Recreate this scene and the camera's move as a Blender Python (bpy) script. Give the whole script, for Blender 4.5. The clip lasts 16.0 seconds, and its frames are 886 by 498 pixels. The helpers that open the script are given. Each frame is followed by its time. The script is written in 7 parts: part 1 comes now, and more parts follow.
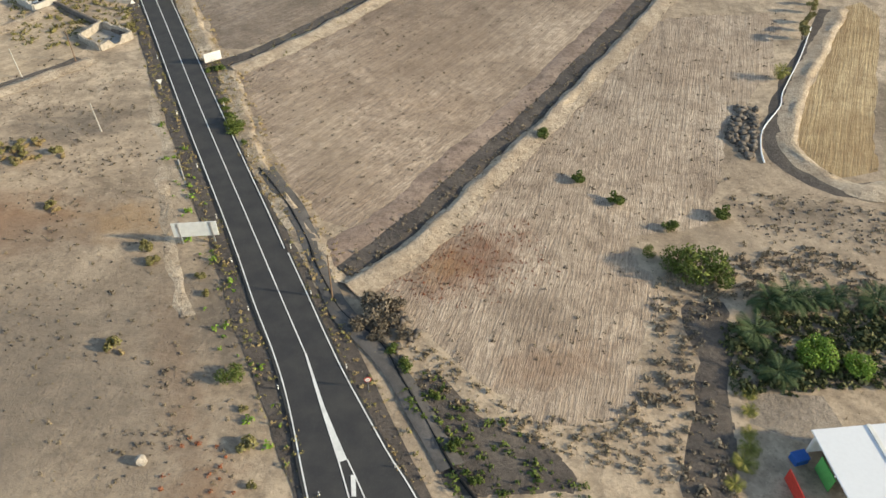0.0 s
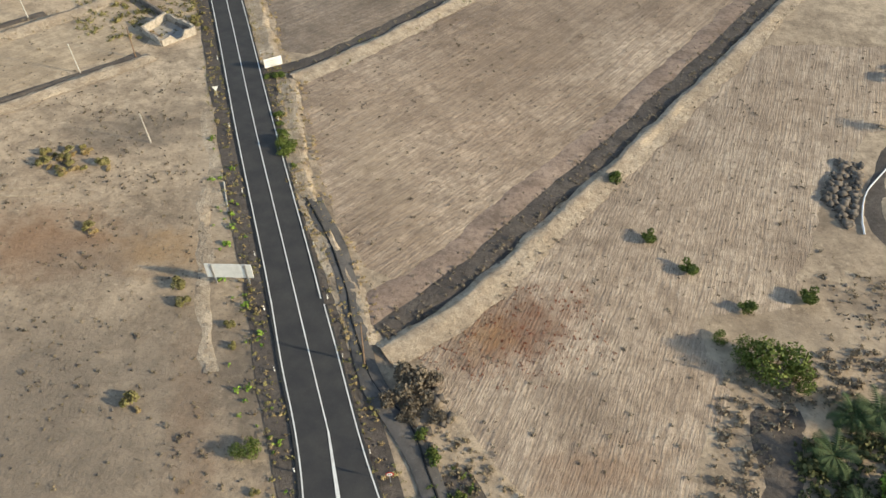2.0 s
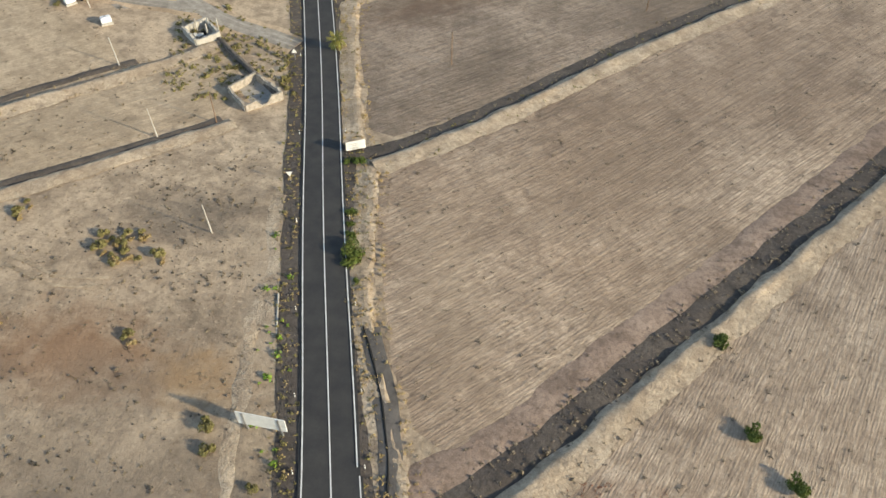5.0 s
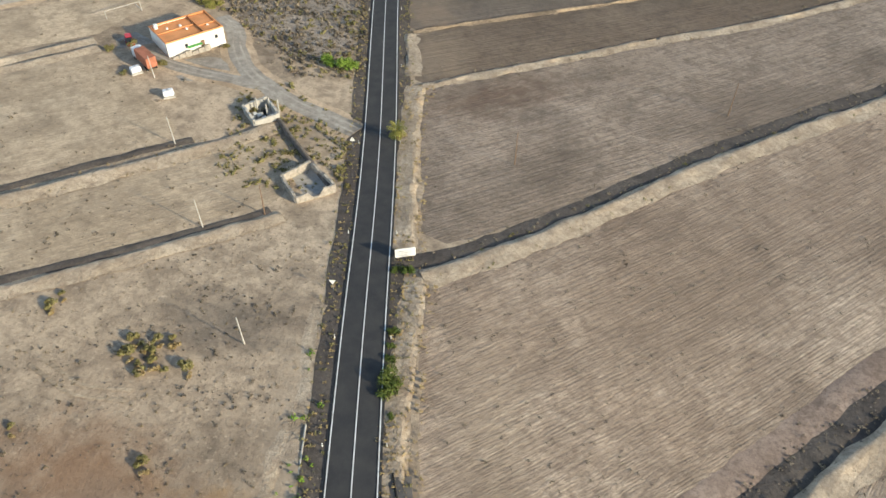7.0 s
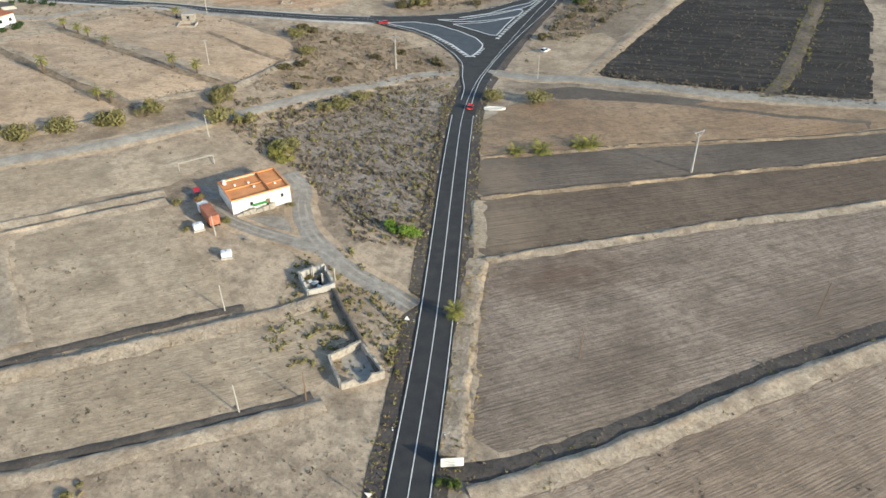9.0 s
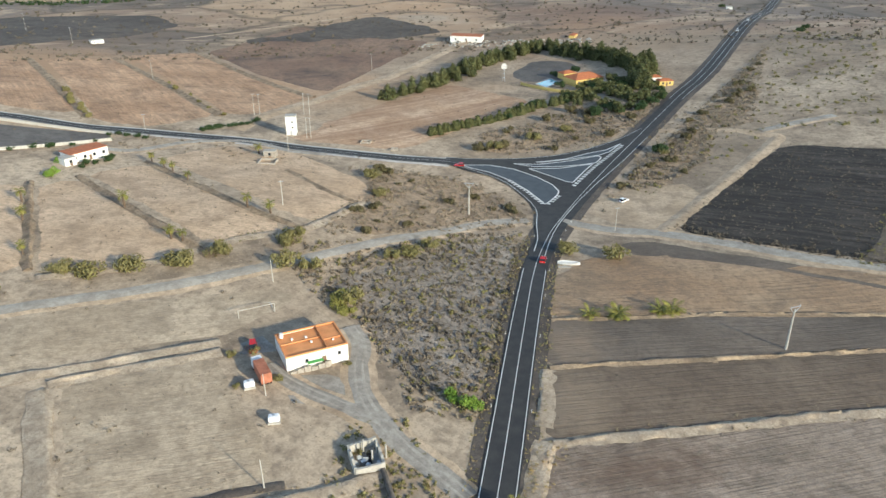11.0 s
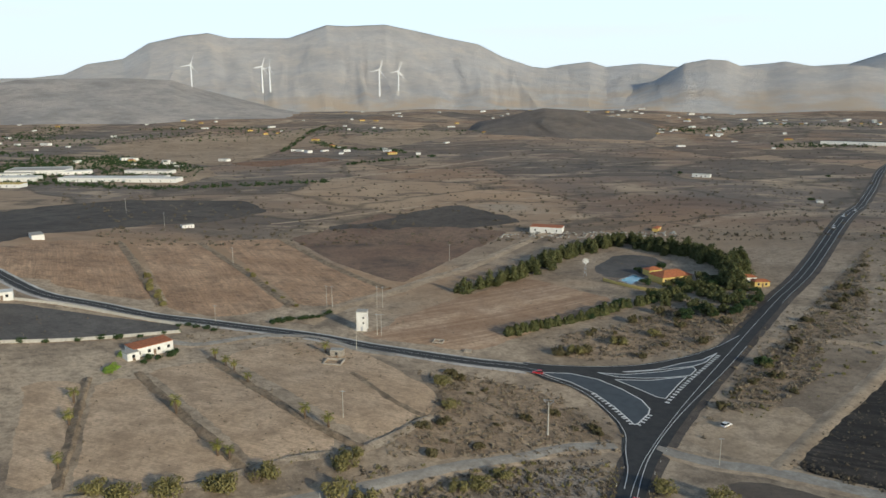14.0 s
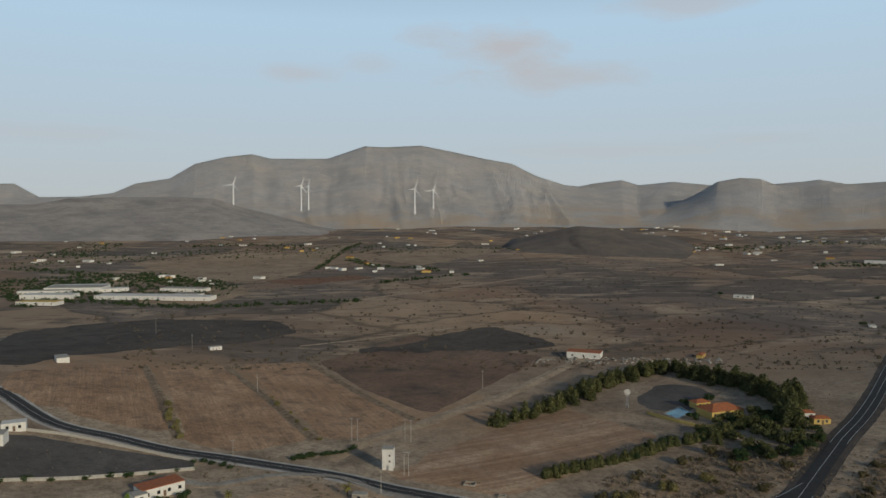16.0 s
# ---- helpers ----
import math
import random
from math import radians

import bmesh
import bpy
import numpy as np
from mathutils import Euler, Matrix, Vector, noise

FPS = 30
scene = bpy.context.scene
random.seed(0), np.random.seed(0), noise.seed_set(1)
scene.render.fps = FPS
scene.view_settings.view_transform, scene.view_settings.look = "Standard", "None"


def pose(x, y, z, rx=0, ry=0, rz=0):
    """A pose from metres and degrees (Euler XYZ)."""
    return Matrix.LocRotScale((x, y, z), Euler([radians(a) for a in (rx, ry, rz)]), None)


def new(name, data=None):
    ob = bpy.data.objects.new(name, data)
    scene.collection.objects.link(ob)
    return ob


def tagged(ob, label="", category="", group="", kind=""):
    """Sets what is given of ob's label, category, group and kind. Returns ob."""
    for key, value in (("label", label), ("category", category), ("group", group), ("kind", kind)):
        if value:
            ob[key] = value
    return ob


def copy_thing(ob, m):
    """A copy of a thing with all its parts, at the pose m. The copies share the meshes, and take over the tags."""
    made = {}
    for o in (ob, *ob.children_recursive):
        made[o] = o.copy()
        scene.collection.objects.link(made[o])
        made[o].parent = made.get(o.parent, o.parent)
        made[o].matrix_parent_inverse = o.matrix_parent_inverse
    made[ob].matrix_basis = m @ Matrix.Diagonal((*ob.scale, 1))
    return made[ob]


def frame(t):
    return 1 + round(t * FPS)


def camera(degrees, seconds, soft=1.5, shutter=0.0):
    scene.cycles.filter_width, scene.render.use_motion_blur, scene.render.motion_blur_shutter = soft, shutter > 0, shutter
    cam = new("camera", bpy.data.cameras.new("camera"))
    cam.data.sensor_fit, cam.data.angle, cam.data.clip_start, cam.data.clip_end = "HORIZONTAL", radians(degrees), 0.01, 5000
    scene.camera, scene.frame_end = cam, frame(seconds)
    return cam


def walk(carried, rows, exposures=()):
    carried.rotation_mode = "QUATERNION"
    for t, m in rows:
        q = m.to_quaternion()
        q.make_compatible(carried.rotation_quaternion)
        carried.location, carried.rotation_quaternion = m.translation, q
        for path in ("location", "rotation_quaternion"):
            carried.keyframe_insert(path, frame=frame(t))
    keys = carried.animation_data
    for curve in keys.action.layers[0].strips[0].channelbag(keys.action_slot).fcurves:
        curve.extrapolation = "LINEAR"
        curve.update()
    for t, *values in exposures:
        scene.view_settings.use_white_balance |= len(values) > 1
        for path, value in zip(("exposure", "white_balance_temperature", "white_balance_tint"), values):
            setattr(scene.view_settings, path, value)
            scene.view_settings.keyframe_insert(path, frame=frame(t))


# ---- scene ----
cam = camera(62.0, 16.0)

# seconds, x, y, z, pitch above level, roll, yaw
PATH = [
    (0.0, 0.00, 0.00, 72.00, -43.40, 0.26, 0.00),
    (0.5, 0.59, 3.99, 72.84, -44.12, 0.28, 1.77),
    (1.0, 1.09, 7.99, 73.70, -44.81, 0.24, 3.61),
    (1.5, 1.44, 12.05, 74.56, -45.54, 0.20, 5.44),
    (2.0, 1.59, 16.16, 75.45, -46.22, 0.16, 7.27),
    (2.5, 1.58, 20.39, 76.30, -46.66, 0.03, 9.18),
    (3.0, 1.45, 24.66, 77.18, -46.66, 0.02, 11.06),
    (3.5, 1.21, 28.97, 78.01, -46.67, -0.15, 12.85),
    (4.0, 0.86, 33.30, 78.83, -46.66, -0.29, 14.55),
    (6.5, -4.08, 53.28, 82.64, -45.16, 0.17, 22.11),
    (7.0, -5.35, 57.12, 83.74, -43.64, 0.16, 23.66),
    (7.5, -6.73, 61.00, 84.90, -41.47, 0.07, 25.24),
    (8.0, -8.21, 64.84, 86.04, -39.25, 0.07, 26.81),
    (8.5, -9.81, 68.62, 87.16, -37.02, 0.01, 28.42),
    (9.0, -11.57, 72.31, 88.22, -34.74, -0.02, 29.99),
    (11.5, -20.97, 88.58, 92.68, -23.33, -0.07, 37.77),
    (12.0, -23.28, 91.85, 93.42, -21.07, -0.10, 39.21),
    (12.5, -25.65, 95.11, 94.10, -18.83, -0.14, 40.27),
    (13.0, -28.11, 98.23, 94.78, -16.60, -0.13, 41.00),
    (13.5, -30.57, 101.23, 95.46, -14.37, -0.13, 41.72),
    (14.0, -33.04, 104.16, 96.25, -12.12, -0.11, 42.44),
    (14.5, -35.48, 107.01, 97.12, -9.87, -0.11, 43.16),
    (15.0, -37.88, 109.83, 98.08, -7.63, -0.14, 43.87),
    (15.5, -40.24, 112.68, 99.07, -5.41, -0.10, 44.47),
    (16.0, -42.68, 115.55, 100.05, -3.21, -0.11, 45.07),
]
# seconds, stops, kelvin, tint
EXPOSURES = [(0.0, 0.55, 7250, 10), (4.0, 0.48, 7200, 10), (9.0, 0.5, 6450, 8), (12.0, 0.5, 6250, 7), (13.0, 0.2, 6400, 7), (14.0, -0.4, 6500, 8), (15.0, -1.05, 6650, 10), (16.0, -1.28, 6750, 10)]
walk(cam, [(t, pose(x, y, z, 0, 0, yaw) @ pose(0, 0, 0, 90 + pitch) @ pose(0, 0, 0, 0, 0, roll)) for t, x, y, z, pitch, roll, yaw in PATH], EXPOSURES)

# ---------------------------------------------------------------- light
SUN_AZ, SUN_EL = -7.0, 17.0          # degrees from +x towards +y, degrees above level
sun_dir = Vector((math.cos(radians(SUN_EL)) * math.cos(radians(SUN_AZ)), math.cos(radians(SUN_EL)) * math.sin(radians(SUN_AZ)), math.sin(radians(SUN_EL))))
sun = new("sun", bpy.data.lights.new("sun", "SUN"))
sun.data.energy, sun.data.angle, sun.data.color = 4.4, radians(2.6), (1.0, 0.895, 0.685)
sun.matrix_world = Matrix.LocRotScale((0, 0, 300), sun_dir.to_track_quat("Z", "Y"), None)

world = bpy.data.worlds.new("world")
scene.world = world
world.use_nodes = True
wn, wl = world.node_tree.nodes, world.node_tree.links
sky = wn.new("ShaderNodeTexSky")
sky.sky_type, sky.sun_disc = "NISHITA", False
sky.sun_elevation, sky.sun_rotation = radians(SUN_EL), radians(90 - SUN_AZ)
sky.air_density, sky.dust_density, sky.ozone_density, sky.altitude = 1.0, 1.0, 2.5, 150
wtc = wn.new("ShaderNodeTexCoord")
# pale haze that whitens the sky towards the horizon all round
sep, band, haze = wn.new("ShaderNodeSeparateXYZ"), wn.new("ShaderNodeMapRange"), wn.new("ShaderNodeMix")
tone, tone_mix = wn.new("ShaderNodeMapRange"), wn.new("ShaderNodeMix")
band.inputs["From Min"].default_value, band.inputs["From Max"].default_value = 0.24, 0.50
band.inputs["To Min"].default_value, band.inputs["To Max"].default_value = 0.95, 0.0
tone.inputs["From Min"].default_value, tone.inputs["From Max"].default_value = 0.02, 0.24
haze.data_type = tone_mix.data_type = "RGBA"
tone_mix.inputs[6].default_value, tone_mix.inputs[7].default_value = (9.7, 11.0, 11.9, 1), (8.9, 12.6, 16.2, 1)
wl.new(wtc.outputs["Generated"], sep.inputs["Vector"])
wl.new(sep.outputs["Z"], band.inputs["Value"])
wl.new(sep.outputs["Z"], tone.inputs["Value"])
wl.new(tone.outputs["Result"], tone_mix.inputs[0])
wl.new(tone_mix.outputs[2], haze.inputs[7])
wl.new(band.outputs["Result"], haze.inputs[0])
wl.new(sky.outputs["Color"], haze.inputs[6])
# single clouds: bearing in degrees, height (sine), half-widths, density
bearing, polar = wn.new("ShaderNodeMath"), wn.new("ShaderNodeCombineXYZ")
bearing.operation = "ARCTAN2"
puff = wn.new("ShaderNodeTexNoise")
puff_map = wn.new("ShaderNodeMapping")
puff_map.inputs["Scale"].default_value = (9.0, 26.0, 1.0)
puff.inputs["Scale"].default_value, puff.inputs["Detail"].default_value, puff.inputs["Roughness"].default_value = 1.3, 6.0, 0.6
wl.new(sep.outputs["X"], bearing.inputs[0])
wl.new(sep.outputs["Y"], bearing.inputs[1])
wl.new(bearing.outputs[0], polar.inputs["X"])
wl.new(sep.outputs["Z"], polar.inputs["Y"])
wl.new(polar.outputs[0], puff_map.inputs["Vector"])
wl.new(puff_map.outputs[0], puff.inputs["Vector"])
sky_colour = haze.outputs[2]
for az, el, wa, we, much in ((-40.5, 0.205, 4.2, 0.030, 0.75), (-37.5, 0.172, 6.2, 0.020, 0.6), (-46.0, 0.225, 2.6, 0.016, 0.4), (-55.9, 0.174, 3.0, 0.011, 0.45), (-50.6, 0.187, 2.0, 0.012, 0.28), (-27.0, 0.25, 5.5, 0.016, 0.5), (-22.0, 0.085, 3.5, 0.008, 0.25), (-33.0, 0.075, 9.0, 0.010, 0.25), (-75.0, 0.09, 9.0, 0.012, 0.25), (30.0, 0.3, 14.0, 0.05, 0.6), (110.0, 0.28, 16.0, 0.05, 0.6), (170.0, 0.35, 18.0, 0.06, 0.6)):
    at, ln, ad, fall, cm = wn.new("ShaderNodeMapping"), wn.new("ShaderNodeVectorMath"), wn.new("ShaderNodeMath"), wn.new("ShaderNodeMapRange"), wn.new("ShaderNodeMix")
    at.vector_type = "TEXTURE"
    at.inputs["Location"].default_value, at.inputs["Scale"].default_value = (radians(az), el, 0), (radians(wa), we, 1)
    ln.operation, ad.operation, cm.data_type = "LENGTH", "MULTIPLY_ADD", "RGBA"
    ad.inputs[1].default_value = 2.2
    fall.inputs["From Min"].default_value, fall.inputs["From Max"].default_value, fall.inputs["To Max"].default_value = 2.35, 1.35, much
    cm.inputs[7].default_value = (9.6, 9.5, 9.9, 1)
    wl.new(polar.outputs[0], at.inputs["Vector"])
    wl.new(at.outputs["Vector"], ln.inputs[0])
    wl.new(puff.outputs["Fac"], ad.inputs[0])
    wl.new(ln.outputs["Value"], ad.inputs[2])
    wl.new(ad.outputs[0], fall.inputs["Value"])
    wl.new(fall.outputs["Result"], cm.inputs[0])
    wl.new(sky_colour, cm.inputs[6])
    sky_colour = cm.outputs[2]
wl.new(sky_colour, wn["Background"].inputs["Color"])
wn["Background"].inputs["Strength"].default_value = 0.12


# ---------------------------------------------------------------- materials
def mix_rgb(nt, fac, a, b):
    n = nt.nodes.new("ShaderNodeMix")
    n.data_type = "RGBA"
    for sock, v in ((n.inputs[0], fac), (n.inputs[6], a), (n.inputs[7], b)):
        if isinstance(v, (tuple, list)):
            sock.default_value = (*v[:3], 1)
        elif isinstance(v, (int, float)):
            sock.default_value = v
        else:
            nt.links.new(v, sock)
    return n.outputs[2]


def noise_fac(nt, scale, detail=4.0, lo=0.35, hi=0.65, stretch=(1, 1, 1), turn=0.0, rough=0.55):
    tc, mp = nt.nodes.new("ShaderNodeTexCoord"), nt.nodes.new("ShaderNodeMapping")
    spin = nt.nodes.new("ShaderNodeMapping")
    spin.inputs["Rotation"].default_value = (0, 0, radians(-turn))
    mp.inputs["Scale"].default_value = stretch
    ns, rp = nt.nodes.new("ShaderNodeTexNoise"), nt.nodes.new("ShaderNodeMapRange")
    ns.inputs["Scale"].default_value, ns.inputs["Detail"].default_value, ns.inputs["Roughness"].default_value = scale, detail, rough
    rp.inputs["From Min"].default_value, rp.inputs["From Max"].default_value = lo, hi
    nt.links.new(tc.outputs["Object"], spin.inputs["Vector"])
    nt.links.new(spin.outputs["Vector"], mp.inputs["Vector"])
    nt.links.new(mp.outputs["Vector"], ns.inputs["Vector"])
    nt.links.new(ns.outputs["Fac"], rp.inputs["Value"])
    return rp.outputs["Result"]


def start_mat(name, rough=0.9, metal=0.0):
    m = bpy.data.materials.new(name)
    m.use_nodes = True
    b = m.node_tree.nodes["Principled BSDF"]
    b.inputs["Roughness"].default_value, b.inputs["Metallic"].default_value = rough, metal
    b.inputs["Specular IOR Level"].default_value = 0.25
    return m, m.node_tree, b


def bump(nt, b, fac, dist, strength=0.7):
    n = nt.nodes.new("ShaderNodeBump")
    n.inputs["Strength"].default_value, n.inputs["Distance"].default_value = strength, dist
    nt.links.new(fac, n.inputs["Height"])
    nt.links.new(n.outputs["Normal"], b.inputs["Normal"])


def far_land(nt, near):
    """Beyond the fields: volcanic grey, rust and tan land in parcels with dark hedge lines."""
    col = mix_rgb(nt, noise_fac(nt, 0.0028, 6, 0.42, 0.6, (1.0, 0.6, 1.0), 40), (0.20, 0.16, 0.13), (0.38, 0.235, 0.14))
    col = mix_rgb(nt, noise_fac(nt, 0.0062, 7, 0.52, 0.66, (1.0, 0.5, 1.0), 30, 0.62), col, (0.54, 0.40, 0.265))
    tc, cells, edge, tone, rim = (nt.nodes.new("ShaderNode" + k) for k in ("TexCoord", "TexVoronoi", "TexVoronoi", "MapRange", "MapRange"))
    edge.feature = "DISTANCE_TO_EDGE"
    warp = nt.nodes.new("ShaderNodeVectorMath")
    warp.operation = "MULTIPLY_ADD"
    wob = nt.nodes.new("ShaderNodeTexNoise")
    wob.inputs["Scale"].default_value = 0.012
    warp.inputs[1].default_value = (60, 60, 0)
    nt.links.new(tc.outputs["Object"], wob.inputs["Vector"])
    nt.links.new(wob.outputs["Color"], warp.inputs[0])
    nt.links.new(tc.outputs["Object"], warp.inputs[2])
    for v in (cells, edge):
        v.inputs["Scale"].default_value = 0.0058
        nt.links.new(warp.outputs[0], v.inputs["Vector"])
    sep3 = nt.nodes.new("ShaderNodeSeparateColor")
    nt.links.new(cells.outputs["Color"], sep3.inputs[0])
    tone.inputs["From Min"].default_value, tone.inputs["From Max"].default_value = 0.45, 1.0
    tone.inputs["To Max"].default_value = 0.75
    nt.links.new(sep3.outputs[0], tone.inputs["Value"])
    col = mix_rgb(nt, tone.outputs["Result"], col, (0.125, 0.10, 0.082))
    tan = nt.nodes.new("ShaderNodeMapRange")
    tan.inputs["From Min"].default_value, tan.inputs["From Max"].default_value, tan.inputs["To Max"].default_value = 0.7, 1.0, 0.7
    nt.links.new(sep3.outputs[1], tan.inputs["Value"])
    col = mix_rgb(nt, tan.outputs["Result"], col, (0.52, 0.36, 0.225))
    rim.inputs["From Min"].default_value, rim.inputs["From Max"].default_value, rim.inputs["To Max"].default_value = 0.03, 0.008, 0.55
    nt.links.new(edge.outputs["Distance"], rim.inputs["Value"])
    col = mix_rgb(nt, rim.outputs["Result"], col, (0.075, 0.066, 0.048))
    half = nt.nodes.new("ShaderNodeMath")
    half.operation, half.inputs[1].default_value = "MULTIPLY", 0.72
    nt.links.new(noise_fac(nt, 0.03, 8, 0.52, 0.62, (0.5, 1.0, 1.0), 45, 0.75), half.inputs[0])
    col = mix_rgb(nt, half.outputs[0], col, (0.085, 0.07, 0.058))
    pale = nt.nodes.new("ShaderNodeMath")
    pale.operation, pale.inputs[1].default_value = "MULTIPLY", 0.75
    nt.links.new(noise_fac(nt, 0.021, 8, 0.54, 0.63, (0.4, 1.0, 1.0), 52, 0.75), pale.inputs[0])
    col = mix_rgb(nt, pale.outputs[0], col, (0.56, 0.42, 0.285))
    dist, mask = nt.nodes.new("ShaderNodeVectorMath"), nt.nodes.new("ShaderNodeMapRange")
    dist.operation = "DISTANCE"
    dist.inputs[1].default_value = (-72, 180, 0)
    mask.inputs["From Min"].default_value, mask.inputs["From Max"].default_value = 330, 520
    nt.links.new(tc.outputs["Object"], dist.inputs[0])
    nt.links.new(dist.outputs["Value"], mask.inputs["Value"])
    return mix_rgb(nt, mask.outputs["Result"], near, col)


def soil(name, main, pale, dark, furrow=None, period=0.9, patch=0.035, speck=0.75, depth=0.12, dark_amount=0.68, stains=(), line_mix=0.5, plain_far=False):
    """Dry earth: broad stains, mid-size mottling, stones and, where furrow is given (degrees), plough lines."""
    m, nt, b = start_mat(name, 0.95)
    if 0.26 < main[0] < 0.55:
        main, pale = tuple(v * 1.17 for v in main), tuple(v * 1.30 for v in pale)
    col = mix_rgb(nt, noise_fac(nt, patch, 4, 0.38, 0.66), main, pale)
    big = noise_fac(nt, patch * 2.3, 5, 0.5, 0.74)
    scale_big = nt.nodes.new("ShaderNodeMath")
    scale_big.operation, scale_big.inputs[1].default_value = "MULTIPLY", dark_amount
    nt.links.new(big, scale_big.inputs[0])
    col = mix_rgb(nt, scale_big.outputs[0], col, dark)
    mid = noise_fac(nt, speck, 5, 0.45, 0.8)
    half = nt.nodes.new("ShaderNodeMath")
    half.operation, half.inputs[1].default_value = "MULTIPLY", 0.7
    nt.links.new(mid, half.inputs[0])
    col = mix_rgb(nt, half.outputs[0], col, dark)
    clod = nt.nodes.new("ShaderNodeMath")
    clod.operation, clod.inputs[1].default_value = "MULTIPLY", 0.65
    nt.links.new(noise_fac(nt, speck * 0.3, 6, 0.48, 0.72, rough=0.65), clod.inputs[0])
    col = mix_rgb(nt, clod.outputs[0], col, dark)
    fleck = nt.nodes.new("ShaderNodeMath")
    fleck.operation, fleck.inputs[1].default_value = "MULTIPLY", 0.5
    nt.links.new(noise_fac(nt, speck * 2.6, 3, 0.58, 0.8, rough=0.6), fleck.inputs[0])
    col = mix_rgb(nt, fleck.outputs[0], col, tuple(min(1.0, v * 1.25) for v in pale))
    grain = nt.nodes.new("ShaderNodeMath")
    grain.operation, grain.inputs[1].default_value = "MULTIPLY", 0.55
    nt.links.new(noise_fac(nt, speck * 3.4, 4, 0.5, 0.72, rough=0.7), grain.inputs[0])
    col = mix_rgb(nt, grain.outputs[0], col, dark)
    if plain_far:
        col = far_land(nt, col)
    for sx, sy, rx, ry, turn, tint, much in stains:
        tc, mp = nt.nodes.new("ShaderNodeTexCoord"), nt.nodes.new("ShaderNodeMapping")
        mp.vector_type = "TEXTURE"
        mp.inputs["Location"].default_value, mp.inputs["Rotation"].default_value, mp.inputs["Scale"].default_value = (sx, sy, 0), (0, 0, radians(turn)), (rx, ry, 1e6)
        ln, wob, ad, fall = nt.nodes.new("ShaderNodeVectorMath"), noise_fac(nt, 2.2 / min(rx, ry), 5, 0.25, 0.75), nt.nodes.new("ShaderNodeMath"), nt.nodes.new("ShaderNodeMapRange")
        ln.operation, ad.operation = "LENGTH", "ADD"
        fall.inputs["From Min"].default_value, fall.inputs["From Max"].default_value = 1.7, 0.75
        fall.inputs["To Max"].default_value = much
        nt.links.new(tc.outputs["Object"], mp.inputs["Vector"])
        nt.links.new(mp.outputs["Vector"], ln.inputs[0])
        nt.links.new(ln.outputs["Value"], ad.inputs[0])
        nt.links.new(wob, ad.inputs[1])
        nt.links.new(ad.outputs[0], fall.inputs["Value"])
        col = mix_rgb(nt, fall.outputs["Result"], col, tint)
    height = noise_fac(nt, 1.6, 6, 0.2, 0.8, rough=0.7)
    if furrow is not None:
        lines = noise_fac(nt, 2.1 / period, 4, 0.42, 0.58, (0.035, 1.0, 1.0), furrow, 0.65)
        broad = nt.nodes.new("ShaderNodeMath")
        broad.operation, broad.inputs[1].default_value = "MULTIPLY", line_mix * 0.6
        nt.links.new(noise_fac(nt, 0.42 / period, 3, 0.44, 0.62, (0.02, 1.0, 1.0), furrow, 0.6), broad.inputs[0])
        col = mix_rgb(nt, broad.outputs[0], col, dark)
        soft = nt.nodes.new("ShaderNodeMath")
        soft.operation, soft.inputs[1].default_value = "MULTIPLY", line_mix
        nt.links.new(lines, soft.inputs[0])
        col = mix_rgb(nt, soft.outputs[0], col, dark)
        add = nt.nodes.new("ShaderNodeMath")
        add.operation = "SUBTRACT"
        nt.links.new(height, add.inputs[0])
        nt.links.new(lines, add.inputs[1])
        height = add.outputs[0]
    nt.links.new(col, b.inputs["Base Color"])
    bump(nt, b, height, depth)
    return m


def plain(name, colour, rough=0.7, metal=0.0, vary=0.18, scale=2.0, depth=0.0):
    m, nt, b = start_mat(name, rough, metal)
    other = tuple(max(0.0, c * (1 - 2 * vary)) for c in colour)
    fac = noise_fac(nt, scale, 5, 0.4, 0.75)
    nt.links.new(mix_rgb(nt, fac, colour, other), b.inputs["Base Color"])
    if depth:
        bump(nt, b, fac, depth)
    return m


def foliage(name, a, c, rough=0.75):
    """Leaves: each leaf takes its own shade between a and c."""
    m, nt, b = start_mat(name, rough)
    geo, obj = nt.nodes.new("ShaderNodeNewGeometry"), nt.nodes.new("ShaderNodeObjectInfo")
    avg = nt.nodes.new("ShaderNodeMath")
    avg.operation = "MULTIPLY_ADD"
    avg.inputs[1].default_value = 0.65
    sm = nt.nodes.new("ShaderNodeMath")
    sm.operation, sm.inputs[1].default_value = "MULTIPLY", 0.35
    nt.links.new(obj.outputs["Random"], sm.inputs[0])
    nt.links.new(geo.outputs["Random Per Island"], avg.inputs[0])
    nt.links.new(sm.outputs[0], avg.inputs[2])
    nt.links.new(mix_rgb(nt, avg.outputs[0], a, c), b.inputs["Base Color"])
    return m


UMBER, SHADE = (0.44, 0.265, 0.145), (0.19, 0.145, 0.105)
RUST, CHAR, SAND = (0.26, 0.14, 0.075), (0.10, 0.085, 0.072), (0.46, 0.37, 0.275)
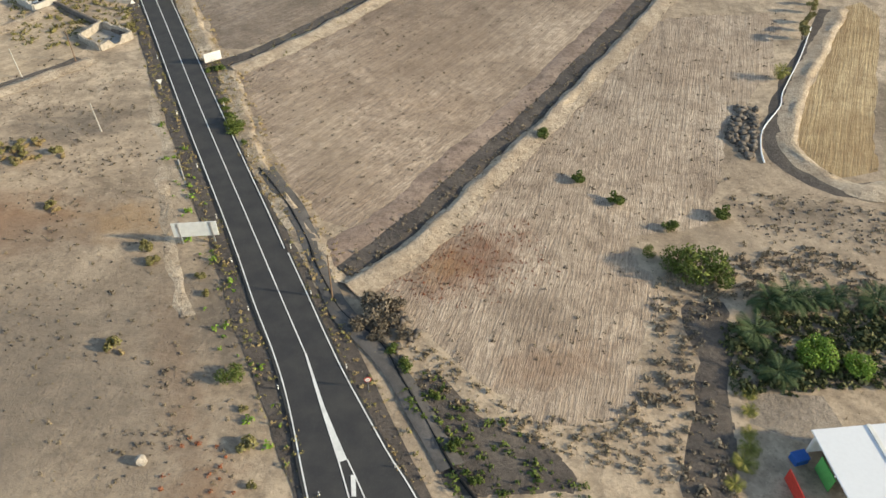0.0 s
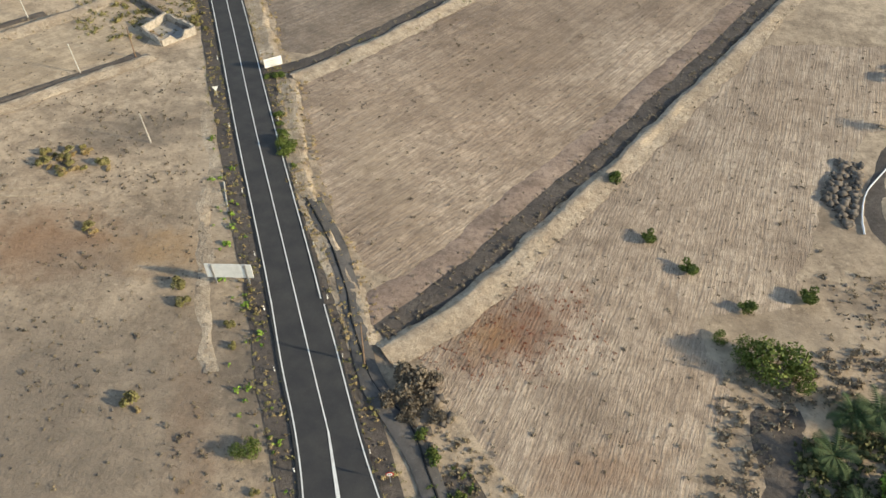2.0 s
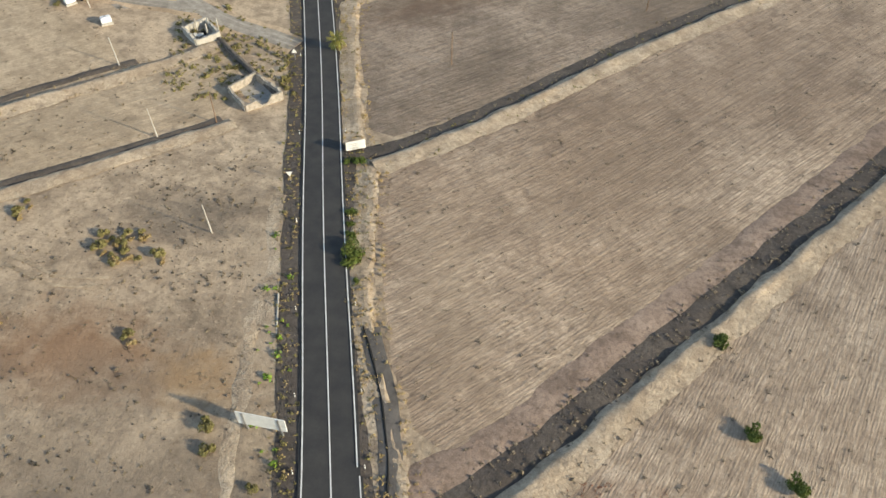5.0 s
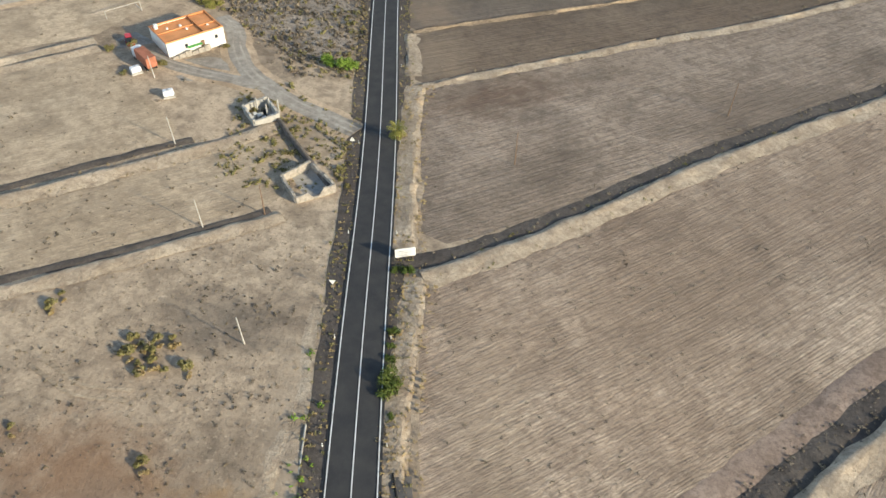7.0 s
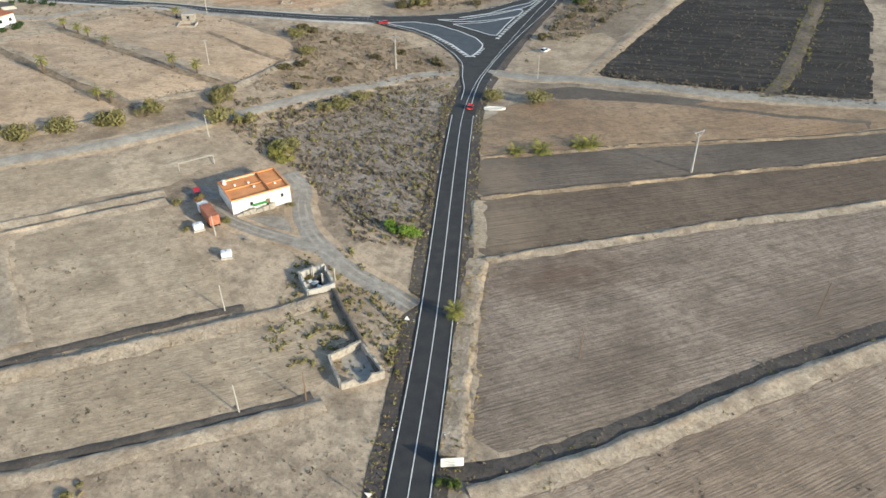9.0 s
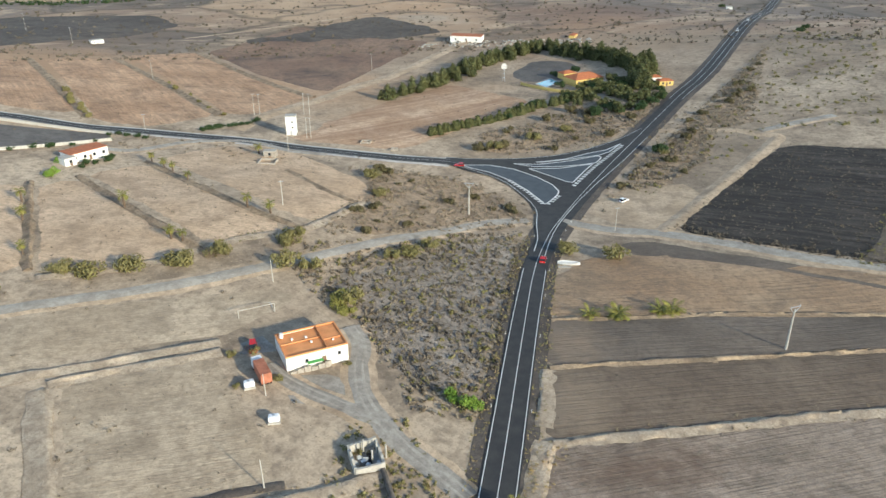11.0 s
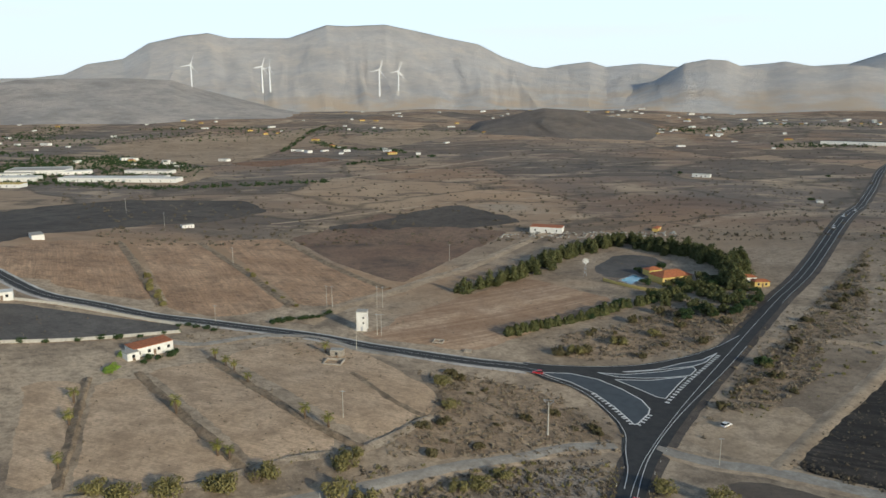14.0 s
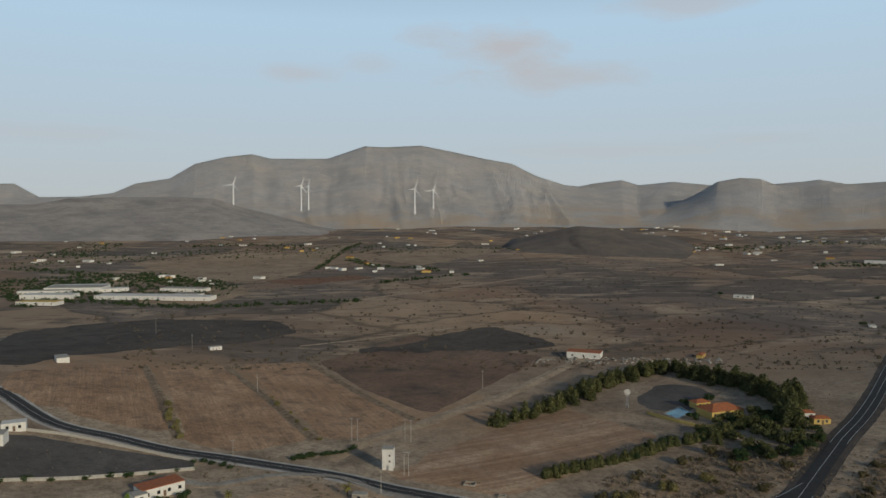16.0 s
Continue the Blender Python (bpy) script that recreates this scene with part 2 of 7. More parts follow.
# x, y, half-widths, turn, colour, strength: patches of other earth on the open ground
GROUND_STAINS = [(-66, 82, 16, 8, 10, RUST, 0.7), (-48, 84, 8, 5, 10, (0.40, 0.24, 0.11), 0.6), (-66, 112, 12, 8, 20, CHAR, 0.6), (-33, 56, 3, 16, 22, RUST, 0.45), (-25, 38, 4, 6, 0, RUST, 0.6), (-28, 62, 3, 14, 22, CHAR, 0.6),
                 (-58, 48, 46, 32, 15, (0.17, 0.138, 0.108), 0.78), (-46, 100, 5, 16, 25, SAND, 0.5), (45, 82, 22, 7, 15, SAND, 0.35), (60, 92, 10, 6, 0, CHAR, 0.4),
                 (-330, 380, 120, 60, 40, UMBER, 0.6), (-470, 300, 140, 80, 25, UMBER, 0.6), (-160, 288, 42, 22, 40, SHADE, 0.6), (-168, 352, 46, 24, 35, SHADE, 0.5), (-108, 395, 26, 60, 0, SHADE, 0.5), (-84, 166, 16, 12, 30, SHADE, 0.5), (-110, 200, 30, 20, 30, SHADE, 0.5),
                 (-435, 630, 46, 30, 30, SAND, 0.7), (-225, 590, 70, 40, 40, (0.40, 0.29, 0.19), 0.7), (-330, 740, 110, 70, 35, (0.20, 0.115, 0.075), 0.55)]
TAN, PALE, BROWN = (0.40, 0.30, 0.218), (0.49, 0.385, 0.29), (0.18, 0.132, 0.098)
M_GROUND = soil("dry_earth", (0.385, 0.295, 0.208), (0.49, 0.385, 0.275), (0.13, 0.098, 0.072), None, patch=0.016, speck=0.45, dark_amount=0.8, stains=GROUND_STAINS, plain_far=True)
M_A = soil("ploughed_tan_a", TAN, PALE, BROWN, 55, 0.62, line_mix=0.42, stains=[(0, 150, 34, 14, 50, (0.24, 0.18, 0.132), 0.5), (20, 190, 30, 16, 45, (0.26, 0.19, 0.14), 0.45), (-22, 112, 7, 22, 24, (0.47, 0.36, 0.255), 0.5)])
M_B = soil("ploughed_tan_b", (0.425, 0.33, 0.247), (0.50, 0.405, 0.312), (0.20, 0.15, 0.112), 73, 0.6, line_mix=0.42, stains=[(4, 78, 11, 6, 40, (0.20, 0.085, 0.045), 0.8), (0, 76, 5, 4, 40, (0.34, 0.19, 0.08), 0.5), (14, 58, 9, 4, 20, (0.26, 0.15, 0.09), 0.6), (20, 52, 7, 4, 0, (0.50, 0.40, 0.31), 0.5)])
M_RED = soil("red_stubble", (0.27, 0.15, 0.085), (0.33, 0.22, 0.13), (0.14, 0.055, 0.035), 73, 0.8, patch=0.12)
M_C = soil("field_pinkish", (0.30, 0.232, 0.176), (0.38, 0.30, 0.235), (0.13, 0.10, 0.076), 50, 0.9, line_mix=0.3, patch=0.02, dark_amount=0.8, stains=[(-52, 196, 20, 8, 45, (0.15, 0.095, 0.065), 0.75), (0, 215, 30, 12, 50, (0.17, 0.13, 0.10), 0.5)])
M_D = soil("field_brown", (0.205, 0.15, 0.107), (0.255, 0.195, 0.142), (0.10, 0.075, 0.056), 45, 1.4, patch=0.02, line_mix=0.25, stains=[(-72, 206, 10, 14, 30, (0.33, 0.25, 0.175), 0.6)])
M_E = soil("field_dark", (0.185, 0.148, 0.117), (0.23, 0.185, 0.147), (0.10, 0.08, 0.064), 43, 1.4, patch=0.02, line_mix=0.2, stains=[(-84, 226, 10, 12, 30, (0.33, 0.24, 0.165), 0.6)])
M_F = soil("field_orange", (0.34, 0.215, 0.125), (0.40, 0.275, 0.17), (0.16, 0.12, 0.085), 43, 2.0, patch=0.03, line_mix=0.2)
M_GOLD = soil("stubble_gold", (0.42, 0.31, 0.17), (0.48, 0.37, 0.22), (0.26, 0.17, 0.09), 65, 0.8)
M_L = soil("field_grey_tan", (0.42, 0.325, 0.225), (0.49, 0.39, 0.28), (0.22, 0.17, 0.12), 57, 0.9, line_mix=0.25, depth=0.05)
M_LW = soil("field_far_tan", (0.53, 0.372, 0.238), (0.60, 0.44, 0.30), (0.27, 0.19, 0.125), 25, 1.0, line_mix=0.25, depth=0.05)
M_V = soil("terrace_orange", (0.62, 0.42, 0.265), (0.74, 0.55, 0.385), (0.28, 0.16, 0.095), 75, 8.0, line_mix=0.55)
M_U = soil("field_rust", (0.47, 0.285, 0.165), (0.56, 0.365, 0.225), (0.17, 0.115, 0.08), 160, 1.5, line_mix=0.3)
M_BURNT = soil("burnt_ground", (0.24, 0.145, 0.098), (0.33, 0.215, 0.145), (0.075, 0.06, 0.05), None, patch=0.02, dark_amount=0.85)
M_LAVA = soil("black_cinder", (0.078, 0.066, 0.056), (0.125, 0.105, 0.088), (0.03, 0.026, 0.023), 8, 4.2, depth=0.35, line_mix=0.75)
M_CINDERF = soil("grey_cinder", (0.105, 0.087, 0.073), (0.15, 0.123, 0.10), (0.05, 0.043, 0.037), None, patch=0.02, speck=0.2, depth=0.3)
M_TANF = soil("far_tan_slope", (0.36, 0.262, 0.172), (0.43, 0.315, 0.21), (0.21, 0.145, 0.095), 60, 3.0, patch=0.008, speck=0.08, line_mix=0.2)
M_YARDD = soil("cinder_yard", (0.135, 0.122, 0.112), (0.175, 0.158, 0.145), (0.075, 0.068, 0.062), None, patch=0.05, depth=0.05)
M_BANK = soil("bank_earth", (0.37, 0.295, 0.215), (0.44, 0.36, 0.27), (0.20, 0.15, 0.11), None, patch=0.15, speck=1.4, depth=0.3, dark_amount=0.55)
# serves real dark gravel and the shadow strips painted beside the banks
M_GRAVEL_SHADE = soil("dark_gravel_and_shade", (0.115, 0.095, 0.082), (0.17, 0.14, 0.115), (0.05, 0.044, 0.04), None, patch=0.12, speck=1.6, depth=0.18)
M_GRAVEL = soil("road_gravel", (0.47, 0.45, 0.42), (0.55, 0.52, 0.48), (0.34, 0.31, 0.28), None, patch=0.1, depth=0.05)
M_YARD = soil("yard_gravel", (0.27, 0.24, 0.205), (0.34, 0.305, 0.26), (0.16, 0.14, 0.12), None, patch=0.1, depth=0.05)
M_LANE = soil("lane_gravel", (0.33, 0.295, 0.25), (0.37, 0.335, 0.285), (0.23, 0.20, 0.165), None, patch=0.12, depth=0.05)
M_TANLOT = soil("trodden_earth", (0.43, 0.32, 0.212), (0.49, 0.375, 0.262), (0.25, 0.185, 0.13), None, patch=0.06)
M_SCRUB = soil("scrub_earth", (0.20, 0.155, 0.113), (0.30, 0.235, 0.172), (0.062, 0.05, 0.04), None, patch=0.05, speck=0.9, depth=0.25)
M_SCRUBG = soil("grey_scrub_earth", (0.30, 0.248, 0.198), (0.36, 0.30, 0.24), (0.10, 0.082, 0.066), None, patch=0.06, speck=0.8, depth=0.25)
M_SCRUBL = soil("light_scrub_earth", (0.34, 0.245, 0.16), (0.41, 0.30, 0.20), (0.11, 0.083, 0.06), None, patch=0.045, speck=0.7, depth=0.2)
M_BANKD = soil("brown_bank", (0.27, 0.195, 0.13), (0.36, 0.27, 0.18), (0.10, 0.075, 0.052), None, patch=0.1, speck=1.0, depth=0.25)
M_SLOPE = soil("pinkish_slope", (0.27, 0.195, 0.15), (0.33, 0.245, 0.19), (0.12, 0.085, 0.066), None, patch=0.08, speck=1.2)
# distance haze is painted in: rock paler and greyer than bare stone
M_HAZED_ROCK = soil("hazed_mountain_rock", (0.70, 0.67, 0.645), (0.76, 0.69, 0.62), (0.54, 0.52, 0.51), None, patch=0.0035, speck=0.012, depth=9.0)
rock_nt, rock_b = M_HAZED_ROCK.node_tree, M_HAZED_ROCK.node_tree.nodes["Principled BSDF"]
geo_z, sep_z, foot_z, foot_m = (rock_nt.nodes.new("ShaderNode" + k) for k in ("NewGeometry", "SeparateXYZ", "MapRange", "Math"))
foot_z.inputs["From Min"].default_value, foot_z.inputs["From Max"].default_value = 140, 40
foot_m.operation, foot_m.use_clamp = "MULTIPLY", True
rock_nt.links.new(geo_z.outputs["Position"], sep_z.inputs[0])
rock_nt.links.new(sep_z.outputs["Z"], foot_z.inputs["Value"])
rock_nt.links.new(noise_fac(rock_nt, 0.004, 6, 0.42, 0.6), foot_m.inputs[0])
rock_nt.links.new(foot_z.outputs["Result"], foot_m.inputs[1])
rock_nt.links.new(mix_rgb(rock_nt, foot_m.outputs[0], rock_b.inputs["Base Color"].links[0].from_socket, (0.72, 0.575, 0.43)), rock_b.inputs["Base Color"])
# hill earth lifted towards grey, some distance haze painted into the colour
M_HAZED_HILL = soil("hazed_hill", (0.40, 0.37, 0.345), (0.47, 0.42, 0.375), (0.29, 0.268, 0.25), None, patch=0.004, speck=0.02, depth=4.0)

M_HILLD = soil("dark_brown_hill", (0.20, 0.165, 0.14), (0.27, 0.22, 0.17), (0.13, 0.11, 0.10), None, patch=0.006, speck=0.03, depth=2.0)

asph, nt, b = start_mat("asphalt", 0.85)
streak = noise_fac(nt, 0.35, 4, 0.35, 0.7)
c0 = mix_rgb(nt, streak, (0.040, 0.040, 0.042), (0.060, 0.058, 0.056))
c0 = mix_rgb(nt, noise_fac(nt, 9.0, 3, 0.55, 0.9), c0, (0.09, 0.088, 0.085))
nt.links.new(c0, b.inputs["Base Color"])
bump(nt, b, noise_fac(nt, 25.0, 3, 0.3, 0.7), 0.01, 0.5)
M_ASPH = asph
M_ISLE = plain("painted_asphalt", (0.085, 0.10, 0.115), 0.9, vary=0.12, scale=0.3)
M_LINE = plain("road_paint", (0.78, 0.78, 0.75), 0.7, vary=0.14, scale=0.8)
M_WHITE = plain("white_wall", (0.78, 0.76, 0.71), 0.85, vary=0.10, scale=0.7)
M_ORANGE = plain("orange_roof_paint", (0.78, 0.33, 0.13), 0.8, vary=0.14, scale=0.35)
M_TERRA = plain("terracotta_tiles", (0.48, 0.17, 0.08), 0.85, vary=0.2, scale=1.0)
M_STONE = plain("rubble_stone", (0.42, 0.37, 0.31), 0.95, vary=0.25, scale=1.5, depth=0.1)
M_STONED = plain("dark_rubble", (0.16, 0.135, 0.115), 0.95, vary=0.3, scale=1.2, depth=0.12)
M_CONC = plain("concrete", (0.46, 0.43, 0.38), 0.9, vary=0.15, scale=1.2)
M_WOOD = plain("weathered_wood", (0.22, 0.145, 0.095), 0.9, vary=0.2, scale=3.0)
M_RUST = plain("rust_container", (0.45, 0.17, 0.10), 0.8, vary=0.2, scale=0.8)
M_STEEL = plain("galvanised_steel", (0.55, 0.56, 0.57), 0.45, 0.8, vary=0.08)
M_SIGNBACK = plain("billboard_back", (0.72, 0.71, 0.66), 0.7, vary=0.08, scale=1.0)
M_REDCAR = plain("red_car_paint", (0.55, 0.02, 0.025), 0.25, vary=0.02)
M_WHITECAR = plain("white_car_paint", (0.80, 0.80, 0.80), 0.3, vary=0.02)
M_GLASS = plain("dark_glass", (0.02, 0.024, 0.03), 0.08, vary=0.0)
M_TYRE = plain("tyre_rubber", (0.02, 0.02, 0.02), 0.9, vary=0.1)
M_BLUE = plain("blue_plastic", (0.02, 0.10, 0.35), 0.5, vary=0.08)
M_GREEN = plain("green_panel", (0.10, 0.38, 0.10), 0.6, vary=0.1)
M_REDP = plain("red_panel", (0.50, 0.05, 0.035), 0.6, vary=0.1)
M_POOL = plain("pool_water", (0.10, 0.38, 0.46), 0.08, vary=0.06)
M_YELLOW = plain("yellow_render", (0.62, 0.45, 0.15), 0.85, vary=0.1)
M_TRUNK = plain("bark", (0.16, 0.11, 0.075), 0.95, vary=0.3, scale=6.0, depth=0.03)
M_LEAF = foliage("green_leaves", (0.05, 0.085, 0.018), (0.155, 0.185, 0.04))
M_YOLIVE = foliage("yellow_olive_leaves", (0.13, 0.135, 0.03), (0.34, 0.31, 0.085))
M_BRUSH = foliage("brown_brush", (0.075, 0.062, 0.045), (0.22, 0.178, 0.128))
M_LEAFD = foliage("dark_leaves", (0.02, 0.045, 0.015), (0.06, 0.09, 0.03))
M_LEAFB = foliage("bright_leaves", (0.10, 0.22, 0.03), (0.24, 0.32, 0.05))
M_OLIVE = foliage("olive_scrub", (0.12, 0.11, 0.04), (0.29, 0.25, 0.10))
M_DRY = foliage("dry_scrub", (0.14, 0.11, 0.075), (0.32, 0.25, 0.15))
M_DARKSCRUB = foliage("grey_brown_scrub", (0.13, 0.105, 0.075), (0.33, 0.265, 0.185))
M_REDWEED = foliage("red_weeds", (0.20, 0.05, 0.03), (0.34, 0.13, 0.06))
M_PALM = foliage("palm_fronds", (0.085, 0.105, 0.022), (0.30, 0.26, 0.06))
M_CONIF = foliage("casuarina_needles", (0.04, 0.055, 0.02), (0.16, 0.155, 0.06))
M_DRAB = foliage("drab_scrub", (0.055, 0.048, 0.024), (0.17, 0.14, 0.065))
M_STRAW = foliage("straw_grass", (0.30, 0.22, 0.10), (0.45, 0.34, 0.17))
M_CINDER = foliage("cinder_stones", (0.05, 0.045, 0.04), (0.20, 0.165, 0.135))


# ---------------------------------------------------------------- ground shape
CX, CY = -72.0, 180.0
# low swells and hollows: x, y, spread, rise
SWELLS = [(-137, 312, 42, -3.154), (-200, 228, 42, 4.552), (14, 132, 20, -1.845), (-78, 245, 25, 1.713), (-72, 150, 22, -1.119), (-240, 325, 40, 0.658), (60, 110, 25, -0.882)]


def smooth(e0, e1, x):
    t = np.clip((x - e0) / (e1 - e0), 0, 1)
    return t * t * (3 - 2 * t)


def height(x, y):
    """The lie of the land: a gentle dip that levels out and rises to the mountains' foot."""
    x, y = np.asarray(x, float), np.asarray(y, float)
    r = np.hypot(x - CX, y - CY)
    k = np.minimum(r, 700) / np.maximum(r, 1e-6)
    u, v = (x - CX) * k / 240.0, (y - CY) * k / 240.0
    near = -6.374 - 5.284 * u - 9.086 * v + 6.617 * u * u + 19.415 * u * v + 12.597 * v * v
    for sx, sy, spread, rise in SWELLS:
        near = near + rise * np.exp(-((x - sx) ** 2 + (y - sy) ** 2) / (2 * spread * spread))
    w = 1 - smooth(330, 700, r)
    roll = 4.5 * np.sin(x / 91 + 1.3 * np.sin(y / 170)) * np.sin(y / 118 + 0.8) + 5.0 * np.sin((x + y) / 205 + 0.5) * np.cos((x - 0.6 * y) / 260)
    return w * near + (1 - w) * (-6 + 35 * smooth(1100, 3200, r)) + roll * smooth(850, 1700, r)


def gz(x, y):
    return float(height(x, y))


# ---------------------------------------------------------------- builders
def mesh_of(name, verts, faces, mat):
    me = bpy.data.meshes.new(name)
    me.from_pydata([tuple(map(float, p)) for p in verts], [], faces)
    me.materials.append(mat)
    me.update()
    return me


def obj_of(name, bm, mat, smooth_shade=False):
    me = bpy.data.meshes.new(name)
    bm.to_mesh(me)
    bm.free()
    me.materials.append(mat)
    if smooth_shade:
        for p in me.polygons:
            p.use_smooth = True
    return me


def part(name, bm, material, parent, label=""):
    """One mesh object under a thing or a part; bm may be a bmesh or a ready mesh."""
    me = obj_of(name, bm, material) if isinstance(bm, bmesh.types.BMesh) else bm
    ob = new(name, me)
    ob.parent = parent
    if label:
        ob["label"] = label
    return ob


def thing(name, x, y, turn=0.0, label="", category="", group="", z=None, kind=""):
    ob = new(name)
    ob.empty_display_size = 0.3
    ob.matrix_world = pose(x, y, gz(x, y) if z is None else z, 0, 0, turn)
    return tagged(ob, label, category, group, kind)


def box(sx, sy, sz, x=0, y=0, z=0, bevel=0.0, bm=None):
    """A box that stands on z."""
    own = bm or bmesh.new()
    got = bmesh.ops.create_cube(own, size=1.0)["verts"]
    bmesh.ops.scale(own, vec=(sx, sy, sz), verts=got)
    bmesh.ops.translate(own, vec=(x, y, z + sz / 2), verts=got)
    if bevel:
        edges = list({e for v in got for e in v.link_edges})
        bmesh.ops.bevel(own, geom=edges, offset=bevel, segments=2, affect="EDGES", profile=0.6)
    return own


def rod(r0, r1, p, q, sides=8, bm=None):
    """A tapered rod from p to q."""
    own = bm or bmesh.new()
    p, q = Vector(p), Vector(q)
    got = bmesh.ops.create_cone(own, cap_ends=True, segments=sides, radius1=r0, radius2=r1, depth=(q - p).length)["verts"]
    rot = (q - p).to_track_quat("Z", "Y").to_matrix().to_4x4()
    bmesh.ops.transform(own, matrix=Matrix.Translation((p + q) / 2) @ rot, verts=got)
    return own


def curve_points(pts, step=4.0):
    """A smooth line through pts, in even steps."""
    pts = [np.array(p, float) for p in pts]
    ext = [2 * pts[0] - pts[1], *pts, 2 * pts[-1] - pts[-2]]
    out = []
    for i in range(1, len(ext) - 2):
        a, b_, c, d = ext[i - 1:i + 3]
        n = max(2, int(np.linalg.norm(c - b_) / step))
        for t in np.arange(n) / n:
            out.append(0.5 * (2 * b_ + (c - a) * t + (2 * a - 5 * b_ + 4 * c - d) * t * t + (3 * b_ - a - 3 * c + d) * t ** 3))
    out.append(pts[-1])
    return np.array(out)


def normals(line):
    d = np.gradient(line, axis=0)
    d /= np.linalg.norm(d, axis=1)[:, None] + 1e-9
    return np.stack([-d[:, 1], d[:, 0]], 1)


def ribbon(name, pts, offsets, lifts, mat, step=4.0, rough=0.0, label="", category="", kind="structure", ragged=0.0, parent=None):
    """A band along pts; offsets: across it, to the left; lifts: above the ground at each offset; rough: uneven height."""
    line = curve_points(pts, step)
    nrm = normals(line)
    verts, faces, k = [], [], len(offsets)
    for i, (p, n) in enumerate(zip(line, nrm)):
        for j, (o, h) in enumerate(zip(offsets, lifts)):
            edge = j in (0, k - 1)
            wob = noise.noise((p[0] * 0.21 + j * 7.3, p[1] * 0.21, j * 3.1)) * ragged
            q = p + n * (o + wob)
            h2 = h if edge else h * (1 + rough * noise.noise((q[0] * 0.16, q[1] * 0.16, 5.0))) + rough * 0.25 * noise.noise((q[0] * 0.7, q[1] * 0.7, j))
            verts.append((q[0], q[1], gz(*q) + h2))
    for i in range(len(line) - 1):
        for j in range(k - 1):
            a = i * k + j
            faces.append((a, a + k, a + k + 1, a + 1))
    ob = new(name, mesh_of(name, verts, faces, mat))
    for p in ob.data.polygons:
        p.use_smooth = True
    if ob.data.polygons[0].normal.z < 0:
        ob.data.flip_normals()
    ob.parent = parent
    return tagged(ob, label, category, "", kind) if parent is None else ob


def patch(name, poly, lift, mat, cell=7.0, label="", category="field", ragged=1.0, kind="structure", parent=None):
    """A sheet over the ground inside the polygon, with an uneven rim."""
    bm = bmesh.new()
    ring = []
    n = len(poly)
    for i in range(n):
        a, c = np.array(poly[i], float), np.array(poly[(i + 1) % n], float)
        m = max(1, int(np.linalg.norm(c - a) / cell))
        for t in np.arange(m) / m:
            q = a + (c - a) * t
            q = q + ragged * np.array((noise.noise((q[0] * 0.12, q[1] * 0.12, 1.7)), noise.noise((q[0] * 0.12, q[1] * 0.12, 8.1))))
            ring.append(bm.verts.new((q[0], q[1], 0)))
    edges = [bm.edges.new((ring[i], ring[(i + 1) % len(ring)])) for i in range(len(ring))]
    bmesh.ops.triangle_fill(bm, edges=edges, use_beauty=True)
    for _ in range(5):
        long = [e for e in bm.edges if e.calc_length() > cell * 2.2]
        if not long:
            break
        bmesh.ops.subdivide_edges(bm, edges=long, cuts=1)
        bmesh.ops.triangulate(bm, faces=bm.faces[:])
    for v in bm.verts:
        v.co.z = gz(v.co.x, v.co.y) + (-0.03 if v.is_boundary and ragged > 0.4 else lift)
    bmesh.ops.recalc_face_normals(bm, faces=bm.faces[:])
    if sum(f.normal.z for f in bm.faces) < 0:
        bmesh.ops.reverse_faces(bm, faces=bm.faces[:])
    ob = new(name, obj_of(name, bm, mat, True))
    ob.parent = parent
    return tagged(ob, label, category, "", kind) if parent is None else ob


def inside(poly, x, y):
    """Which of the points lie in the polygon."""
    x, y = np.asarray(x), np.asarray(y)
    hit = np.zeros(x.shape, bool)
    n = len(poly)
    for i in range(n):
        (x0, y0), (x1, y1) = poly[i], poly[(i + 1) % n]
        if y0 != y1:
            hit ^= ((y0 > y) != (y1 > y)) & (x < (x1 - x0) * (y - y0) / (y1 - y0) + x0)
    return hit


def near_line(pts, x, y, dist):
    """Which of the points lie within dist of the line."""
    line = curve_points(pts, 3.0)
    out = np.zeros(len(x), bool)
    for p in line:
        out |= (x - p[0]) ** 2 + (y - p[1]) ** 2 < dist * dist
    return out


# ---------------------------------------------------------------- ground, roads, fields
def ground_sheet():
    rings = np.concatenate([np.linspace(0, 420, 71), 420 * np.geomspace(1.02, 4850 / 420, 70)])
    angles = np.radians(np.arange(0, 360, 1.0))
    verts = [(CX, CY, gz(CX, CY))]
    for r in rings[1:]:
        xs, ys = CX + r * np.cos(angles), CY + r * np.sin(angles)
        verts.extend(zip(xs, ys, height(xs, ys)))
    n = len(angles)
    faces = [(0, 1 + j, 1 + (j + 1) % n) for j in range(n)]
    for i in range(len(rings) - 2):
        for j in range(n):
            a, c = 1 + i * n + j, 1 + i * n + (j + 1) % n
            faces.append((a, a + n, c + n, c))
    ob = new("ground", mesh_of("ground", verts, faces, M_GROUND))
    for p in ob.data.polygons:
        p.use_smooth = True
    return tagged(ob, "dry grey-tan earth plain with bare soil and stones", "ground", "", "structure")


ground_sheet()

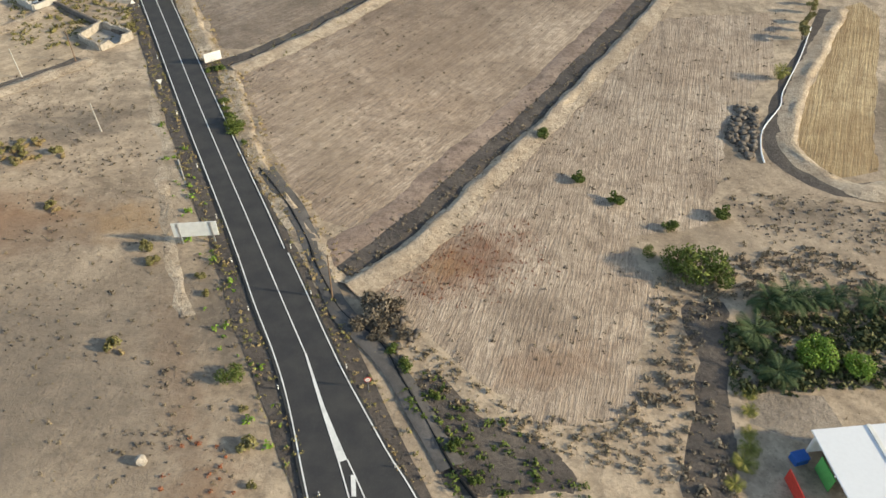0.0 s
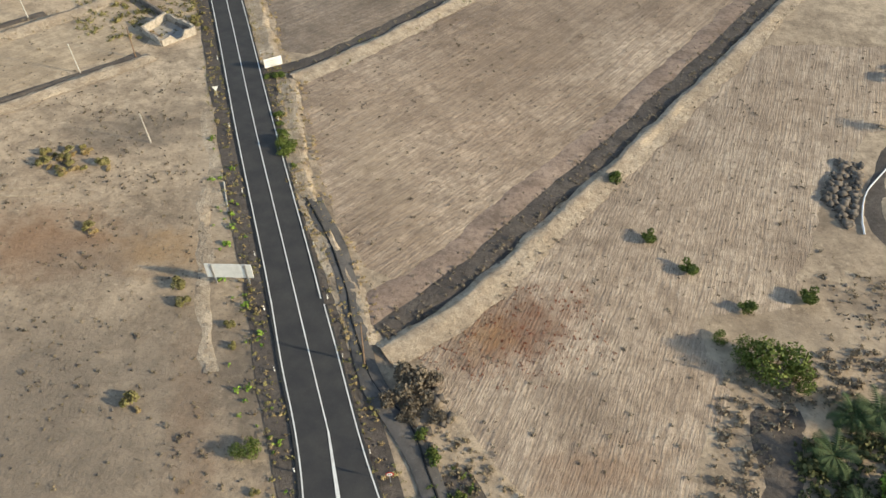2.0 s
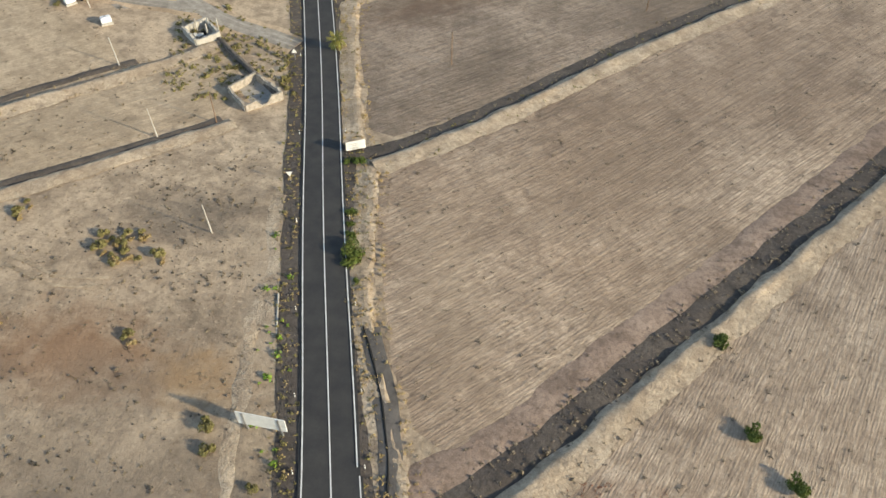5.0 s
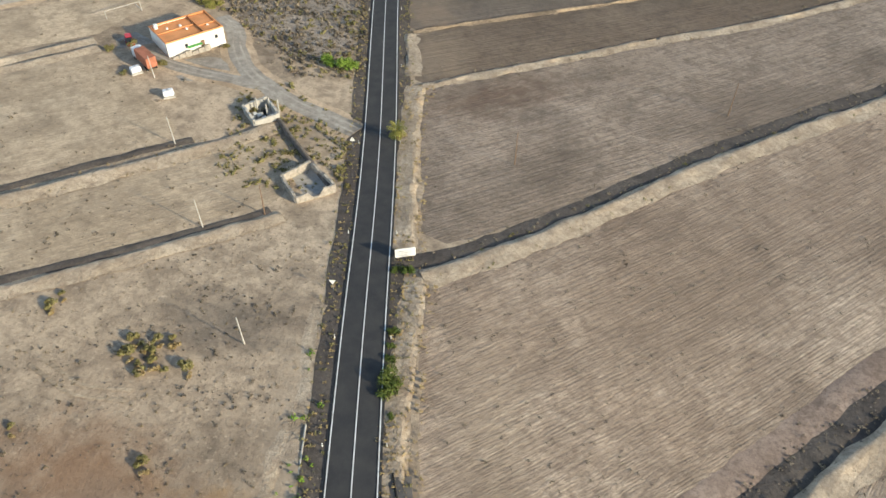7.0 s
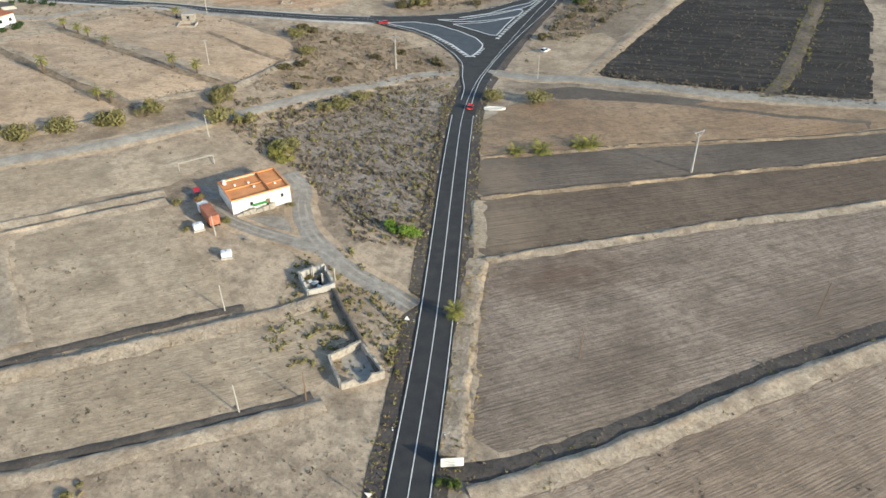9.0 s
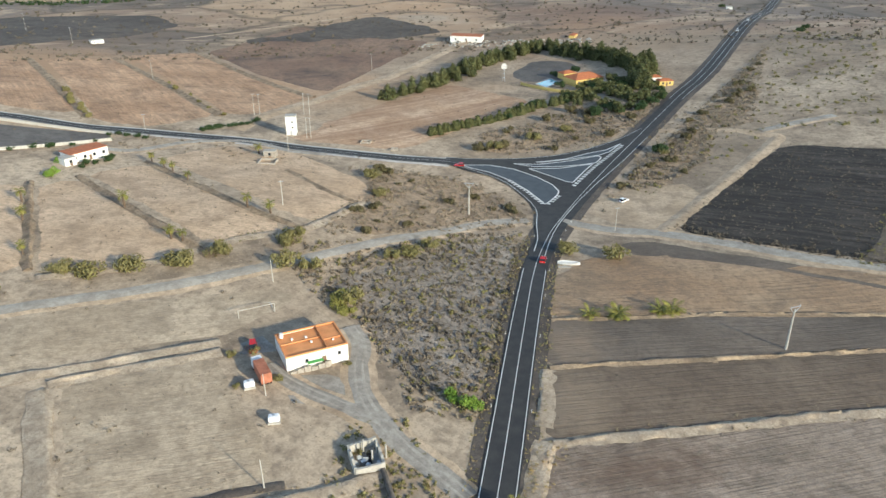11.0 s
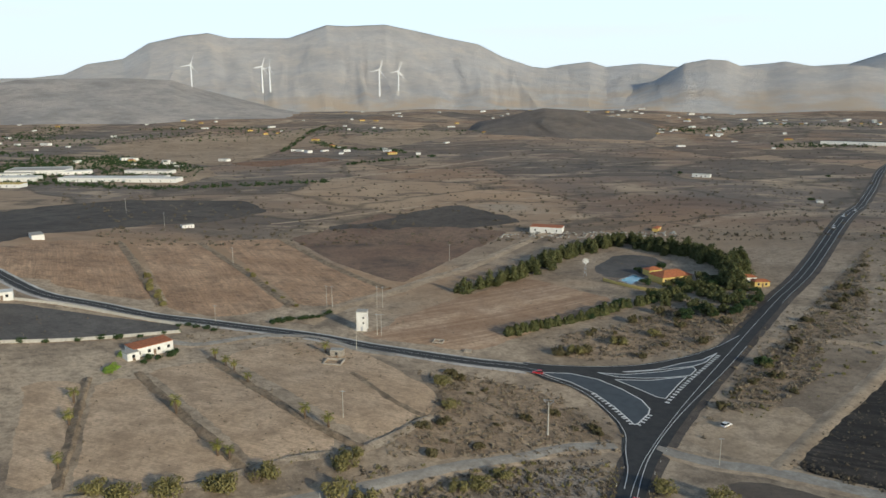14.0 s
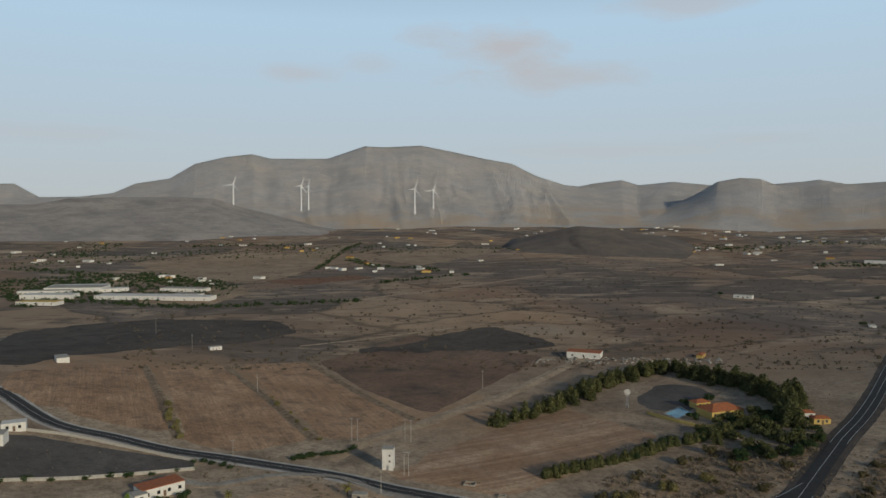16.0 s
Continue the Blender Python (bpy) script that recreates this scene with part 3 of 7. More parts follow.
ROAD = [(22.0, -28.0), (1.5, 16.5), (-9.0, 40.3), (-22.0, 67.6), (-30.9, 87.3), (-45.6, 118.5), (-68.3, 167.7), (-94.7, 222.2), (-111.8, 258.2), (-121.6, 283.9), (-126.2, 300.7), (-131.1, 326.1), (-134.8, 355.2), (-138.9, 395.9), (-146.0, 464.8), (-156.3, 575.5), (-215.6, 947.5), (-262.0, 1240.0), (-256.0, 1441.0), (-150.0, 1620.0)]
BRANCH = [(-581.7, 198.8), (-475.7, 205.4), (-442.7, 212.4), (-388.3, 218.3), (-359.6, 234.3), (-334.9, 247.3), (-312.6, 264.1), (-276.1, 285.7), (-247.3, 295.7), (-213.5, 312.0), (-191.6, 325.9)]
W = 3.3                      # from the centre line to an edge line


def road(name, pts, half, label):
    return ribbon(name, pts, (-half, 0, half), (0.26, 0.30, 0.26), M_ASPH, 3.0, label=label, category="road")


MAIN_LINE = curve_points(ROAD, 3.0)
main_road = road("road", ROAD, W + 0.45, "dark asphalt two-lane road with white lines")
ribbon("road_shoulder", ROAD, (-W - 3.2, -W - 0.3, 0, W + 0.3, W + 3.4), (0.06, 0.15, 0.18, 0.15, 0.06), M_GRAVEL_SHADE, 3.0, label="dark gravel shoulder along the asphalt road", category="shoulder", ragged=0.5)
branch_road = road("road_branch", BRANCH + [(-178, 326), (-160, 333)], W + 0.45, "dark asphalt side road with white lines")
ribbon("road_shoulder", BRANCH, (-W - 2.2, -W - 0.3, 0, W + 0.3, W + 2.2), (0.06, 0.15, 0.18, 0.15, 0.06), M_GRAVEL, 3.0, label="pale gravel shoulder along the side road", category="shoulder", ragged=0.4)
JUNCTION_LEFT = [(-119.5, 270.5), (-124.4, 281.5), (-130.8, 292.0), (-136.6, 302.6), (-142.1, 308.9), (-147.8, 313.4), (-158.7, 320.2), (-168.1, 323.4), (-181.4, 324.0), (-190.0, 322.6)]
JUNCTION_RIGHT = [(-113.8, 268.5), (-118.6, 280.3), (-123.8, 295.8), (-128.2, 316.6), (-130.8, 339.1), (-132.4, 372.2), (-135.0, 401.6)]
JUNCTION_UPPER = [(-196.5, 329.8), (-188.1, 334.9), (-172.6, 347.9), (-161.4, 359.6), (-152.2, 375.0), (-146.0, 392.0), (-143.0, 412.0)]
JUNCTION = JUNCTION_UPPER + [(-139.0, 412.0)] + JUNCTION_RIGHT[::-1] + JUNCTION_LEFT
patch("road_junction", JUNCTION, 0.325, M_ASPH, 5.0, "fresh dark asphalt of a triangular road junction", "road", ragged=0.0)
LEFT_EDGE = [(-29.8, 77.1), (-25.2, 66.6), (-21.9, 59.7), (-19.4, 53.9), (-17.4, 48.4), (-15.5, 42.5), (-14.1, 38.3), (-9.0, 23.0)]
RIGHT_EDGE = [(-22.6, 77.7), (-18.8, 69.6), (-15.0, 61.3), (-12.2, 55.5), (-8.8, 49.1), (-5.6, 43.2), (-2.8, 38.7), (5.0, 23.0)]
patch("road_widening", [(x - 0.4, y - 0.1) for x, y in LEFT_EDGE] + [(x + 0.4, y + 0.1) for x, y in RIGHT_EDGE[::-1]], 0.325, M_ASPH, 3.0, "dark asphalt where the road widens", "road", ragged=0.0)


def line_along(name, pts, off, width, lift=0.37, dashes=None, parent=None, step=2.0):
    """Painted line at an offset from a road's centre, whole or dashed (on, off)."""
    line = curve_points(pts, step)
    nrm = normals(line)
    run = np.concatenate([[0], np.cumsum(np.linalg.norm(np.diff(line, axis=0), axis=1))])
    verts, faces = [], []

    def at(s):
        p = np.array([np.interp(s, run, line[:, 0]), np.interp(s, run, line[:, 1])])
        n = np.array([np.interp(s, run, nrm[:, 0]), np.interp(s, run, nrm[:, 1])])
        return p, n / np.linalg.norm(n)
    spans = [(0, run[-1])] if dashes is None else [(s, min(s + dashes[0], run[-1])) for s in np.arange(0, run[-1], sum(dashes))]
    for s0, s1 in spans:
        k = max(2, int((s1 - s0) / step) + 1)
        base = len(verts)
        for s in np.linspace(s0, s1, k):
            p, n = at(s)
            for o in (off - width / 2, off + width / 2):
                q = p + n * o
                verts.append((q[0], q[1], gz(*q) + lift))
        faces.extend((base + 2 * i, base + 2 * i + 2, base + 2 * i + 3, base + 2 * i + 1) for i in range(k - 1))
    return part(name, mesh_of(name, verts, faces, M_LINE), None, parent)


RP = list(ROAD)
UPPER = [(-26.3, 77.3)] + [p for p in RP if 80 < p[1] < 270]
for o in (-W, W):
    line_along("edge_line", UPPER, o, 0.17, parent=main_road)
    line_along("edge_line", [p for p in RP if p[1] > 405], o, 0.2, parent=main_road)
line_along("edge_line", JUNCTION_RIGHT, 0.35, 0.22, parent=main_road)
line_along("centre_line", [(-17.2, 58.2), (-21.7, 67.7)] + [p for p in RP if p[1] > 80], 0, 0.17, parent=main_road)
line_along("edge_line", LEFT_EDGE, 0.0, 0.17, 0.37, parent=main_road)
line_along("edge_line", RIGHT_EDGE, 0.0, 0.17, 0.37, parent=main_road)
for o in (-W, W):
    line_along("edge_line", BRANCH, o, 0.17, parent=branch_road)
line_along("centre_line", BRANCH + [(-180, 325.5)], 0, 0.15, parent=branch_road)
line_along("edge_line", JUNCTION_LEFT, -0.4, 0.22, parent=branch_road)
line_along("edge_line", JUNCTION_UPPER, -0.4, 0.22, parent=branch_road)


def painted(name, poly, parent, lift=0.376):
    me = mesh_of(name, [(x, y, gz(x, y) + lift) for x, y in poly], [tuple(range(len(poly)))], M_LINE)
    if me.polygons[0].normal.z < 0:
        me.flip_normals()
    return part(name, me, None, parent)


# the wedge of paint where the turning lane opens
painted("paint_wedge", [(-17.3, 58.2), (-15.5, 53.3), (-13.6, 48.2), (-11.35, 42.5), (-10.4, 42.9), (-12.05, 46.3), (-13.9, 50.3), (-17.1, 58.3)], main_road)
line_along("centre_line", [(-11.3, 42.6), (-9.8, 38.4), (-4.0, 22)], 0, 0.16, 0.376, parent=main_road)
line_along("centre_line", [(-10.4, 42.9), (-8.2, 38.5), (-0.5, 22)], 0, 0.16, 0.376, parent=main_road)
for k in range(4):
    y0 = 41.0 - 4.5 * k
    x0 = -9.6 + 1.5 * k
    painted("paint_bar", [(x0 - 0.25, y0), (x0 + 0.25, y0), (x0 + 0.6, y0 - 2.6), (x0 + 0.1, y0 - 2.6)], main_road)

ISLANDS = [[(-185.6, 326.0), (-176.9, 333.8), (-166.5, 336.6), (-155.0, 334.8), (-145.7, 331.4), (-140.2, 326.7), (-138.8, 323.1), (-137.9, 314.3), (-138.1, 312.1), (-142.6, 315.2), (-150.1, 320.0), (-160.5, 324.8), (-172.5, 327.0), (-181.3, 325.9)], [(-161.6, 340.7), (-151.2, 348.5), (-145.8, 355.1), (-142.0, 359.6), (-141.5, 351.5), (-139.8, 337.7), (-142.6, 337.1), (-149.7, 338.8)], [(-169.7, 341.9), (-160.9, 347.4), (-151.4, 358.6), (-144.0, 369.4), (-141.9, 367.6), (-141.4, 361.4), (-147.0, 355.0), (-153.9, 348.8), (-161.5, 343.8)], [(-163.1, 348.8), (-154.2, 359.0), (-149.3, 369.9), (-144.1, 377.7), (-142.2, 387.7), (-142.0, 375.9), (-144.3, 369.9), (-152.3, 360.3), (-160.3, 350.9)]]


def island(poly, dashed):
    """A painted traffic island: grey infill, white border and, on its busy sides, short bars."""
    c = np.mean(poly, axis=0)
    isl = patch("traffic_island", poly, 0.36, M_ISLE, 6.0, "blue-grey asphalt traffic island with a white painted border", "traffic island", ragged=0.0)
    n = len(poly)
    for i in range(n):
        line_along("border_line", [poly[i], poly[(i + 1) % n]], 0, 0.5, 0.40, parent=isl)
    for i in range(n):
        a, d = np.array(poly[i]), np.array(poly[(i + 1) % n])
        if not dashed(a, d):
            continue
        u = (d - a) / np.linalg.norm(d - a)
        out = np.array((u[1], -u[0]))
        if np.dot(out, (a + d) / 2 - c) < 0:
            out = -out
        s = 0.6
        while s < np.linalg.norm(d - a):
            p = a + u * s
            painted("paint_bar", [tuple(p), tuple(p + u * 0.9), tuple(p + u * 0.9 + out * 1.6), tuple(p + out * 1.6)], isl, 0.402)
            s += 2.1
    return isl


island(ISLANDS[0], lambda a, d: True if (a[1] + d[1]) / 2 < 323 else False)
for poly in ISLANDS[1:]:
    island(poly, lambda a, d: False)

# the long row of bars where the junction's islands meet the through road
bar_line = curve_points([(-138.6, 334.5), (-139.9, 347), (-140.6, 358), (-140.9, 372), (-141.4, 387)], 2.1)
for p0, p1, n0 in zip(bar_line, bar_line[1:], normals(bar_line)):
    u0 = (p1 - p0) * 0.48
    painted("paint_bar", [tuple(p0), tuple(p0 + u0), tuple(p0 + u0 - n0 * 1.5), tuple(p0 - n0 * 1.5)], main_road, 0.402)

DITCH_A = [(-14.0, 74.2), (-9.2, 80.3), (-3.0, 89.0), (3.0, 99.6), (11.2, 113.4), (20.0, 127.6), (30.0, 143.6), (41.0, 160.0), (54.2, 181.5), (70.0, 208.0), (92.0, 245.0)]
BANK_A = [(x + 2.8, y - 1.9) for x, y in DITCH_A]
BANK_A[0] = (-13.6, 71.2)
FALLOW = [(-102.6, 289.4), (-95.4, 301.0), (-57.9, 305.6), (-24.4, 310.0), (1.4, 315.1), (2.2, 304.7), (-22.4, 298.5), (-46.3, 294.6), (-71.5, 289.9), (-90.9, 285.6)]
FIELDS = {
    "field_a": ([(-43.7, 136.5), (-17.1, 168.6), (10.2, 207.2), (28.6, 229.2), (75.0, 240.0), (70.0, 214.0), (54.0, 184.0), (40.5, 162.0), (20.0, 130.0), (3.0, 101.8), (-9.4, 82.0), (-14.6, 76.5), (-26.3, 94.8), (-35.4, 112.1)], M_A, "ploughed tan field with close furrows"),
    "field_b": ([(-13.6, 70.4), (-6.5, 78.0), (5.6, 97.6), (23.0, 125.6), (48.5, 165.0), (82.7, 166.8), (69.7, 138.7), (54.8, 115.8), (49.1, 99.6), (42.1, 88.3), (30.2, 83.4), (31.9, 72.1), (26.7, 59.2), (23.4, 50.1), (17.7, 48.3), (11.7, 48.1), (1.2, 57.0), (-6.3, 65.6)], M_B, "ploughed pale tan field with fine furrows"),
    "field_c": ([(-69.3, 191.4), (-47.8, 213.6), (42.0, 298.0), (60.0, 272.0), (29.0, 237.0), (-15.8, 182.7), (-29.7, 161.7), (-46.0, 141.9)], M_C, "pinkish tan ploughed field with brown stains"),
    "field_d": ([(-82.5, 213.7), (-32.7, 259.4), (42.0, 322.0), (42.0, 301.0), (-48.1, 214.7), (-70.8, 192.6)], M_D, "brown fallow field between low banks"),
    "field_e": ([(-92.7, 233.7), (-63.4, 258.3), (40.0, 334.0), (40.0, 323.0), (-56.7, 239.1), (-83.0, 215.2)], M_E, "dark grey-brown fallow field"),
    "field_f": ([(-102.7, 255.2), (-103.1, 275.1), (-86.1, 292.6), (-64.4, 299.9), (10.0, 322.0), (38.0, 335.0), (-93.8, 234.3)], M_F, "orange-tan bare field beside the road"),
    "field_g": ([(95.5, 172.5), (73.6, 136.4), (63.0, 117.9), (62.2, 112.2), (68.5, 101.8), (76.4, 100.2), (107.4, 172.2)], M_GOLD, "golden stubble field behind an earth bank"),
    "field_h": ([(-121.3, 112.3), (-109.4, 131.0), (-100.0, 146.6), (-90.2, 163.7), (-78.1, 154.8), (-74.4, 141.4), (-83.8, 129.5), (-94.7, 113.1), (-104.6, 101.5)], M_L, "grey-tan ploughed field between earth banks"),
    "field_i": ([(-160.4, 140.3), (-148.3, 171.1), (-115.8, 158.4), (-103.2, 150.0), (-114.7, 132.9), (-123.2, 119.8)], M_L, "grey-tan fallow field beside the farmhouse"),
    "field_j": ([(-195.7, 141.3), (-188.3, 157.3), (-169.1, 183.7), (-152.9, 207.3), (-147.8, 194.8), (-148.0, 176.1), (-157.8, 160.8), (-172.2, 131.8)], M_L, "smooth tan field below the gravel road"),
    "field_k": ([(-275.9, 196.0), (-273.1, 209.8), (-225.3, 202.9), (-184.1, 198.2), (-190.5, 186.4), (-206.7, 160.6)], M_LW, "tan terraced field with faint furrows"),
    "field_l": ([(-276.1, 213.5), (-273.7, 237.4), (-237.0, 232.2), (-179.6, 229.0), (-186.5, 212.0), (-182.0, 200.4)], M_LW, "tan terraced field with faint furrows"),
    "field_m": ([(-275.8, 243.6), (-276.3, 274.0), (-253.5, 292.0), (-194.1, 280.1), (-184.2, 263.2), (-178.9, 231.8)], M_LW, "tan terraced field with sparse tufts"),
    "field_n": ([(-286.6, 177.6), (-278.1, 195.1), (-210.7, 160.8), (-217.3, 149.9)], M_LW, "tan terraced field with faint furrows"),
    "field_o": ([(-482.0, 258.4), (-488.8, 301.5), (-352.3, 259.0), (-378.8, 238.9), (-399.7, 227.8)], M_U, "rust-brown field beyond the side road"),
    "field_p": ([(-490.4, 311.2), (-479.8, 351.3), (-319.2, 306.6), (-319.5, 269.2), (-341.7, 257.2)], M_U, "rust-brown field beyond the side road"),
    "field_q": ([(-482.5, 361.3), (-469.7, 406.7), (-316.9, 368.0), (-307.3, 321.7), (-315.9, 311.0)], M_U, "rust-brown field beyond the side road"),
    "field_r": ([(-273.5, 335.7), (-280.1, 385.4), (-277.9, 444.9), (-213.6, 433.8), (-212.4, 393.0), (-214.6, 349.2), (-217.0, 323.9), (-263.9, 298.1), (-267.5, 322.3)], M_V, "orange-tan sloping field below the villa"),
    "field_s": ([(-465.4, 413.2), (-503.7, 537.8), (-420.8, 540.4), (-368.9, 547.6), (-348.8, 476.3), (-319.5, 381.6), (-386.5, 388.3)], M_BURNT, "dark burnt-looking waste ground"),
    "field_t": ([(-91.6, 313.0), (-93.2, 337.4), (-80.4, 419.9), (-80.1, 416.3), (-17.5, 429.8), (-9.1, 401.6), (-2.0, 322.2), (-68.0, 313.1)], M_LAVA, "black cinder field with faint rows"),
}


def grown(poly, d):
    """The polygon with its rim moved outwards by d."""
    p = np.array(poly, float)
    a, c = np.roll(p, 1, 0), np.roll(p, -1, 0)
    turn = np.sign(np.sum(p[:, 0] * c[:, 1] - c[:, 0] * p[:, 1]))
    t0, t1 = p - a, c - p
    t0, t1 = t0 / np.linalg.norm(t0, axis=1)[:, None], t1 / np.linalg.norm(t1, axis=1)[:, None]
    n = np.stack([t0[:, 1] + t1[:, 1], -t0[:, 0] - t1[:, 0]], 1) * turn
    return [tuple(q) for q in p + n / (np.linalg.norm(n, axis=1)[:, None] + 1e-6) * d]


for k, (name, (poly, mat, label)) in enumerate(FIELDS.items()):
    wide = name in ("field_c", "field_d", "field_e", "field_f")
    patch(name, grown(poly, 1.9) if wide else poly, 0.12 + (0.015 * k if wide else 0), mat, 3.0 if wide else 5.0, label, "field", ragged=0.6 if wide else 1.0)
patch("fallow_strip", FALLOW, 0.24, M_E, 4.0, "grey-brown fallow strip below the gravel road", "field", ragged=1.5)
patch("scrubland", [(-131.8, 204.2), (-147.8, 206.4), (-154.9, 211.2), (-150.1, 226.1), (-142.5, 258.9), (-133.1, 283.7), (-118.6, 261.1), (-104.1, 230.1), (-92.5, 204.6), (-92.9, 194.7), (-102.7, 188.3), (-121.4, 195.0)], 0.11, M_SCRUBG, 7.0, "dark scrubland with dry bushes", "scrubland", ragged=3.0)
patch("scrubland", [(-209.5, 297.3), (-191.5, 308.0), (-170.9, 313.6), (-148.8, 306.6), (-137.0, 296.5), (-134.1, 284.9), (-170.9, 232.5), (-179.0, 238.0), (-187.5, 267.9)], 0.09, M_SCRUBL, 5.0, "dry scrubland beside the junction", "scrubland", ragged=6.0)
patch("scrubland", [(-193.0, 346.6), (-179.0, 349.3), (-160.6, 369.5), (-149.3, 390.9), (-148.4, 424.0), (-150.5, 457.0), (-185.9, 431.6), (-193.5, 391.9), (-204.3, 367.6)], 0.09, M_SCRUBL, 5.0, "dark scrubland between the villa and the junction", "scrubland", ragged=6.0)
patch("scrubland", [(-125.9, 367.7), (-128.8, 431.7), (-134.0, 586.9), (-100.5, 440.0), (-111.1, 426.5), (-103.0, 382.5), (-108.2, 352.6), (-122.0, 335.8)], 0.09, M_SCRUBL, 6.0, "dry scrubland beyond the main road", "scrubland", ragged=8.0)
patch("dark_soil", [(-5.6, 52.2), (-1.6, 56.9), (4.5, 51.0), (11.5, 45.7), (16.9, 39.3), (1.1, 38.8), (-0.1, 44.5)], 0.11, M_GRAVEL_SHADE, 1.3, "dark gravelly soil with green weeds", "ground", ragged=1.5)
patch("dark_soil", [(33.3, 71.0), (41.1, 70.2), (36.2, 54.0), (32.5, 39.8), (25.0, 39.6), (29.6, 50.4), (32.7, 59.4)], 0.13, M_GRAVEL_SHADE, 1.3, "dark gravel track beside the garden", "ground", ragged=1.5)
patch("garden_soil", [(37.6, 54.1), (43.7, 55.2), (56.0, 55.6), (53.2, 49.5), (43.7, 46.1), (33.2, 39.9)], 0.11, M_SCRUBG, 4.0, "bare grey garden soil", "ground", ragged=1.5)
patch("parking_lot", [(-383.9, 181.8), (-371.5, 206.7), (-318.4, 250.0), (-312.0, 246.2), (-320.7, 208.9), (-331.7, 171.1)], 0.14, M_YARDD, 7.0, "dark cinder yard inside white walls", "yard", ragged=0.3)
patch("earth_lot", [(-125.4, 316.8), (-124.3, 342.4), (-95.3, 361.2), (-88.2, 416.3), (-86.6, 423.2), (-85.1, 388.9), (-90.8, 347.7), (-92.8, 325.6), (-95.7, 313.1), (-110.1, 306.4)], 0.14, M_TANLOT, 7.0, "trodden tan earth lot beside the junction", "lot", ragged=2.0)
patch("farm_yard", [(-148, 179), (-138, 184), (-128, 172), (-118, 186), (-108, 180), (-114, 170), (-128, 163), (-137, 168)], 0.16, M_YARD, 5.0, "dark gravel yard of the farmhouse", "yard", ragged=1.5)

for nm, poly, m, lb in (
        ("far_field_a", [(-741.4, 295.6), (-751.1, 353.8), (-732.4, 419.5), (-642.0, 494.0), (-575.4, 469.3), (-553.4, 411.2), (-562.3, 359.8), (-552.5, 314.2), (-543.3, 274.6), (-495.7, 229.3), (-560, 215)], M_CINDERF, "dark grey cinder land on the plain"),
        ("far_field_b", [(-484.4, 436.9), (-485.2, 518.1), (-487.0, 619.5), (-385.6, 590.9), (-392.8, 552.6), (-451.4, 487.1)], M_CINDERF, "black cinder field on the plain"),
        ("far_field_c", [(-986.6, 677.5), (-963.4, 835.2), (-892.9, 822.6), (-896.5, 684.6)], M_RED, "rust-red field on the far plain"),
        ("far_field_d", [(-1434.7, 674.3), (-1498.2, 944.5), (-1433.0, 1076.3), (-1577.8, 1318.8), (-1028.0, 762.7), (-956.5, 650.5), (-1125.8, 633.9)], M_TANF, "bare tan slope on the far plain"),
        ("far_field_e", [(-1220, 1085), (-1390, 1500), (-1160, 1420), (-1010, 1020)], M_TANF, "bare tan slope on the far plain"),
        ("far_field_f", [(-486.5, 223.3), (-516.3, 283.2), (-491.6, 301.0), (-434.4, 274.1), (-393.7, 222.2), (-446.1, 213.2)], M_U, "rust-tan field beyond the side road"),
        ("far_field_g", [(-1000, 500), (-960, 640), (-860, 590), (-790, 500), (-860, 450)], M_TANF, "bare tan earth round the distant halls")):
    patch(nm, poly, 0.5 if m is M_TANF else 0.3, m, 9.0, lb, "field", ragged=5.0)
for nm, pts, w, m in (("far_track", [(-521.1, 435.9), (-510.6, 525.3), (-494.0, 621.7)], 2.0, M_TANLOT), ("far_track", [(-712.1, 649.8), (-721.0, 809.0), (-744.2, 1034.4)], 3.0, M_TANLOT), ("far_track", [(-990.4, 651.4), (-1106.7, 796.3), (-1334.4, 1004.3), (-1566.5, 1333.2)], 3.5, M_TANLOT), ("far_track", [(-1094.1, 838.6), (-1324.7, 1077.8), (-1566.5, 1333.2)], 4.0, M_BURNT)):
    ribbon(nm, pts, (-w, 0, w), (0.14, 0.18, 0.14), m, 8.0, label="earth track across the far plain", category="track", ragged=1.0)
ribbon("worn_strip", [(-44.6, 94.8), (-47.8, 105.5), (-52.3, 115.2), (-55.0, 122.1)], (-1.5, 0, 1.5), (-0.03, 0.12, -0.03), M_BANK, 1.5, label="pale worn strip of earth beside the shoulder", category="track", ragged=1.3)
ribbon("worn_strip", [(-47.7, 101.8), (-40.6, 80.6), (-33.7, 64.2), (-29.2, 51.2), (-24.8, 37.8)][:3], (-1.3, 0, 1.3), (-0.03, 0.12, -0.03), M_BANK, 1.5, label="pale worn strip of earth beside the shoulder", category="track", ragged=1.3)
for pts in ([(-85.0, 93.3), (-75.9, 92.3), (-69.2, 94.6)],):
    for o in (-0.9, 0.9):
        ribbon("tyre_track", pts, (o - 0.3, o, o + 0.3), (0.08, 0.10, 0.08), M_L, 1.2, label="faint tyre track worn into the bare lot", category="track", ragged=0.3)
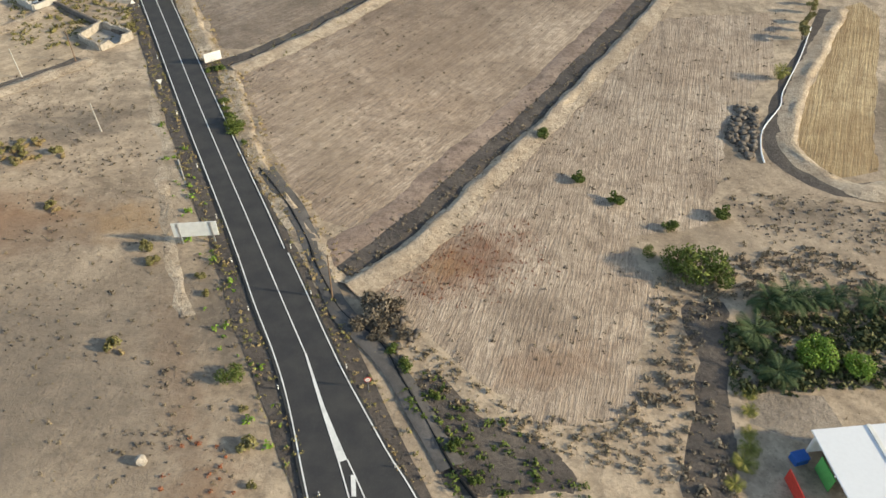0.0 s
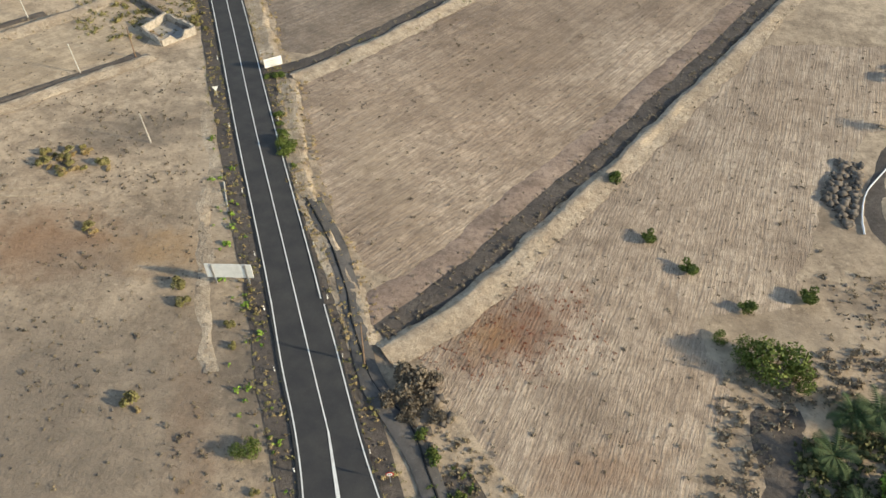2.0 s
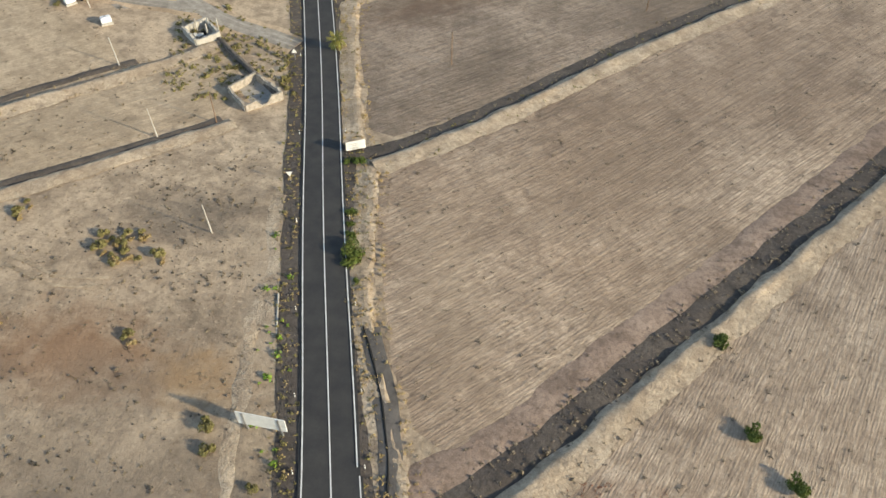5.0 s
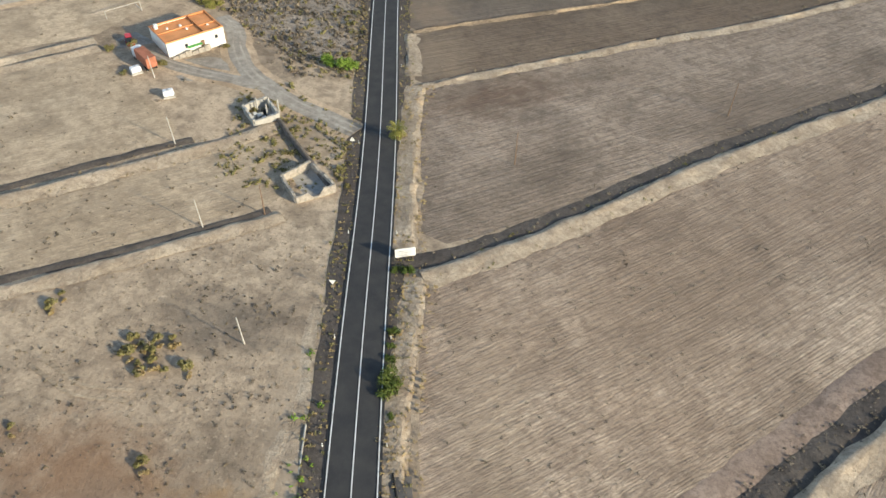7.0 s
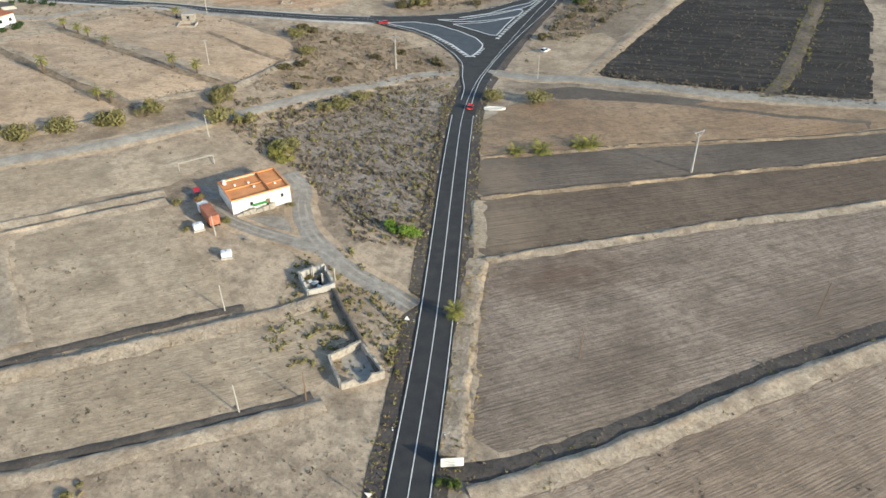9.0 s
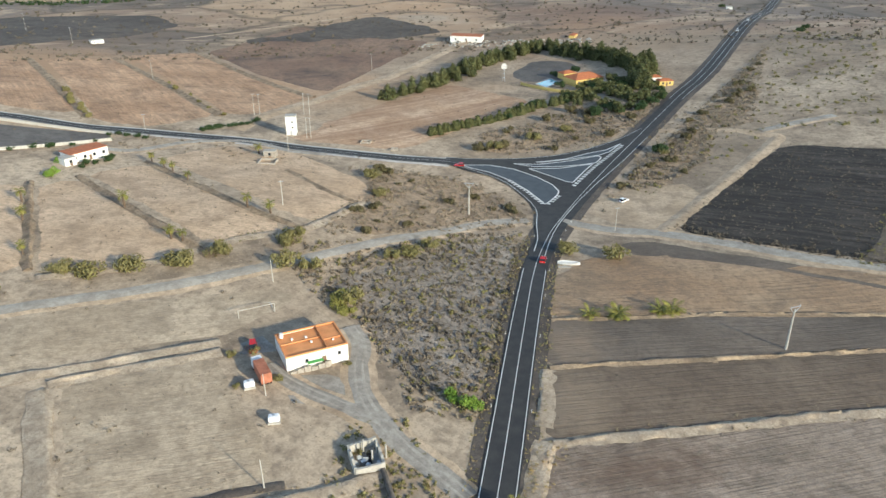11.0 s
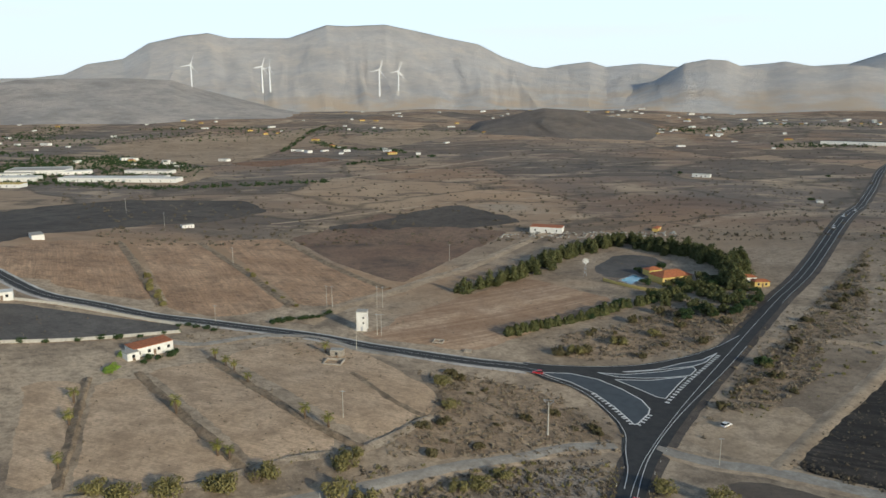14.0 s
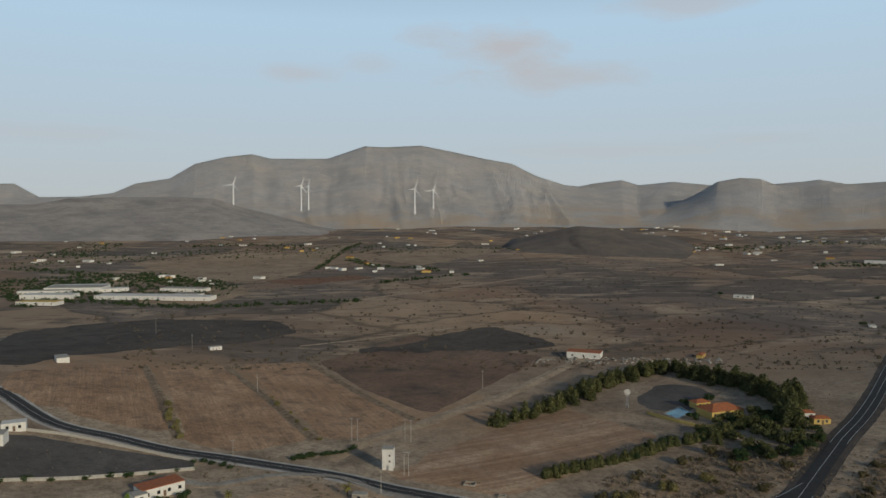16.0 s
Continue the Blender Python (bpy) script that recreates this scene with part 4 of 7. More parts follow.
for nm, pts, w, m, lb in (
        ("gravel_road", [(-135.3, 294.6), (-144.5, 280.9), (-148.9, 264.6), (-155.9, 245.1), (-163.4, 217.2), (-171.8, 194.5), (-180.8, 175.2), (-190.3, 158.2), (-197.9, 142.1)], 2.3, M_LANE, "pale gravel road across the fields"),
        ("gravel_road", [(-126.1, 302.2), (-116.1, 302.1), (-105.2, 304.1), (-92.1, 308.5), (-67.5, 311.1), (-42.9, 313.3), (10.0, 326.0), (70.0, 345.0)], 2.6, M_LANE, "pale gravel road across the fields"),
        ("gravel_track", [(-92.5, 309.8), (-91.3, 331.9), (-89.3, 361.3), (-85.6, 406.3), (-85.3, 423.9), (-92.7, 425.2), (-106.7, 425.4), (-134.5, 412.6)], 1.8, M_TANLOT, "tan earth track round the cinder field"),
        ("gravel_track", [(-93.9, 429.6), (-82.1, 446.2), (-70.0, 460.7)], 2.2, M_LANE, "pale gravel track"),
        ("gravel_track", [(-74.6, 169.5), (-82.8, 171.2), (-90.7, 172.2), (-100.6, 175.4), (-109.0, 179.5), (-116.5, 186.2), (-123.2, 194.6), (-130.2, 198.3)], 2.3, M_YARD, "worn gravel drive to the farmhouse"),
        ("gravel_track", [(-100.6, 175.4), (-110.7, 174.1), (-124.4, 172.6), (-132.8, 174.0)], 2.0, M_YARD, "worn gravel drive to the farmhouse"),
        ("gravel_track", [(-306.8, 232.5), (-291.5, 243.4), (-288.1, 268.1), (-272.9, 286.5), (-247.4, 289.7), (-233.8, 296.2)], 2.2, M_LANE, "pale gravel lane beside the side road"),
        ("gravel_track", [(-291.8, 295.3), (-303.7, 326.0), (-309.1, 362.6), (-317.7, 408.1), (-320.6, 442.9), (-338.9, 528.6), (-342.1, 562.3)], 2.6, M_TANLOT, "tan earth track between the fields"),
        ("foot_track", [(-30.0, 99.5), (-23.5, 88.7), (-18.5, 77.8), (-14.9, 68.4), (-10.6, 62.2), (-5.8, 55.8), (-1.5, 47.5), (1.1, 42.4)], 1.5, M_YARDD, "grey gravel track beside the road")):
    if "foot" not in nm:
        ribbon("track_verge", pts, (-w * 1.9, -w * 1.2, 0, w * 1.2, w * 1.9), (-0.03, 0.17, 0.2, 0.17, -0.03), M_TANLOT, 2.0, label="dusty pale verge beside the track", category="verge", ragged=1.1)
    ribbon(nm, pts, (-w, -w * 0.5, 0, w * 0.5, w), (0.2, 0.31, 0.33, 0.31, 0.2), m, 2.0, label=lb, category="track", ragged=0.5)

for pts in ([(-74.6, 169.5), (-82.8, 171.2), (-90.7, 172.2), (-100.6, 175.4), (-109.0, 179.5), (-116.5, 186.2), (-123.2, 194.6), (-130.2, 198.3)], [(-100.6, 175.4), (-110.7, 174.1), (-124.4, 172.6), (-132.8, 174.0)]):
    for o in (-0.85, 0.85):
        ribbon("wheel_rut", pts, (o - 0.38, o, o + 0.38), (0.31, 0.345, 0.31), M_LANE, 1.2, label="pale wheel rut in the gravel drive", category="track", ragged=0.35)
ribbon("ditch_slope", [(x - 3.6, y + 2.4) for x, y in DITCH_A], (-3.6, -1.4, 1.2, 3.0), (-0.03, 0.16, 0.15, -0.06), M_SLOPE, 2.0, label="pinkish bare slope above the ditch", category="slope", ragged=1.2)
# gravel ditches, drawn dark and wide to paint in the banks' shadow
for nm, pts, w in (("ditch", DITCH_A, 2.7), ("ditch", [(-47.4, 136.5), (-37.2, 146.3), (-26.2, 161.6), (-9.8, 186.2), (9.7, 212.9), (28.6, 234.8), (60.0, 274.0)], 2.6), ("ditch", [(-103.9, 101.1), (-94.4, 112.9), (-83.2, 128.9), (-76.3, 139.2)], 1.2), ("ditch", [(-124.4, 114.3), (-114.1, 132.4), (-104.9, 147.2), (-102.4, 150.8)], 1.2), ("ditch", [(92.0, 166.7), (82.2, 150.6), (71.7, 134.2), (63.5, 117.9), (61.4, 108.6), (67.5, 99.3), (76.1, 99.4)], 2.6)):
    ribbon(nm, pts, (-w, -w * 0.4, w * 0.4, w), (-0.03, 0.18, 0.18, -0.03), M_GRAVEL_SHADE, 3.0, label="dark gravel ditch and painted shadow of an earth bank", category="ditch", ragged=0.8)

BANKS = [(BANK_A, 1.5, 1.0), ([(-43.6, 135.2), (-34.9, 145.8), (-25.4, 158.8), (-9.2, 182.8), (10.1, 208.3), (28.6, 230.0), (62.0, 272.0)], 1.5, 1.0), ([(-70.0, 192.2), (-48.0, 214.3), (-27.3, 235.2), (2.9, 262.0), (40.0, 300.0)], 1.0, 0.75), ([(-83.0, 214.6), (-56.4, 238.3), (-32.9, 260.4), (0.9, 287.0), (40.0, 322.0)], 0.6, 0.6), ([(-93.0, 233.6), (-75.9, 247.5), (-50.7, 270.1), (-0.4, 303.7), (40.0, 335.0)], 0.6, 0.6), ([(-43.8, 137.0), (-39.1, 122.3), (-33.3, 106.4), (-27.3, 94.7), (-18.9, 80.4), (-14.9, 71.8)], 1.3, 0.45), ([(-69.6, 191.9), (-65.4, 179.0), (-58.2, 162.1), (-51.8, 148.1), (-48.4, 140.4)], 1.6, 0.5), ([(-74.2, 194.6), (-83.2, 212.9)], 1.3, 0.4),
         ([(-102.1, 99.9), (-92.7, 111.5), (-82.3, 126.7), (-73.7, 138.9)], 1.2, 0.8), ([(-121.9, 112.7), (-110.0, 131.5), (-100.4, 147.1), (-90.6, 164.3)], 1.4, 1.0), ([(-169.9, 130.9), (-163.1, 144.5), (-155.6, 159.4), (-148.2, 173.1)], 1.1, 0.7), ([(-160.9, 138.9), (-154.7, 152.3), (-145.1, 170.8)], 1.1, 0.7), ([(-158.8, 137.3), (-142.0, 128.6), (-125.5, 120.0)], 1.6, 0.8), ([(-206.7, 160.6), (-193.7, 183.3), (-186.5, 212.0), (-179.4, 230.4), (-183.5, 262.4)], 1.3, 0.7), ([(95.2, 167.5), (85.4, 151.4), (74.9, 135.0), (66.7, 118.7), (64.6, 109.4), (70.7, 100.1), (79.3, 100.2)], 1.5, 0.8)]
DULL_BANKS = [([(-273.7, 211.1), (-226.5, 203.7), (-182.0, 198.5)], 1.3, 0.8), ([(-274.4, 239.0), (-238.8, 233.4), (-202.2, 229.0), (-178.8, 229.9)], 1.3, 0.8), ([(-277.8, 195.5), (-245.9, 179.4), (-211.1, 161.2)], 1.2, 0.9), ([(-227.5, 268.7), (-198.8, 261.4), (-182.4, 261.2)], 1.0, 0.6), ([(-492.4, 305.0), (-402.9, 276.2), (-349.0, 258.6)], 2.0, 1.0), ([(-475.2, 350.6), (-391.0, 329.8), (-317.5, 308.8)], 2.0, 1.0), ([(-468.6, 408.4), (-379.9, 382.8), (-315.5, 369.6)], 2.0, 1.0)]
for k, (pts, w, h) in enumerate(BANKS + DULL_BANKS):
    dull = k >= len(BANKS)
    h *= 0.95 if dull else 0.72
    w *= 0.75 if dull else 1.0
    ribbon("earth_bank", pts, (-w * 2.3, -w * 1.5, -w * 0.75, -w * 0.1, w * 0.35, w * 0.65, w * 0.95), (0.11, 0.32 * h + 0.06, 0.70 * h, h, 0.9 * h, 0.35 * h, 0.02), M_BANKD if dull or k in (3, 4) else M_BANK, 1.0, 0.3,
           "brown overgrown earth bank between fields" if dull else "crumbling pale earth bank between fields", "earth bank", ragged=0.9)


# ---------------------------------------------------------------- mountains
def crest(table, az):
    return np.interp(az, [a for a, _ in table], [h for _, h in table])


EX, EY = -42.7, 115.6


def range_of(name, table, foot, top, back, mat, label, gully=0.14, step=0.16):
    """A mountain range seen from the plain: crest heights by bearing, with spurs and gullies down its face."""
    a0, a1 = table[0][0], table[-1][0]
    azs = np.arange(a0, a1 + step, step)
    vs = np.concatenate([np.linspace(0, 1, 26), 1 + np.linspace(0.12, 1, 6)])
    verts, faces = [], []
    for v in vs:
        for az in azs:
            lead = az + 3.2 * v * noise.noise((az * 0.16, 0.0, 4.0)) + 1.2 * noise.noise((az * 0.35, v * 2.0, 9.0))
            spur = 0.45 - 1.3 * abs(noise.noise((lead * 0.48, v * 1.0, foot * 0.01))) + 0.40 * noise.noise((lead * 1.3, v * 2.0, foot * 0.02)) + 0.22 * noise.noise((az * 1.6, v * 7.0, 2.0))
            r = (foot + (top - foot) * v) if v <= 1 else top + (back - top) * (v - 1)
            r += 120 * spur * min(v, 1) * (1 - min(v, 1)) * 4 * 0.4
            x, y = EX - math.sin(radians(az)) * r, EY + math.cos(radians(az)) * r
            h = crest(table, az)
            base = gz(x, y) - 4
            fade = min(1.0, (az - a0) / 1.2, (a1 - az) / 1.2)
            shape = (0.22 * v + 0.78 * v ** 1.5) if v <= 1 else 1 - 0.6 * (v - 1)
            shape += gully * spur * v * (1 - v) * 2.2 if v < 1 else 0
            verts.append((x, y, base + (h - base) * max(shape, 0) * max(fade, 0.0)))
    n = len(azs)
    for i in range(len(vs) - 1):
        for j in range(n - 1):
            a = i * n + j
            faces.append((a, a + 1, a + n + 1, a + n))
    ob = new(name, mesh_of(name, verts, faces, mat))
    for p in ob.data.polygons:
        p.use_smooth = True
    if sum(p.normal.z for p in ob.data.polygons) < 0:
        ob.data.flip_normals()
    return tagged(ob, label, "mountain", "", "structure")


MAIN = [(27.41, 146), (30.24, 169), (33.15, 204), (35.69, 225), (37.84, 276), (39.78, 347), (41.96, 377), (44.35, 416), (46.75, 451), (49.58, 441), (51.1, 446), (53.89, 375), (58.1, 372), (59.54, 395), (61.37, 378), (63.57, 338), (65.34, 258), (67.62, 230), (69.11, 179), (71.27, 160), (73.69, 157), (77.89, 140)]
RIGHT = [(-8, 180), (2, 240), (8.66, 251), (11.91, 286), (14.15, 228), (16.38, 219), (18.1, 245), (19.15, 235), (21.86, 220), (23.17, 230), (25.08, 223), (27.83, 244), (30.25, 227), (31.49, 257), (33.57, 239), (35.69, 207), (38, 150)]
RIGHT2 = [(-6, 80), (2, 130), (7.22, 145), (10.66, 171), (13.76, 197), (15.38, 187), (17.4, 196), (19.14, 178), (20.58, 192), (21.87, 226), (23.18, 232), (24.7, 216), (26.62, 144), (28.2, 100), (30, 70), (32, 40), (35, 5)]
LEFT = [(51, 4), (54.8, 33), (57.33, 63), (60.62, 108), (62.23, 136), (65.37, 142), (69.85, 139), (71.98, 135), (74.04, 114), (77.29, 114), (79.72, 133), (90, 120)]
MID = [(25.39, -2), (29.39, 30), (32.28, 48), (34.81, 53), (36.31, 42), (38.68, 22), (40.85, 0)]
FARL = [(70.5, 120), (73.69, 160), (75.16, 231), (75.97, 230), (79.09, 212), (83.37, 207), (96, 180)]
range_of("mountain_range_main", MAIN, 2750, 4200, 4750, M_HAZED_ROCK, "broad bare grey-brown mountain with gullied slopes", 0.17)
range_of("mountain_range_right", RIGHT, 2900, 4400, 4780, M_HAZED_ROCK, "distant bare hills on the skyline")
range_of("mountain_range_near", RIGHT2, 2700, 3600, 4200, M_HAZED_ROCK, "bare gullied hills at the edge of the plain", 0.15)
range_of("mountain_range_left", LEFT, 2150, 2950, 3400, M_HAZED_HILL, "low dark hills before the mountain", 0.1)
range_of("mountain_range_far", FARL, 3600, 4500, 4800, M_HAZED_ROCK, "distant cone-shaped hill on the skyline")
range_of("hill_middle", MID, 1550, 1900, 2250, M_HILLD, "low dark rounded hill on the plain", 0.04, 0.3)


# ---------------------------------------------------------------- vegetation
def leaf_mesh(name, mat, n, lobes, leaf, seed, squash=0.75, flat=0.0):
    """Many small leaves in uneven lobes (x, y, z, radius)."""
    rng = np.random.default_rng(seed)
    lob = np.array(lobes, float)
    pick = rng.choice(len(lob), n, p=lob[:, 3] ** 2 / (lob[:, 3] ** 2).sum())
    d = rng.normal(size=(n, 3))
    d /= np.linalg.norm(d, axis=1)[:, None]
    rad = lob[pick, 3] * (0.55 + 0.5 * rng.random(n) ** 0.6)
    c = lob[pick, :3] + d * rad[:, None] * (1, 1, squash)
    c[:, 2] = np.maximum(c[:, 2], leaf * 0.2)
    u = rng.normal(size=(n, 3))
    u /= np.linalg.norm(u, axis=1)[:, None]
    w = np.cross(u, d + 0.3 * rng.normal(size=(n, 3)))
    w /= np.linalg.norm(w, axis=1)[:, None] + 1e-9
    s = leaf * (0.6 + 0.8 * rng.random(n))[:, None]
    verts = np.stack([c - u * s, c + w * s * 0.55, c + u * s, c - w * s * 0.55], 1).reshape(-1, 3)
    faces = [(4 * i, 4 * i + 1, 4 * i + 2, 4 * i + 3) for i in range(n)]
    return mesh_of(name, verts, faces, mat)


def stems_bm(rng, n, height_, spread, r=0.06):
    bm = bmesh.new()
    for _ in range(n):
        a = rng.random() * 6.28
        top = (math.cos(a) * spread * (0.4 + 0.6 * rng.random()), math.sin(a) * spread * (0.4 + 0.6 * rng.random()), height_ * (0.5 + 0.5 * rng.random()))
        rod(r, r * 0.35, (top[0] * 0.08, top[1] * 0.08, -0.1), top, 5, bm)
    return bm


def make_shrub(mat, radius, tall, leaves, leaf, seed, label, category="shrub", group="", name="shrub"):
    rng = random.Random(seed)
    ob = thing(name, 0, 0, 0, label, category, group, z=0)
    part("stem", stems_bm(rng, 6, tall * 0.7, radius * 0.7, 0.03 + radius * 0.02), M_TRUNK, ob)
    lobes = [(radius * 0.62 * rng.uniform(-1, 1), radius * 0.62 * rng.uniform(-1, 1), tall * rng.uniform(0.3, 0.7), radius * rng.uniform(0.28, 0.52)) for _ in range(9)]
    part("foliage", leaf_mesh("foliage", mat, leaves, lobes, leaf, seed), mat, ob)
    return ob


def spread_out(proto, places, scales=(0.8, 1.25), seed=1):
    """Places copies of a made plant; the first place takes the plant itself."""
    rng = random.Random(seed)
    for i, p in enumerate(places):
        s = rng.uniform(*scales) * (p[2] if len(p) > 2 else 1)
        m = pose(p[0], p[1], gz(p[0], p[1]), 0, 0, rng.uniform(0, 360))
        ob = proto if i == 0 else copy_thing(proto, m)
        ob.matrix_basis = m @ Matrix.Diagonal((s, s, s * rng.uniform(0.85, 1.1), 1))


def frond_mesh(name, length, droop, leaflets, width, mat):
    """An arching palm leaf: a rib with leaflets on both sides."""
    verts, faces = [], []

    def at(t):
        return Vector((length * t * (1 - 0.18 * t), 0, length * (0.55 * t - droop * t * t)))
    for i in range(8):
        a, c = at(i / 8), at((i + 1) / 8)
        k = len(verts)
        w0, w1 = 0.05 * (1 - i / 9), 0.05 * (1 - (i + 1) / 9)
        verts += [a + Vector((0, -w0, 0)), a + Vector((0, w0, 0)), c + Vector((0, w1, 0)), c + Vector((0, -w1, 0))]
        faces.append((k, k + 1, k + 2, k + 3))
    for i in range(leaflets):
        t = 0.15 + 0.85 * i / leaflets
        p, q = at(t), at(min(t + 0.06, 1))
        reach = width * math.sin(math.pi * (0.12 + 0.8 * t)) + 0.05
        for side in (-1, 1):
            k = len(verts)
            tip = p + Vector((0.55 * reach, side * reach, -0.28 * reach))
            verts += [p, q, tip]
            faces.append((k, k + 1, k + 2))
    return mesh_of(name, verts, faces, mat)


def make_palm(trunk_h, fronds, length, label, seed, droop=0.62, group="", lean=0.03, name="palm_tree", mat=None):
    rng = random.Random(seed)
    ob = thing(name, 0, 0, 0, label, "palm", group, z=0)
    bm = bmesh.new()
    segs = max(2, int(trunk_h / 0.5))
    r0 = 0.16 + 0.02 * trunk_h
    for i in range(segs):
        z0, z1 = trunk_h * i / segs, trunk_h * (i + 1) / segs
        r = r0 * (1.15 - 0.35 * i / segs)
        rod(r * 0.92, r * 1.08, (lean * z0, 0, z0 - (0.2 if i == 0 else 0)), (lean * z1, 0, z1), 8, bm)
    part("trunk", bm, M_TRUNK, ob)
    meshes = [frond_mesh("frond", length, droop * k, 11, 0.42 * length ** 0.5, mat or M_PALM) for k in (0.6, 0.95, 1.3)]
    for i in range(fronds):
        f = part("frond", meshes[i % 3], None, ob)
        f.matrix_basis = pose(lean * trunk_h, 0, trunk_h, 0, -rng.uniform(-12, 26) + 24 * (i % 3), i * 137.5 + rng.uniform(-12, 12))
    return ob


def tufts(name, x, y, size, mat, seed, label, category="scrub", blades=7, spread=0.5, rise=0.9, lift=0.05):
    """Low tufts joined in one object: each a handful of pointed blades."""
    blades = int(blades * 1.5)
    rng = np.random.default_rng(seed)
    n = len(x)
    base = np.stack([x, y, height(x, y) + lift], 1)[:, None, :]
    s = np.asarray(size)[:, None, None] * (0.75 + 0.5 * rng.random((n, blades, 1)))
    d = rng.normal(size=(n, blades, 3))
    d /= np.linalg.norm(d, axis=2)[..., None]
    d[..., 2] = abs(d[..., 2])
    c = base + d * s * (0.35 + 0.65 * rng.random((n, blades, 1))) * np.array((spread * 1.7, spread * 1.7, rise))
    u = rng.normal(size=(n, blades, 3))
    u /= np.linalg.norm(u, axis=2)[..., None]
    w = np.cross(u, d + 0.2 * rng.normal(size=(n, blades, 3)))
    w /= np.linalg.norm(w, axis=2)[..., None] + 1e-9
    u, w = u * s * 0.30, w * s * 0.20
    verts = np.stack([c - u, c + w, c + u, c - w], 2).reshape(-1, 3)
    m = n * blades
    me = bpy.data.meshes.new(name)
    me.vertices.add(4 * m)
    me.vertices.foreach_set("co", verts.astype(np.float32).ravel())
    me.loops.add(4 * m)
    me.loops.foreach_set("vertex_index", np.arange(4 * m, dtype=np.int32))
    me.polygons.add(m)
    me.polygons.foreach_set("loop_start", np.arange(0, 4 * m, 4, dtype=np.int32))
    me.materials.append(mat)
    me.update(calc_edges=True)
    me.validate()
    return tagged(new(name, me), label, category, "", "stuff")


def stones(name, x, y, size, mat, seed, label, category="stones", lift=0.05):
    """Loose stones joined in one object: each an uneven eight-cornered lump."""
    rng = np.random.default_rng(seed)
    n = len(x)
    cube = np.array([(i, j, k) for i in (-1, 1) for j in (-1, 1) for k in (-0.3, 1)], float)
    s = np.asarray(size)[:, None, None]
    v = cube[None] * (0.55 + 0.5 * rng.random((n, 8, 3))) * s * 0.5 * np.array((1, 0.8, 0.7))
    a = rng.random(n) * 6.28
    ca, sa = np.cos(a)[:, None], np.sin(a)[:, None]
    vx, vy = v[..., 0] * ca - v[..., 1] * sa, v[..., 0] * sa + v[..., 1] * ca
    verts = np.stack([vx + x[:, None], vy + y[:, None], v[..., 2] + (height(x, y) + lift)[:, None]], -1).reshape(-1, 3)
    quads = np.array([(0, 1, 3, 2), (4, 6, 7, 5), (0, 4, 5, 1), (2, 3, 7, 6), (1, 5, 7, 3), (0, 2, 6, 4)])
    idx = (quads[None] + 8 * np.arange(n)[:, None, None]).astype(np.int32).reshape(-1)
    me = bpy.data.meshes.new(name)
    me.vertices.add(8 * n)
    me.vertices.foreach_set("co", verts.astype(np.float32).ravel())
    me.loops.add(len(idx))
    me.loops.foreach_set("vertex_index", idx)
    me.polygons.add(len(idx) // 4)
    me.polygons.foreach_set("loop_start", np.arange(0, len(idx), 4, dtype=np.int32))
    me.materials.append(mat)
    me.update(calc_edges=True)
    return tagged(new(name, me), label, category, "", "stuff")


RNG = np.random.default_rng(7)


def in_area(poly, n):
    """n random points inside the polygon."""
    p = np.array(poly)
    lo, hi = p.min(0), p.max(0)
    q = lo + (hi - lo) * RNG.random((n * 4, 2))
    q = q[inside(poly, q[:, 0], q[:, 1])][:n]
    return q[:, 0], q[:, 1]


def beside(pts, n, lo, hi, both=False):
    """n random points along a line, between lo and hi to its left (or either side)."""
    line = curve_points(pts, 1.0)
    nrm = normals(line)
    i = RNG.integers(0, len(line), n)
    o = lo + (hi - lo) * RNG.random(n)
    if both:
        o = o * RNG.choice((-1, 1), n)
    q = line[i] + nrm[i] * o[:, None]
    return q[:, 0], q[:, 1]


def clear(x, y, extra=()):
    """Keeps points off the roads and tracks."""
    keep = ~(near_line([p for p in ROAD if p[1] < 700], x, y, 4.4) | near_line(BRANCH, x, y, 4.6) | inside(JUNCTION, x, y))
    for pts, d in extra:
        keep &= ~near_line(pts, x, y, d)
    return x[keep], y[keep]


DRIVE = [(-74.6, 169.5), (-82.8, 171.2), (-90.7, 172.2), (-100.6, 175.4), (-109.0, 179.5), (-116.5, 186.2), (-123.2, 194.6), (-130.2, 198.3)]
LANE_L, LANE_R = [(-135.3, 294.6), (-144.5, 280.9), (-148.9, 264.6), (-155.9, 245.1), (-163.4, 217.2), (-171.8, 194.5), (-180.8, 175.2), (-190.3, 158.2), (-197.9, 142.1)], [(-126.1, 302.2), (-116.1, 302.1), (-105.2, 304.1), (-92.1, 308.5), (-67.5, 311.1), (-42.9, 313.3), (10.0, 326.0), (70.0, 345.0)]
SCRUB = [(-131.8, 204.2), (-147.8, 206.4), (-154.9, 211.2), (-150.1, 226.1), (-142.5, 258.9), (-133.1, 283.7), (-118.6, 261.1), (-104.1, 230.1), (-92.5, 204.6), (-92.9, 194.7), (-102.7, 188.3), (-121.4, 195.0)]
SCRUB_WIDE = [(-127, 200), (-146, 203), (-164, 210), (-172, 222), (-160, 240), (-146, 264), (-131, 283), (-114, 262), (-101, 232), (-88, 203), (-86, 188), (-98, 182), (-108, 190)]

